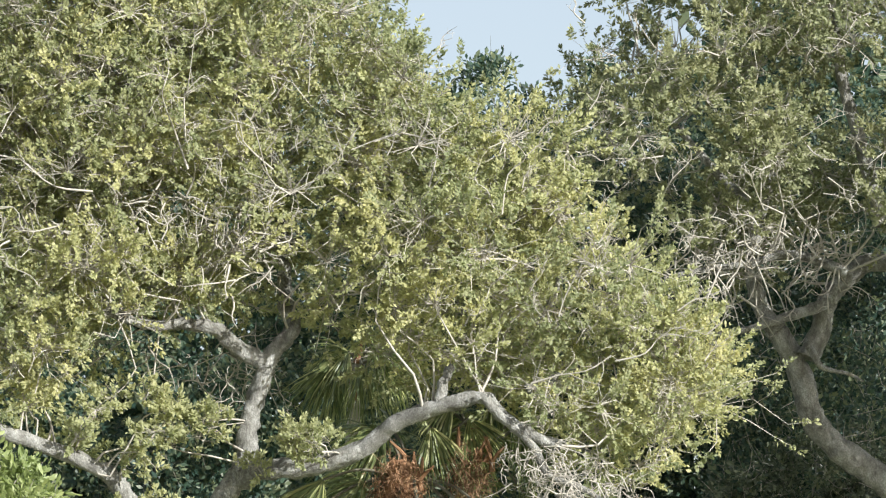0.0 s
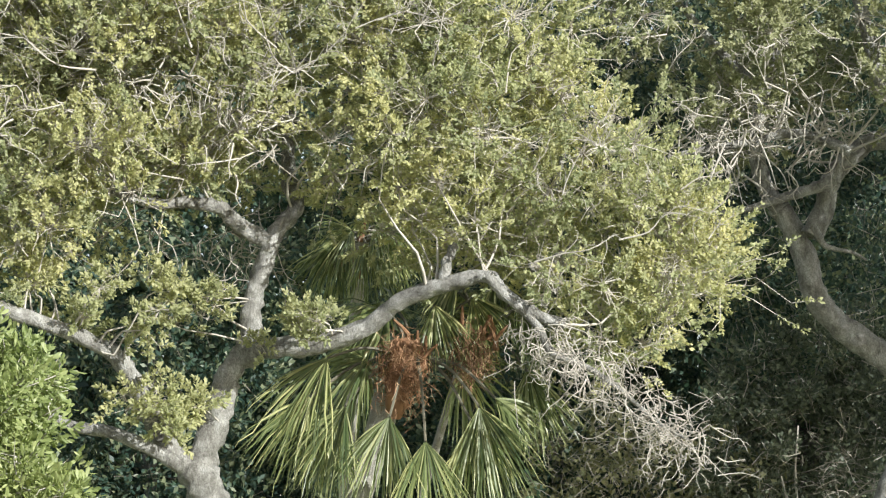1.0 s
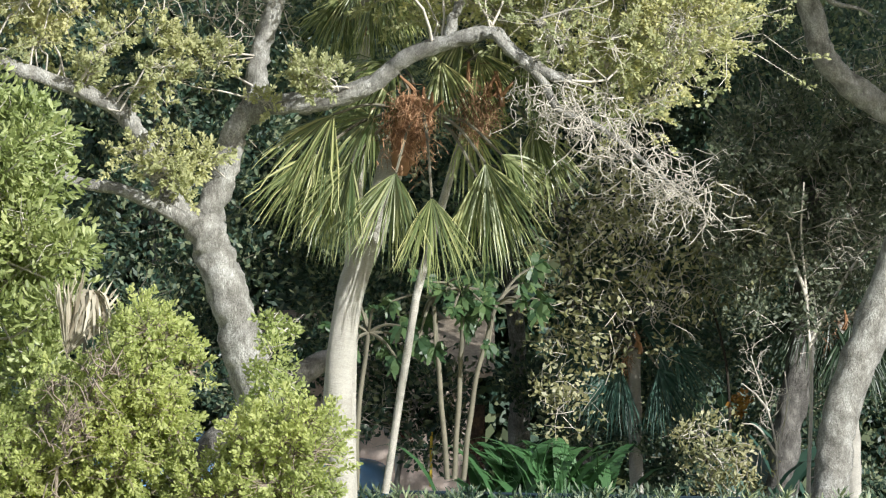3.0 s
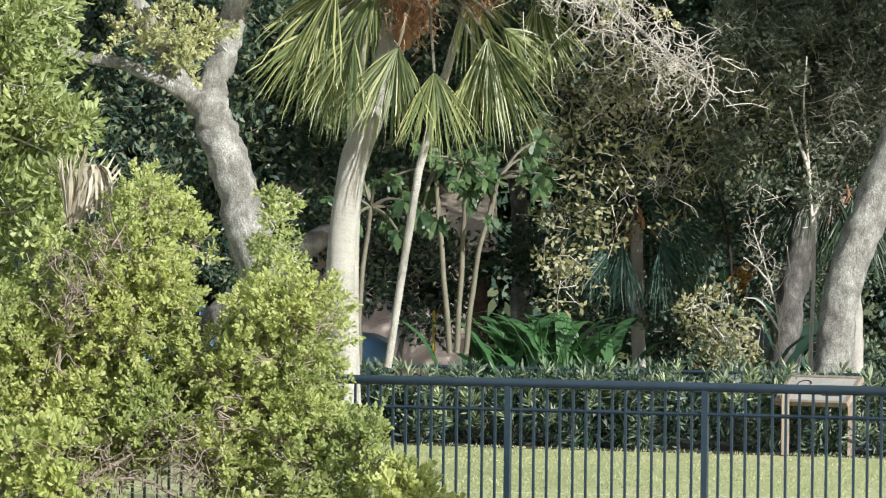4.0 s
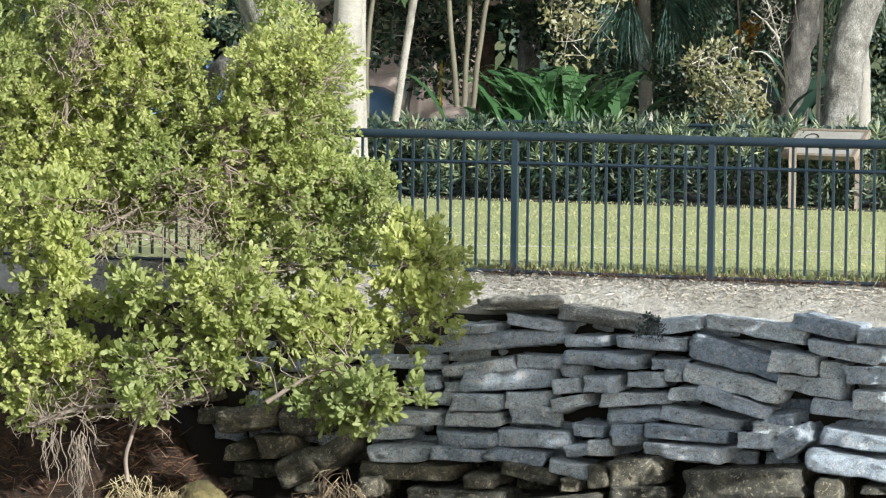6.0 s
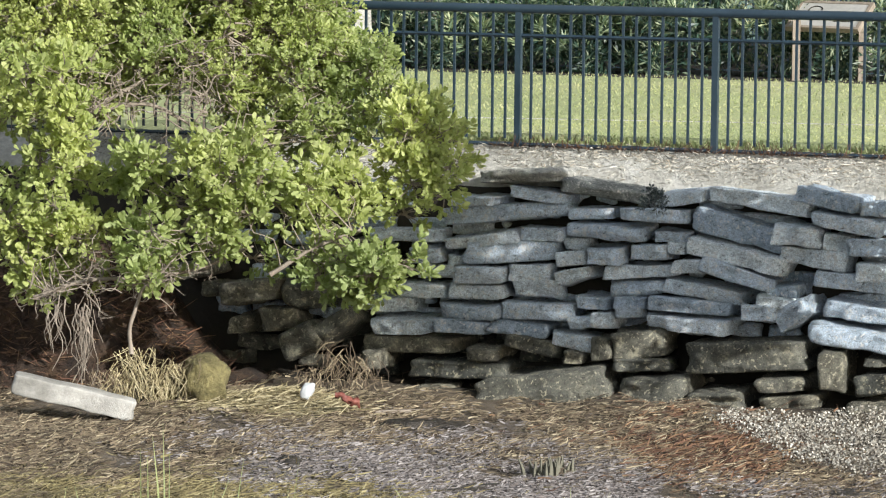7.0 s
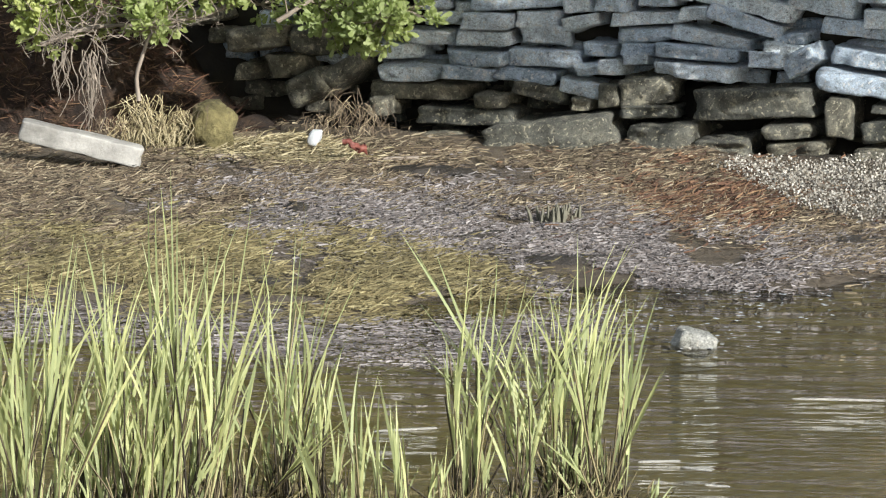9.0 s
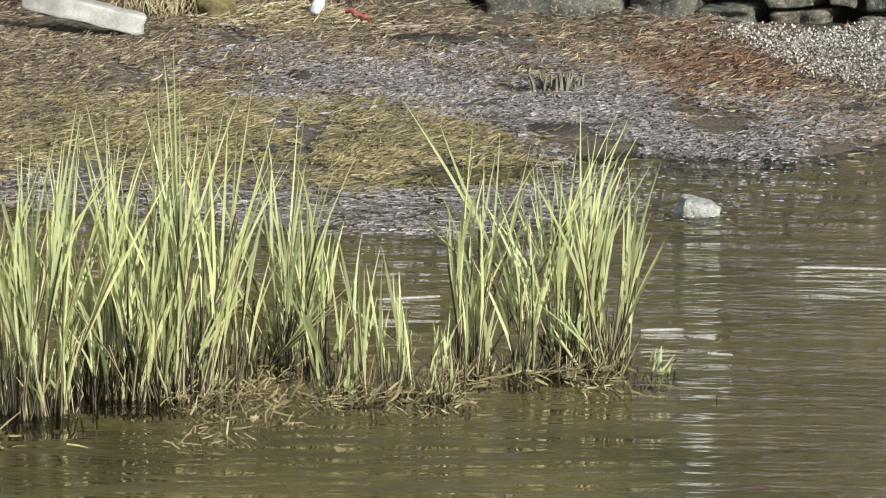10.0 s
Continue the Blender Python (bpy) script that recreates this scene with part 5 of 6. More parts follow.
crown(vine, "crown", [(-1.91, 4.29), (-1.75, 4.85), (-1.70, 5.36), (-1.56, 5.30), (-1.44, 4.69), (-1.52, 4.29), (-1.02, 4.24), (-0.90, 4.08), (-1.91, 3.90)], 41.6, 42.6, 26, 0.2, 130, 0.06, BUSH_LEAF, 65, None, (), 3, label="small yellow-green leaves")

hedge = thing("hedge", "loose dark hedge with pale long leaves along the lawn", "hedge", (2.0, 51.4, 2.3))
HEDGE_POLY = [(-1.94, 2.23), (6.31, 2.18), (6.30, 3.18), (4.91, 3.12), (4.22, 3.12), (2.85, 3.13), (1.47, 3.15), (0.10, 3.16), (-1.27, 3.09)]
rng = np.random.default_rng(66)
s = spots(HEDGE_POLY, 260, rng)
s = s[s[:, 1] > 2.35]
hc = np.stack([s[:, 0], 52.1 - 0.333 * s[:, 0] + rng.uniform(-0.4, 0.4, len(s)), s[:, 1]], 1)
for x0 in np.arange(-2.5, 6.6, 0.75):
    sel = hc[(hc[:, 0] >= x0) & (hc[:, 0] < x0 + 0.75)]
    if len(sel):
        part("shrub", shift(clumps(sel, 0.22, 110, 0.13, rng, 1.0, 0.2), hedge.location), HEDGE_SHADE_LEAF, hedge)

hx = rng.uniform(-1.4, 5.9, 84)
hz = np.where(np.arange(84) < 28, rng.uniform(2.9, 3.15, 84), rng.uniform(2.45, 2.9, 84))
hf = np.stack([hx, 51.72 - 0.333 * hx + rng.uniform(-0.1, 0.25, 84), hz], 1)
hw = unit(np.stack([rng.normal(0, 0.3, 84), rng.normal(-0.3, 0.2, 84), np.ones(84)], 1))
for k in range(84):
    part("sprig", shift(tufts(hf[k:k + 1], hw[k:k + 1], 0.2, 22, 0.16, 0.15, rng), hedge.location), SPRIG_LEAF, hedge)

# strap-leaved clump
lily = thing("strap_leaf_plant", "clump of dark green arching strap leaves behind the hedge", "plant", (1.2, 53.6, 2.3))
rng = np.random.default_rng(67)


def strap_leaves(n, cx, cy, z0, spread, length, width, rng, lie=0.75):
    vs, fs, k = [], [], 0
    for _ in range(n):
        b = np.array([cx + rng.normal(0, spread * 0.4), cy + rng.normal(0, spread * 0.25), z0])
        az = rng.uniform(0, 6.28)
        d = np.array([math.cos(az), math.sin(az) * 0.6 - 0.2, 0])
        l, t = length * rng.uniform(0.6, 1.15), np.linspace(0, 1, 7)
        p = b + d * (l * lie * t ** 1.4)[:, None] * spread + np.array([0, 0, 1.0]) * (l * (1.15 * t - 0.6 * t ** 2.5))[:, None]
        s = unit(np.cross(d, [0, 0, 1.0])) * 0.7 + np.array([0.6, 0, 0])
        w = width * np.array([0.7, 0.9, 1, 1, 0.85, 0.55, 0.05])
        v = np.empty((14, 3))
        v[0::2], v[1::2] = p + s * w[:, None] / 2, p - s * w[:, None] / 2
        vs.append(v)
        fs.append(np.array([(2 * q, 2 * q + 1, 2 * q + 3, 2 * q + 2) for q in range(6)]) + k)
        k += 14
    return np.concatenate(vs), np.concatenate(fs)


for _ in range(95):
    part("leaf", shift(strap_leaves(1, 1.26, 53.7, 2.75, 0.95, 1.75, 0.16, rng, 0.6), lily.location), STRAP_LEAF, lily)

# broad-leaved plant and palms, their leaf colours darkened for the garden's shade
banana = thing("banana_plant", "broad leaves, coloured dark blue-green for the garden's shade", "plant", [(4.08, 54.60, 3.80)][0])
bx, by, bz = banana.location
for q in range(9):
    part("leaf", shift(strap_leaves(1, bx, by, 2.6, 0.6 + 0.05 * q, 2.6, 0.34, rng), banana.location), TEAL_SHADE_LEAF, banana)
LOW_PALM = [(2.57, 55.40, 5.10)]
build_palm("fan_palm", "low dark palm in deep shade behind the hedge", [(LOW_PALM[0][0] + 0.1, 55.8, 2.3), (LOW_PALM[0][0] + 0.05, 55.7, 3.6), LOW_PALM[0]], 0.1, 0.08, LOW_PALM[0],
           [(-0.5, -0.1, -70, 0.8, 0.3), (0.5, -0.1, 70, 0.8, 0.3), (-0.2, -0.3, -20, 0.85, 0.4), (0.3, -0.3, 25, 0.85, 0.4), (0.1, 0.2, 110, 0.8, 0.2), (-0.3, 0.2, -115, 0.8, 0.2)], 0.9, TEAL_SHADE_LEAF, 45, 0.08, 6, 0.4)
SHADE_PALM = [(5.20, 54.80, 5.49)]
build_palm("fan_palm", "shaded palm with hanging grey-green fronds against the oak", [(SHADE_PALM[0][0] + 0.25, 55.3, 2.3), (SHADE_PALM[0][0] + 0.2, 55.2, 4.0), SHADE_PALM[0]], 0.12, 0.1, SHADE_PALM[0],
           [(-0.15, 0.0, -8, 0.9, 0.3), (0.1, -0.1, 5, 1.0, 0.35), (0.35, 0.0, 20, 0.9, 0.3), (-0.4, 0.2, -40, 0.9, 0.25), (0.5, 0.3, 60, 0.9, 0.2)], 0.9, PALM_LEAF_SHADE, 44, 0.1, 7, 0.4)
# second trunk, pale shrub, bare sapling and vines at the garden's edge
second = thing("shaded_oak", "dark grey shaded trunk behind the garden fence", "tree", (4.4, 54.5, 2.3))
# this trunk's shade comes from the darker bark colour
SP = limb_part(second, "trunk", [(4.39, 54.50, 2.71), (4.42, 54.50, 3.15), (4.50, 54.50, 3.95), (4.63, 54.50, 4.68), (4.71, 54.50, 5.48), (4.79, 54.50, 6.35), (4.81, 54.50, 7.44)], 0.22, 0.15, 12, 0.07, SHADE_BARK)
crown(second, "crown", [(3.78, 9.99), (6.72, 10.02), (6.76, 6.74), (6.03, 6.00), (5.29, 6.29), (4.56, 5.99), (3.82, 6.56)], 53.4, 56.0, 90, 0.5, 220, 0.09, WOOD_SHADE_LEAF, 81, SP, (), 5, label="dark drooping leaves")
crown(second, "crown", [(3.65, 8.16), (4.58, 8.46), (5.88, 8.40), (5.90, 6.26), (5.33, 5.68), (4.97, 5.96), (4.76, 5.25), (4.33, 5.53), (3.97, 5.31), (3.68, 5.95), (3.31, 6.87)], 52.9, 53.7, 120, 0.32, 190, 0.075, MOSSY_LEAF, 88, None, (), 4, label="grey-green hanging leaves")
pale = thing("pale_shrub", "loose pale-leaved shrub behind the garden fence", "shrub", (3.5, 53.4, 2.3))
PSK = limb_part(pale, "stem", [(3.7, 53.5, 2.3), (3.5, 53.4, 3.3), (3.3, 53.3, 4.1)], 0.03, 0.012, 6, 0.03, STALK)
crown(pale, "crown", [(2.91, 3.97), (3.27, 4.19), (3.63, 4.12), (3.99, 3.98), (4.07, 3.27), (3.50, 3.12), (3.28, 3.55)], 52.8, 53.4, 24, 0.26, 60, 0.07, VINE_LEAF, 82, PSK, (), 3, label="pale grey-green leaves")
sapling = thing("bare_sapling", "bare pale branching sapling behind the garden fence", "sapling", (4.15, 53.2, 2.3))
SSK = [[(4.30, 53.20, 3.14), (4.26, 53.20, 3.84), (4.12, 53.20, 4.41), (3.93, 53.20, 4.98)], [(4.27, 53.20, 3.77), (4.40, 53.20, 4.34), (4.36, 53.20, 4.77)], [(4.17, 53.20, 4.27), (4.00, 53.20, 4.48), (3.82, 53.20, 4.62)], [(4.28, 53.20, 3.70), (4.04, 53.20, 4.06), (3.83, 53.20, 4.12)]]
for q in SSK:
    limb_part(sapling, "branch", q, 0.02, 0.006, 6, 0.03, TWIG)
tangle(sapling, SSK[0][1:], 40, 0.3, 0.35, 83, 0.004, -0.6)
liana = thing("bare_sapling", "thin pale bare tree with forked twigs", "sapling", (4.5, 53.0, 2.3))
for q in ([(4.65, 53.00, 3.12), (4.68, 53.00, 4.54), (4.62, 53.00, 5.60), (4.54, 53.00, 6.45), (4.56, 53.00, 7.15)], [(4.62, 53.00, 5.67), (4.43, 53.00, 6.23), (4.36, 53.00, 6.51)], [(4.66, 53.00, 5.10), (4.94, 53.00, 5.67), (5.29, 53.00, 6.24), (5.64, 53.00, 6.39)]):
    limb_part(liana, "branch", q, 0.03, 0.01, 6, 0.03, TWIG)
tangle(liana, [(4.56, 53.00, 7.15), (5.00, 53.00, 6.38), (5.57, 53.00, 6.39)], 60, 0.5, 0.5, 84, 0.005, 0.0)
vines = thing("vine_curtain", "sunlit pale vines and dead stems hanging behind the palm", "vine", (2.6, 55.0, 2.3))
VSK = limb_part(vines, "stem", [(3.81, 54.90, 3.67), (3.72, 54.90, 4.98), (3.26, 54.90, 6.30), (2.67, 54.90, 6.88), (1.57, 54.90, 7.01)], 0.02, 0.01, 6, 0.03, EARTH)
crown(vines, "crown", [(1.18, 8.00), (1.62, 7.42), (2.27, 7.58), (2.86, 6.86), (3.51, 7.30), (4.47, 6.73), (4.40, 6.08), (3.90, 5.35), (3.39, 5.56), (2.89, 4.97), (2.44, 5.40), (2.02, 4.09), (1.30, 3.94), (1.14, 5.53)], 53.0, 54.9, 220, 0.3, 22, 0.092, VINE_LEAF, 85, None, (), 2, label="dry pale leaves in sun")
tangle(vines, [(1.25, 54.00, 6.97), (2.27, 54.00, 6.69), (2.64, 54.00, 5.97), (3.00, 54.00, 5.62), (3.57, 54.00, 6.27)], 90, 0.7, 0.6, 86, 0.005, 0.1)

under = thing("understory_shrub", "dark loose shrub before the pink house", "shrub", (-0.6, 57.5, 2.3))
USK = limb_part(under, "stem", [(-0.6, 57.5, 2.3), (-0.5, 57.4, 3.4), (-0.2, 57.3, 4.6)], 0.05, 0.02, 6)
crown(under, "crown", [(-1.09, 4.94), (0.13, 4.95), (0.61, 3.74), (-0.16, 3.58), (-0.31, 3.96), (-0.70, 4.18), (-1.08, 3.87)], 56.8, 57.8, 34, 0.35, 120, 0.11, WOOD_SHADE_LEAF, 87, USK, (), 5, label="dark broad leaves")

# dried frond
dry = thing("dead_palm_frond", "dried grey-brown fan frond caught in the bush", "frond", (-3.4, 37.0, 3.5))
rng = np.random.default_rng(68)
DRY = (-3.24, 37.0, 4.81)
fan_frond(rng, (DRY[0] - 0.1, 37.1, 2.25), DRY, (0.3, -0.1, 1.0), 0.82, DEAD_FROND, dry, 44, 0.5, 0.12, 0.034)
fan_frond(rng, (DRY[0] - 0.08, 37.1, 2.25), (DRY[0] + 0.22, 36.95, DRY[2] + 0.5), (0.3, -0.3, 0.5), 0.4, DEAD_FROND, dry, 26, 1.2, 1.1, 0.04)

# ---- house and car behind ----
house = thing("house", "pale pink stucco house behind the trees", "house", (-1.0, 66, 2.3))
part("wall", box(-1.6, 1.6, 0, 0.3, 0, 2.4), PINK_STUCCO, house)
part("roof", (np.array([(-1.9, -0.4, 2.45), (1.9, -0.4, 2.45), (1.9, 2, 3.4), (-1.9, 2, 3.4), (-1.9, -0.4, 2.35), (1.9, -0.4, 2.35), (1.9, 2, 3.3), (-1.9, 2, 3.3)], float),
               np.array([(0, 1, 2, 3), (4, 7, 6, 5), (0, 4, 5, 1), (1, 5, 6, 2), (2, 6, 7, 3), (3, 7, 4, 0)])), SIGN_WOOD, house)


def build_car():
    car = thing("car", "blue parked car seen between the trunks", "car", (-2.75, 58.2, 2.3))
    rng = np.random.default_rng(5)
    part("body", turned(rounded(4.2, 1.8, 0.92, rng, 6, 0.02, 11, 0), pose(0, 0.9, 0.78)), BLUE_PAINT, car, smooth=True)
    part("cabin", turned(rounded(1.6, 1.5, 0.55, rng, 5, 0.02, 9, 0), pose(-1.25, 0.9, 1.34)), BLUE_PAINT, car, smooth=True)
    for x in (-1.65, -0.9):
        part("side_window", turned(rounded(0.7, 0.06, 0.3, rng, 8, 0.0, 5, 0), pose(x, 0.17, 1.38, -8)), GLASS_DARK, car)
    for x in (-1.3, 1.35):
        for y in (0.1, 1.7):
            wheel = part("wheel", turned(tube(np.array([(0, -0.1, 0), (0, 0.1, 0)]), 0.32, 0.32, 16), pose(x, y, 0.32)), RUBBER, car, smooth=True)
            part("rim", turned(rounded(0.38, 0.24, 0.38, rng, 3, 0.0, 5, 0), pose(x, y, 0.32)), CONCRETE, wheel, "pale metal rim")


build_car()
post = part("white_pole", tube(np.array([(-0.53, 58.00, 3.18), (-0.56, 58.00, 3.92)]), 0.025, 0.022, 8), WHITE_PLASTIC, None, "thin white pole in the garden", True)
tagged(post, category="pole")
stake = part("yellow_stake", tube(np.array([(-0.07, 57.00, 3.18), (-0.07, 57.00, 3.95)]), 0.02, 0.02, 6), YELLOW_PAINT, None, "thin yellow stake among the shrubs", True)
tagged(stake, category="stake")
rng = np.random.default_rng(93)
rose = thing("red_flower_bush", "small bush with red and white flowers", "bush", (-0.55, 58.5, 2.3))
RF = np.array([(-0.54, 58.50, 4.07), (-0.48, 58.50, 3.91), (-0.38, 58.50, 3.87), (-0.56, 58.50, 3.83), (-0.65, 58.50, 3.95), (-0.44, 58.50, 4.03)])
part("stem", shift(tube(np.array([(-0.55, 58.5, 2.3), RF[1]]), 0.02, 0.01, 5), rose.location), TWIG, rose)
part("flower", shift(clumps(RF[:3], 0.1, 60, 0.06, rng, 1, 0.8), rose.location), RED_CLOTH, rose, "red flowers")
part("flower", shift(clumps(RF[3:], 0.1, 60, 0.06, rng, 1, 0.8), rose.location), WHITE_PLASTIC, rose, "white flowers")
old_trunk = thing("palm_stump", "reddish brown old palm trunk in shade", "stump", [(0.52, 56.50, 3.20)][0])
part("trunk", shift(tube(smooth_path([(0.52, 56.50, 3.04), (0.52, 56.50, 3.65), (0.54, 56.50, 4.29)], 12), 0.13, 0.11, 10, 0.06), old_trunk.location), BANK, old_trunk, smooth=True)
dead_leaf = thing("withered_leaf", "withered orange leaf hanging in the shade", "leaf", [(3.85, 54.00, 4.16)][0])
OL = np.array([(3.79, 54.00, 4.34), (3.90, 54.00, 4.42), (3.85, 54.00, 4.27)])
part("blade", shift(clumps(OL, 0.08, 30, 0.09, rng, 1, 0.6), dead_leaf.location), ORANGE_LEAF, dead_leaf)
part("stalk", shift(tube(smooth_path([(OL[0][0] + 0.3, 54.3, 2.3), (OL[0][0] + 0.2, 54.2, 3.2), OL[1]], 8), 0.015, 0.008, 5), dead_leaf.location), STALK, dead_leaf)


# ---- mudflat litter ----
def strands(region, n, length, width, seed, zfun, curl=0.25, flat=0.04, blur=(0.16, 0.16), bare=-9.0):
    rng = np.random.default_rng(seed)
    s = spots(region, n, rng)
    s = s + rng.normal(0, 1, s.shape) * np.array(blur) * rng.random((n, 1)) ** 2 * 2
    thin = np.array([noise.noise(Vector((q[0] * 1.3, q[1] * 0.75, seed))) + 0.5 * noise.noise(Vector((q[0] * 5, q[1] * 2.6, seed))) for q in s])
    s = s[thin > bare + rng.normal(0, 0.06, n)]
    n = len(s)
    az = np.where(rng.random(n) < 0.3, rng.normal(0, 0.6, n), rng.uniform(-1.6, 1.6, n))
    l = length * rng.uniform(0.4, 1.3, n)
    d = np.stack([np.cos(az), np.sin(az), rng.normal(0, flat, n)], 1)
    sd = np.stack([-np.sin(az), np.cos(az), rng.normal(0.5, 0.5, n)], 1)
    p0 = np.stack([s[:, 0], s[:, 1], zfun(s[:, 0], s[:, 1]) + rng.uniform(0.004, 0.03, n)], 1)
    mid = p0 + d * l[:, None] * 0.5 + np.stack([-np.sin(az), np.cos(az), np.zeros(n)], 1) * (rng.normal(0, curl, n) * l)[:, None] * 0.3
    end = p0 + d * l[:, None]
    w = (width * rng.uniform(0.6, 1.4, n))[:, None]
    v = np.stack([p0 - sd * w / 2, p0 + sd * w / 2, mid + sd * w / 2, mid - sd * w / 2, end + sd * w * 0.2, end - sd * w * 0.2], 1).reshape(-1, 3)
    b = np.arange(n)[:, None] * 6
    f = np.concatenate([b + [0, 1, 2, 3], b + [3, 2, 4, 5]], 1).reshape(-1, 4)
    return v, f


def mud_z(x, y):
    S = shore(x)
    t = np.clip((y - S) / (wall_line(x) - S), 0, 1)
    return np.where(y < S, (y - S) * 0.055, 0.22 * t ** 0.8 + 0.025 * np.sin(x * 3.1 + y * 1.3) * t + 0.02 * np.sin(x * 7.3 - y * 4.1) * t)


ZONE_STRAW = [(-4.15, 36.35), (-2.59, 35.71), (-1.45, 37.01), (-0.44, 35.91), (0.99, 35.66), (2.16, 35.39), (2.30, 33.97), (2.68, 33.00), (3.41, 31.51), (3.26, 30.09), (2.13, 31.41), (1.34, 32.57), (0.47, 32.50), (-0.41, 33.40), (-1.50, 32.97), (-2.04, 31.07), (-3.34, 29.31)]
ZONE_YELLOW = [(-3.59, 31.50), (-2.28, 31.60), (-1.22, 31.40), (0.04, 30.64), (0.62, 29.10), (0.41, 28.12), (-0.70, 27.80), (-1.47, 28.22), (-2.66, 28.86), (-3.28, 28.81)]
ZONE_GREY = [(-2.32, 33.87), (-0.87, 33.99), (0.49, 33.77), (2.17, 31.99), (3.37, 31.49), (3.25, 30.35), (2.01, 29.46), (1.21, 29.14), (0.63, 29.36), (0.04, 30.37), (-0.96, 31.14), (-1.72, 31.37)]
ZONE_RED = [(1.29, 33.66), (1.91, 35.13), (2.43, 33.76), (2.67, 32.78), (2.44, 32.13), (1.68, 32.38)]
for nm, lab, zone, n, l, w, mat, seed in (
        ("wrack_straw", "brown and straw-yellow drift of dead grass on mud", ZONE_STRAW, 52000, 0.11, 0.0065, STRAW, 71),
        ("wrack_straw", "yellow-green matted dead grass near the water", ZONE_YELLOW, 34000, 0.11, 0.0065, STRAW_OLIVE, 72),
        ("wrack_drift", "pale grey eelgrass drift on wet mud", ZONE_GREY, 52000, 0.06, 0.007, WRACK_GREY, 73),
        ("wrack_drift", "red-brown seaweed drift below the wall", ZONE_RED, 6000, 0.13, 0.009, WRACK_RED, 74)):
    tagged(part(nm, strands(zone, n, l, w, seed, mud_z, 0.6, 0.2, (0.3, 0.6), -0.26), mat, None, lab), category="seaweed drift", kind="stuff")

# bare wet mud showing through the drift
for k, ((x0, y0), (x1, y1), (px, py)) in enumerate(([(-0.03, 31.51), (0.42, 31.55), (0.21, 31.89)], [(0.55, 30.53), (1.20, 30.58), (0.86, 30.89)], [(2.89, 31.45), (3.37, 31.49), (3.19, 31.86)], [(-0.47, 34.43), (0.20, 34.49), (-0.15, 34.89)], [(-1.53, 29.33), (-1.14, 29.36), (-1.35, 29.71)], [(-1.31, 32.49), (-1.07, 32.51), (-1.21, 32.88)])):
    rng = np.random.default_rng(110 + k)
    a = np.linspace(0, 2 * math.pi, 29)[:-1]
    r = 1 + 0.22 * np.sin(2 * a + k) + 0.16 * np.sin(5 * a + 2 * k) + rng.normal(0, 0.07, 28)
    ring = np.stack([(x1 - x0) / 2 * r * np.cos(a), 0.5 * (py - y0) * r * np.sin(a) + 0.25 * (py - y0) * np.cos(2 * a + k), np.full(28, -0.03)], 1)
    inner = ring * np.array([0.8, 0.8, 0]) + np.array([0, 0, 0.012])
    v = np.concatenate([ring, inner, [(0, 0, 0.012)]])
    f = [(i, (i + 1) % 28, 28 + (i + 1) % 28, 28 + i) for i in range(28)] + [(28 + i, 28 + (i + 1) % 28, 28 + (i + 2) % 28, 56) for i in range(0, 28, 2)]
    patch = part("mud_patch", (v, np.array(f)), WET_MUD, None, "dark wet mud bare of drift", True)
    patch.location = ((x0 + x1) / 2, y0, float(mud_z(np.array([(x0 + x1) / 2]), np.array([y0]))[0]) + 0.018)
    tagged(patch, category="mud", group="mud patches")

# loose shell and straw on the gravel strip, turf blades on the lawn
rng = np.random.default_rng(91)


def scattered(n, x0, x1, k0, k1, rng):
    x = rng.uniform(x0, x1, n)
    return x, wall_line(x) + rng.uniform(k0, k1, n)


gx, gy = scattered(9000, -3.2, 4.6, 0.7, 1.25, rng)
gz = np.interp(gy - wall_line(gx), [0.62, 0.75, 0.9, 1.2], [1.95, 2.1, 2.17, 2.28])
ga = unit(rng.standard_normal((len(gx), 3)) * np.array([1, 1, 0.4]))
gp = np.stack([gx, gy, gz + rng.uniform(0, 0.02, len(gx))], 1)
tagged(part("shell_bits", leaf_quads(gp, ga, unit(np.cross(ga, rng.standard_normal((len(gx), 3)))), rng.uniform(0.007, 0.022, len(gx)), rng.uniform(0.006, 0.016, len(gx))), SHELL_BITS, None,
            "pale broken shell and straw on the gravel strip"), category="shells", kind="stuff")

# dry straw strewn over the gravel
gx, gy = scattered(5200, -3.2, 4.6, 0.66, 1.25, rng)
gz = np.interp(gy - wall_line(gx), [0.62, 0.75, 0.9, 1.2], [1.95, 2.1, 2.17, 2.28])
ga = unit(rng.standard_normal((len(gx), 3)) * np.array([1, 1, 0.25]))
gp = np.stack([gx, gy, gz + rng.uniform(0.004, 0.03, len(gx))], 1)
tagged(part("dry_straw", leaf_quads(gp, ga, unit(np.cross(ga, rng.standard_normal((len(gx), 3)))), rng.uniform(0.03, 0.11, len(gx)), rng.uniform(0.006, 0.012, len(gx))), STRAW_DRY, None,
            "bleached dry straw strewn over the gravel strip"), category="straw", kind="stuff")


def turf(n, x0, x1, k0, k1, h, rng):
    x, y = scattered(n, x0, x1, k0, k1, rng)
    ax = unit(rng.standard_normal((n, 3)) * np.array([0.5, 0.5, 0.2]) + np.array([0, 0, 0.8]))
    p = np.stack([x, y, np.full(n, 2.285)], 1)
    return leaf_quads(p, ax, unit(np.cross(ax, [0.1, -1, 0.2])), h * rng.uniform(0.5, 1.3, n), np.full(n, 0.012))


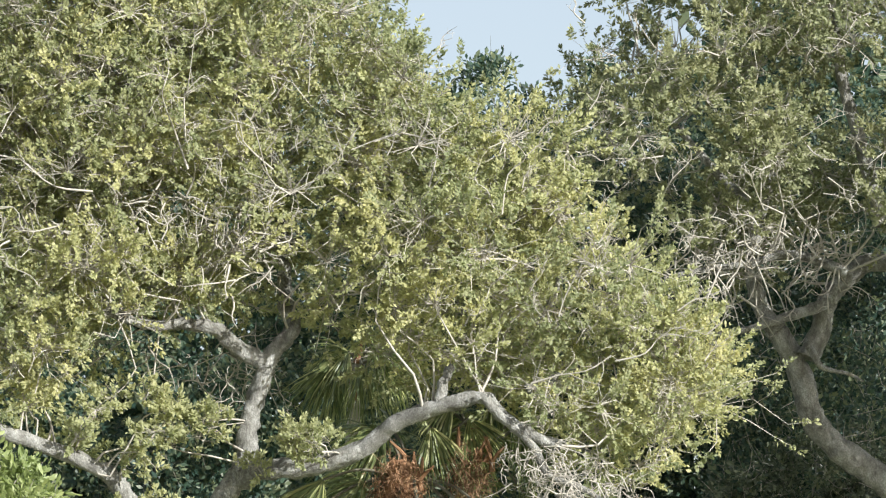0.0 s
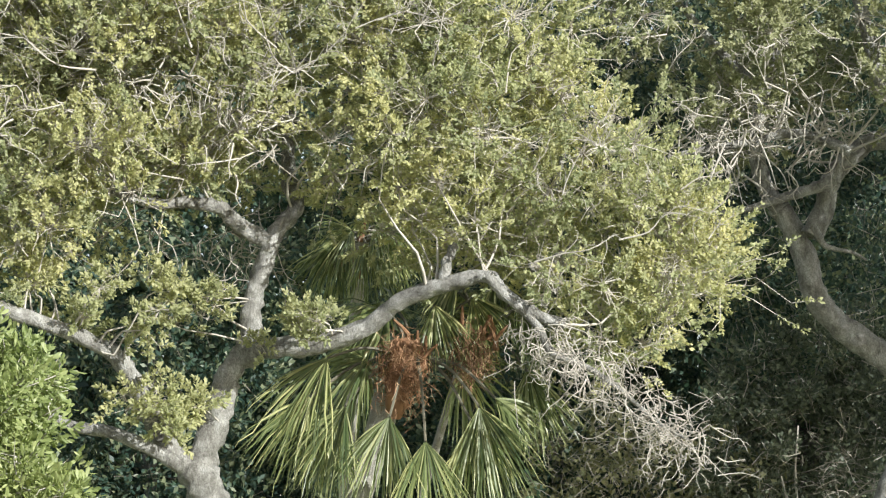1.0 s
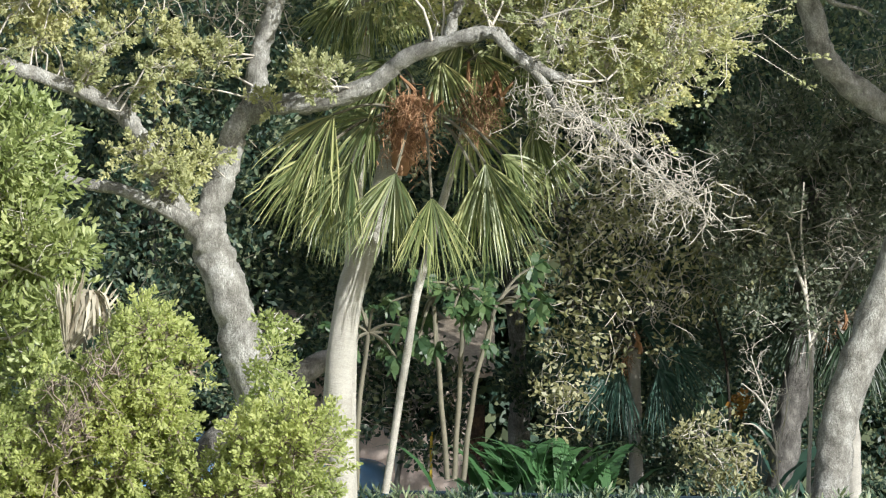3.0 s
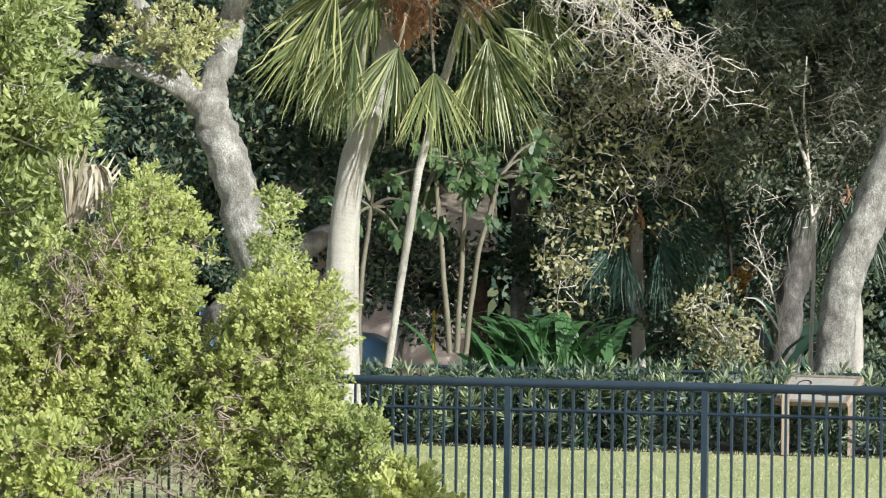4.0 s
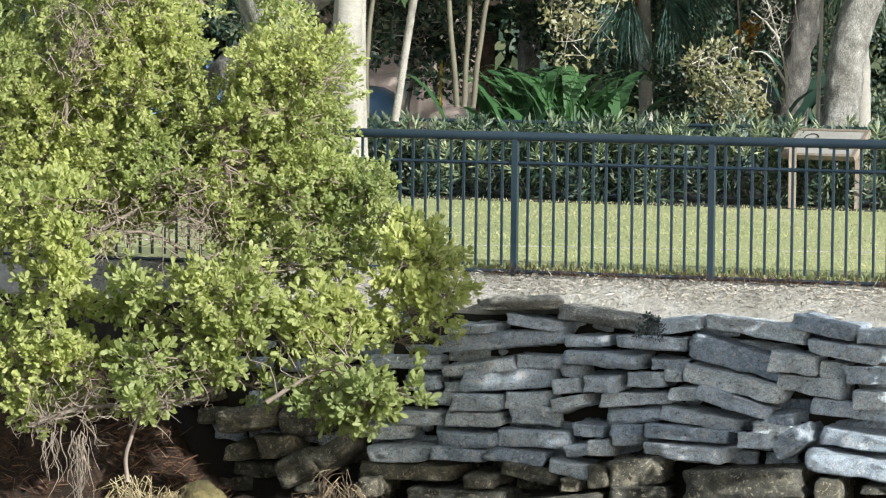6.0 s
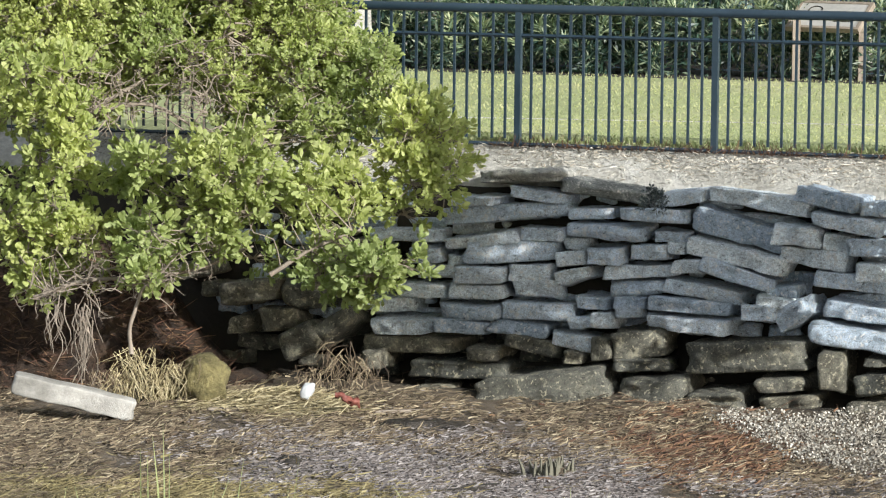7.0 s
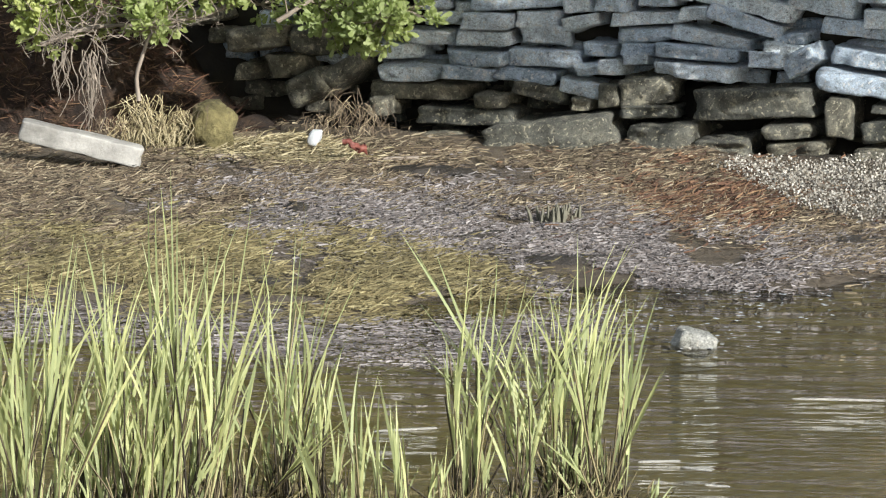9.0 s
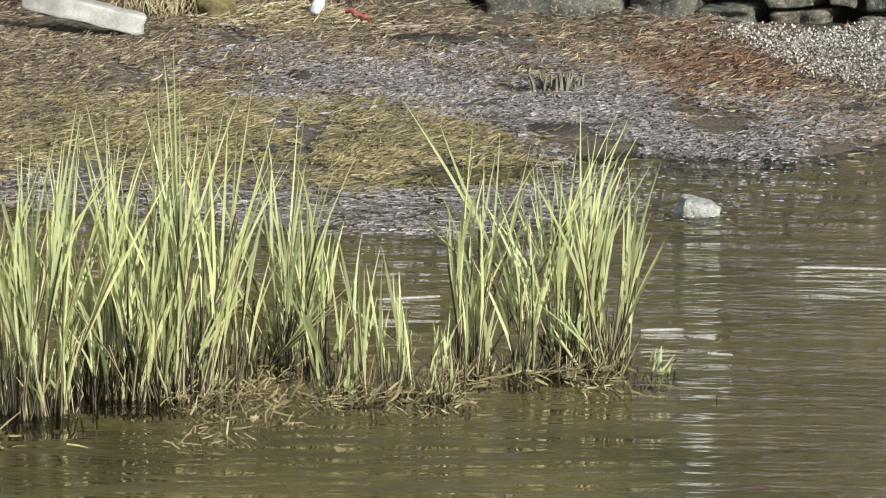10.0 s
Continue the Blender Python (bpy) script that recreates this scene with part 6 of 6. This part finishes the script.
tagged(part("turf", joined([turf(5000, -1.5, 4.6, 1.26, 1.75, 0.07, rng), turf(16000, -2.0, 6.0, 1.7, 6.0, 0.035, rng), turf(12000, -2.0, 6.8, 6.0, 15.0, 0.045, rng)]), TURF_BLADE, None,
            "short mown lawn grass, longer along the fence"), category="grass", kind="stuff")

# dead weeds along the fence's foot
wx = rng.uniform(0.4, 4.2, 260)
wd = [tube(np.array([(x, fence_y(x) - 0.06, 2.27), (x + rng.normal(0, 0.05), fence_y(x) - 0.08 + rng.normal(0, 0.03), 2.27 + rng.uniform(0.03, 0.13))]), 0.004, 0.002, 3) for x in wx]
tagged(part("dead_weeds", joined(wd), WRACK_RED, None, "reddish dead weeds along the fence's foot"), category="weeds", kind="stuff")

# earth bank under the bush
BX, BT = np.meshgrid(np.linspace(-7, -1.5, 45), np.linspace(0, 1, 14))
fade = np.clip((-1.9 - BX) / 1.3, 0, 1)
BY = 36.6 + 0.1 * (BX + 3) + BT * 1.3
BZ = 0.12 + (1.5 * BT ** 0.8) * (0.06 + 0.94 * fade) + 0.08 * np.sin(BX * 4 + BT * 5) + 0.05 * np.sin(BX * 11 - BT * 9)
BZ[0] = 0.0
vb = np.stack([BX, BY, BZ], -1).reshape(-1, 3)
i, j = np.meshgrid(np.arange(13), np.arange(44), indexing="ij")
fb = np.stack([i * 45 + j, i * 45 + j + 1, (i + 1) * 45 + j + 1, (i + 1) * 45 + j], -1).reshape(-1, 4)
tagged(part("ground_bank", (vb, fb), BANK, None, "red-brown rooty earth bank under the bush", True), category="bank", kind="structure")


def bank_z(x, y):
    t = np.clip((y - (36.6 + 0.1 * (x + 3))) / 1.3, 0, 1)
    return 0.12 + 1.5 * t ** 0.8 * (0.06 + 0.94 * np.clip((-1.9 - x) / 1.3, 0, 1))


bank_zone = [(-6, 36.2), (-1.9, 36.5), (-1.9, 37.7), (-6, 37.5)]
tagged(part("wrack_straw", strands(bank_zone, 4200, 0.16, 0.007, 92, bank_z, 0.6, 0.5), WRACK_RED, None, "red-brown dead grass and roots on the bank"), category="seaweed drift", kind="stuff")
roots = thing("root_mass", "pale fibrous roots hanging under the bush", "roots", (-3.1, 35.0, 0.2))
ROOT = [(-3.13, 34.90, 1.05), (-3.06, 34.90, 1.00), (-2.99, 34.90, 1.03)]
rr = []
for q in range(48):
    a = np.array(ROOT[1]) + np.array([(0.06, -0.16)[q % 4 == 0] + rng.normal(0, 0.05), rng.normal(0, 0.06), rng.normal(0.02, 0.08)])
    l = rng.uniform(0.15, 0.62)
    rr.append(tube(smooth_path([a, a + np.array([rng.normal(0, 0.03), -0.02, -l * 0.3]), a + np.array([rng.normal(0, 0.045), -0.01, -l * 0.65]), a + np.array([rng.normal(0, 0.04), rng.normal(0, 0.04), -l])], 8), rng.uniform(0.003, 0.008), 0.002, 4))
tagged(part("root", shift(joined(rr), roots.location), SIGN_WOOD, roots), kind="stuff")
snag = thing("bare_sapling", "thin bare crooked sapling rising from the bank", "sapling", [(-2.60, 34.90, 0.68)][0])
limb_part(snag, "stem", [(-2.60, 34.90, 0.68), (-2.61, 34.90, 0.91), (-2.55, 34.90, 1.10), (-2.49, 34.90, 1.24), (-2.29, 34.90, 1.30)], 0.02, 0.011, 8, 0.05, SIGN_WOOD)
for k, (px, pz, sz) in enumerate(((-2.02, 0.36, 0.42), (-2.35, 0.24, 0.24))):
    lump = part("mossy_stone", rounded(sz, sz, sz * 1.1, rng, 2.2, 0.25, 14, 0.035), MOSS, None, "low stone under matted yellow moss and straw", True)
    lump.location = (px, 35.6 + 0.1 * k, pz)
    tagged(lump, category="stone")

# small blue-grey weed on the wall's top
rng = np.random.default_rng(94)
weed = thing("wall_weed", "small blue-grey flowering weed rooted in the wall top", "weed", [(1.74, 35.75, 1.84)][0])
WC = np.array([(1.66, 35.70, 1.91), (1.74, 35.70, 1.97), (1.80, 35.70, 1.92), (1.71, 35.70, 2.02), (1.78, 35.70, 1.99)])
part("sprig", shift(clumps(WC, 0.07, 90, 0.03, rng, 1, 0.6), weed.location), WEED_LEAF, weed)

# tufts of dead grass that hang over the low stones of the bank
rng = np.random.default_rng(75)
TUFTS = [  # x, y, top, height, breadth, strands, pale or brown
    (-2.65, 35.55, 0.67, 0.47, 0.20, 150, 1),
    (-2.41, 35.55, 0.53, 0.29, 0.20, 130, 1),
    (-2.25, 35.55, 0.58, 0.36, 0.14, 80, 1),
    (-2.08, 35.55, 0.59, 0.33, 0.16, 90, 0),
    (-2.91, 35.55, 0.48, 0.21, 0.20, 90, 0),
    (-0.93, 36.30, 0.68, 0.52, 0.16, 70, 0),
    (-0.73, 36.30, 0.54, 0.38, 0.14, 60, 0),
    (-1.12, 36.30, 0.44, 0.24, 0.12, 40, 0),
    (-2.55, 35.55, 0.41, 0.19, 0.30, 90, 1)]
for x, y, top, h, w, n, pale in TUFTS:
    blades = []
    for _ in range(n):
        p0 = np.array([rng.normal(0, 0.5 * w), rng.normal(0, 0.05), -rng.uniform(0.0, 0.75) * h])
        way = unit(np.array([rng.normal(0, 0.45), rng.normal(-0.15, 0.2), -1.0 + 0.9 * rng.random() ** 2]))
        l = h * rng.uniform(0.25, 0.6)
        mid = p0 + way * l * 0.5 + rng.normal(0, 0.12 * l, 3)
        blades.append(tube(smooth_path([p0, mid, p0 + way * l + np.array([rng.normal(0, 0.02), 0, -0.1 * l])], 5), 0.0042, 0.0018, 3))
    # flag 0 takes browner straw, the bank's shade put into its colour
    tuft = part("straw_tuft", joined(blades), STRAW_PALE if pale else STRAW, None, "pale dead grass hanging over a low stone" if pale else "dead grass coloured browner to stand for the bank's shade")
    tuft.location = (x, y, top)
    tagged(tuft, category="dead grass", group="straw tufts")
HEAP = [(-2.35, 35.1), (-1.75, 35.9), (-1.2, 36.0), (-0.75, 35.5), (-0.8, 35.0), (-1.6, 34.8)]
heap = strands(HEAP, 2200, 0.15, 0.007, 76, lambda x, y: mud_z(x, y) + 0.12 * np.exp(-((x + 1.45) / 0.45) ** 2 - ((y - 35.5) / 0.5) ** 2), 0.6, 0.2, (0.15, 0.15))
tagged(part("wrack_straw", heap, STRAW_PALE, None, "low yellow heap of dead grass by the bank"), category="seaweed drift", kind="stuff")

# oyster shells
rng = np.random.default_rng(77)
SHELLS = [(2.12, 34.77), (2.50, 34.80), (3.22, 35.05), (3.87, 34.92), (3.57, 32.18), (3.04, 32.14), (2.66, 32.74), (2.42, 33.73)]
s = spots(SHELLS, 8000, rng)
pc = np.stack([s[:, 0], s[:, 1], mud_z(s[:, 0], s[:, 1]) + rng.uniform(0.01, 0.1, len(s))], 1)
ax = unit(rng.standard_normal((len(s), 3)))
sv = leaf_quads(pc, ax, unit(np.cross(ax, rng.standard_normal((len(s), 3)))), rng.uniform(0.014, 0.032, len(s)), rng.uniform(0.011, 0.024, len(s)))
tagged(part("oyster_shells", sv, SHELL, None, "bleached oyster shells heaped at the wall's foot"), category="shells", kind="stuff")

# floating scum and foam flecks
SCUM = [(-3.30, 29.45), (-2.51, 29.01), (-1.51, 28.47), (-0.89, 28.16), (0.01, 27.99), (0.62, 28.27), (1.09, 28.78), (1.08, 27.39), (0.66, 26.92), (0.02, 26.15), (-0.69, 26.41), (-1.46, 26.36), (-2.14, 26.95), (-3.03, 27.10)]
tagged(part("floating_scum", strands(SCUM, 13000, 0.06, 0.005, 79, lambda x, y: 0.0 * x - 0.012, 0.3, 0.0), WRACK_GREY, None, "pale floating scum of plant scraps on the water"), category="scum", kind="stuff")
FOAM = [(0.95, 29.26), (2.76, 30.17), (2.60, 28.41), (2.22, 27.47), (1.61, 26.57), (0.97, 27.38)]
s = spots(FOAM, 130, rng)
fp = np.stack([s[:, 0], s[:, 1], np.full(len(s), 0.004)], 1)
fa = np.stack([np.ones(len(s)), rng.normal(0, 0.3, len(s)), np.zeros(len(s))], 1)
fv = leaf_quads(fp, unit(fa), unit(np.cross(fa, [0, 0, 1.0])), rng.uniform(0.012, 0.05, len(s)), rng.uniform(0.02, 0.06, len(s)))
tagged(part("foam_fleck", fv, WHITE_PLASTIC, None, "small white foam flecks on dark water"), category="foam", kind="stuff")

# pale reeds adrift
for (x0, y0), (x1, y1) in ([(-0.43, 24.07), (-0.08, 24.20)], [(1.06, 23.26), (1.31, 23.31)], [(1.31, 23.12), (1.46, 23.03)], [(2.08, 25.27), (2.67, 25.24)], [(1.40, 22.65), (1.53, 22.60)]):
    ln = math.hypot(x1 - x0, y1 - y0)
    reed = part("floating_reed", turned(rounded(ln, 0.024, 0.014, rng, 4, 0.16, 12, 0.006), pose(0, 0, 0, 0, 0, math.degrees(math.atan2(y1 - y0, x1 - x0)))), SHELL_GROUND, None, "pale dead reed floating on the water", True)
    reed.location = ((x0 + x1) / 2, (y0 + y1) / 2, 0.004)
    tagged(reed, category="reed", group="floating reeds")

# beam, litter, rock
BEAM = [(-3.54, 34.60, 0.47), (-2.56, 34.60, 0.25)]
b0, b1 = np.array(BEAM[0]), np.array(BEAM[1])
beam_l = float(np.linalg.norm(b1 - b0))
rng = np.random.default_rng(78)
beam = part("concrete_beam", turned(rounded(beam_l, 0.26, 0.17, rng, 16, 0.03, 14, 0.014, 0.05), pose(0, 0, 0, 0, math.degrees(math.asin((b0[2] - b1[2]) / beam_l)), math.degrees(math.atan2(b1[1] - b0[1], b1[0] - b0[0])))), CONCRETE, None,
            "broken pale concrete beam lying on the mud", True)
beam.location = (b0 + b1) / 2
tagged(beam, category="beam")
CUP = [(-1.15, 35.30, 0.34)]
cup = part("plastic_cup", turned(rounded(0.085, 0.08, 0.13, rng, 4, 0.22, 12, 0.01, 0.05, 0.5), pose(0, 0, 0, 12, 24, 0)), WHITE_PLASTIC, None, "crumpled white plastic cup on the drift line", True)
cup.location = CUP[0]
tagged(cup, category="litter")
RED = [(-0.81, 35.00, 0.29)]
red = part("red_float", tube(smooth_path([(-0.1, 0, 0.06), (-0.05, 0, 0.055), (0.0, -0.02, 0.02), (0.06, -0.02, 0.0), (0.1, 0, 0.0)], 18), 0.016, 0.034, 9, 0.35, rng), RED_CLOTH, None, "torn red plastic scrap on the drift line", True)
red.location = RED[0]
tagged(red, category="litter")
PLANKS = [[(-1.97, 34.94), (-1.55, 35.05)], [(-0.60, 35.03), (0.04, 35.20)]]
for k, ((x0, y0), (x1, y1)) in enumerate(PLANKS):
    pl = part("driftwood_stick", turned(rounded(math.hypot(x1 - x0, y1 - y0), 0.05, 0.03, rng, 6, 0.06, 8, 0.004), pose(0, 0, 0, 0, 0, math.degrees(math.atan2(y1 - y0, x1 - x0)))), SIGN_WOOD, None,
              "bleached driftwood stick on the mud", True)
    pl.location = ((x0 + x1) / 2, (y0 + y1) / 2, float(mud_z(np.array([(x0 + x1) / 2]), np.array([(y0 + y1) / 2]))[0]) + 0.02)
    tagged(pl, category="driftwood")
(sx, sy), = [(0.83, 32.03)]
stump = thing("stump", "small ragged stump rising from grey drift", "stump", (sx, sy, 0.05))
out = [tube(smooth_path([(x, y, -0.03), (x * 1.1, y, h * 0.6), (x * 1.2 + rng.normal(0, 0.01), y, h)], 5), 0.025, 0.006, 5) for x, y, h in
       [(rng.normal(0, 0.06), rng.normal(0, 0.05), rng.uniform(0.08, 0.2)) for _ in range(70)]]
part("root_ball", rounded(0.34, 0.2, 0.2, rng, 2.4, 0.45, 12, 0.03, 0.1, 0.3), MUD, stump, smooth=True)
tagged(part("splinter", joined(out), STALK, stump), kind="stuff")
(rx, ry), = [(1.59, 27.14)]
rock = part("rock", turned(rounded(0.27, 0.2, 0.16, rng, 5, 0.2, 12, 0.014, 0.08, 0.75), pose(0, 0, 0, 0, 16, 0)), CAP_STONE, None, "small pale rock standing in the water", True)
rock.location = (rx, ry, 0.02)
tagged(rock, category="rock")


# ---- cordgrass ----
STRIP = np.array([(2 * g, 2 * g + 1, 2 * g + 3, 2 * g + 2) for g in range(4)])


def build_clump(x, y, w, n, height, seed):
    rng = np.random.default_rng(seed)
    clump = thing("cordgrass_clump", "tall yellow-green cordgrass clump standing in shallow water", "grass", (x, y, -0.1), "cordgrass clumps")
    stems = []
    stubble = []
    old = np.random.default_rng(seed + 500)
    for _ in range(int(n * 0.9)):      # broken old stalks round the foot
        b = np.array([old.normal(0, w * 0.7), old.normal(0, w * 0.5), 0.0])
        top = b + np.array([old.normal(0, 0.04), old.normal(0, 0.04), min(height, 0.8) * old.uniform(0.15, 0.5)])
        stubble.append(tube(np.array([b, (b + top) / 2 + old.normal(0, 0.008, 3), top]), 0.006, 0.003, 4))
    for q0 in range(int(n * 0.62)):
        young = q0 >= n * 0.33
        b = np.array([rng.normal(0, w * 0.55), rng.normal(0, w * 0.4), 0.0])
        h = 1.2 * height * (rng.uniform(0.1, 0.4) if young else rng.uniform(0.45, 1.1))
        lean = rng.normal(0, 0.13, 2) + b[:2] * 0.5 + (rng.normal(0, 0.5, 2) if rng.random() < 0.14 else 0)
        t = np.array([0, 0.15, 0.35, 0.6, 0.8, 1.0])
        bend = rng.normal(0, 0.16, 2)
        p = b + np.stack([lean[0] * t * h + bend[0] * h * t ** 3, lean[1] * t * h + bend[1] * h * t ** 3, h * t], 1)
        stems.append(tube(p[:4], 0.007, 0.004, 4))
        for q in range(rng.integers(2, 4)):
            a0 = rng.uniform(0.15, 0.5)
            base = b + (p[2] - b) * a0 / 0.35 if a0 < 0.35 else p[2] + (p[3] - p[2]) * (a0 - 0.35) / 0.25
            l = (h - base[2]) * rng.uniform(0.7, 1.05)
            az = rng.uniform(0, 6.28)
            sp = rng.uniform(0.03, 0.22) if rng.random() < 0.8 else rng.uniform(0.25, 0.5)
            tt = np.linspace(0, 1, 5)
            pp = base + np.stack([(lean[0] * l + 0) * tt + math.cos(az) * sp * l * tt ** 1.6, lean[1] * l * tt + math.sin(az) * sp * l * tt ** 1.6, l * tt * (1 - 0.12 * sp * tt)], 1)
            wd = 0.0165 * rng.uniform(0.7, 1.3) * np.array([0.7, 1.0, 0.85, 0.5, 0.05])
            s = unit(np.array([1.0, rng.normal(0, 0.5), 0]))
            v = np.empty((10, 3))
            v[0::2], v[1::2] = pp + s * wd[:, None] / 2, pp - s * wd[:, None] / 2
            part("blade", (v, STRIP), GRASS_BLADE, clump)
    tagged(part("stem", joined(stems + stubble), GRASS_STEM, clump, "dark mud-stained stems"), kind="stuff")


CLUMPS = [(-2.36, 21.09), (-2.07, 20.98), (-1.92, 21.53), (-1.68, 21.40), (-1.48, 21.42), (-1.29, 21.56), (-1.12, 22.30), (-0.89, 22.31), (-0.71, 22.32), (-0.51, 21.61), (-0.28, 21.62), (-0.08, 21.49), (0.10, 22.07), (0.39, 22.09), (0.60, 22.25), (0.78, 22.26), (0.87, 22.41), (1.09, 22.13)]
SIZES = [(0.2, 60, 1.35), (0.18, 58, 1.3), (0.16, 52, 1.1), (0.17, 62, 1.5), (0.16, 62, 1.55), (0.18, 58, 1.3), (0.15, 26, 0.8), (0.07, 32, 1.4), (0.12, 26, 0.95),
         (0.14, 24, 0.8), (0.13, 20, 0.65), (0.12, 20, 0.6), (0.07, 38, 1.3), (0.07, 28, 1.05), (0.09, 46, 1.25), (0.09, 44, 1.15), (0.06, 24, 1.05), (0.08, 14, 0.24)]
for k, ((x, y), (w, n, h)) in enumerate(zip(CLUMPS, SIZES)):
    build_clump(x, y, w, n, h, 100 + k)

# dead straw caught between the clumps
BASES = [(-2.55, 22.22), (-1.75, 21.97), (-1.12, 22.30), (-0.57, 21.61), (0.30, 22.23), (0.90, 22.41), (0.93, 21.55), (0.29, 21.24), (-0.27, 20.94), (-0.83, 20.91), (-1.12, 20.25), (-2.30, 20.07)]
tagged(part("grass_litter", strands(BASES, 3600, 0.1, 0.006, 90, lambda x, y: 0.0 * x + 0.005, 0.7, 0.7, (0.2, 0.1), 0.0), STRAW_OLIVE, None, "dead straw caught between the cordgrass stems"), category="grass litter", kind="stuff")
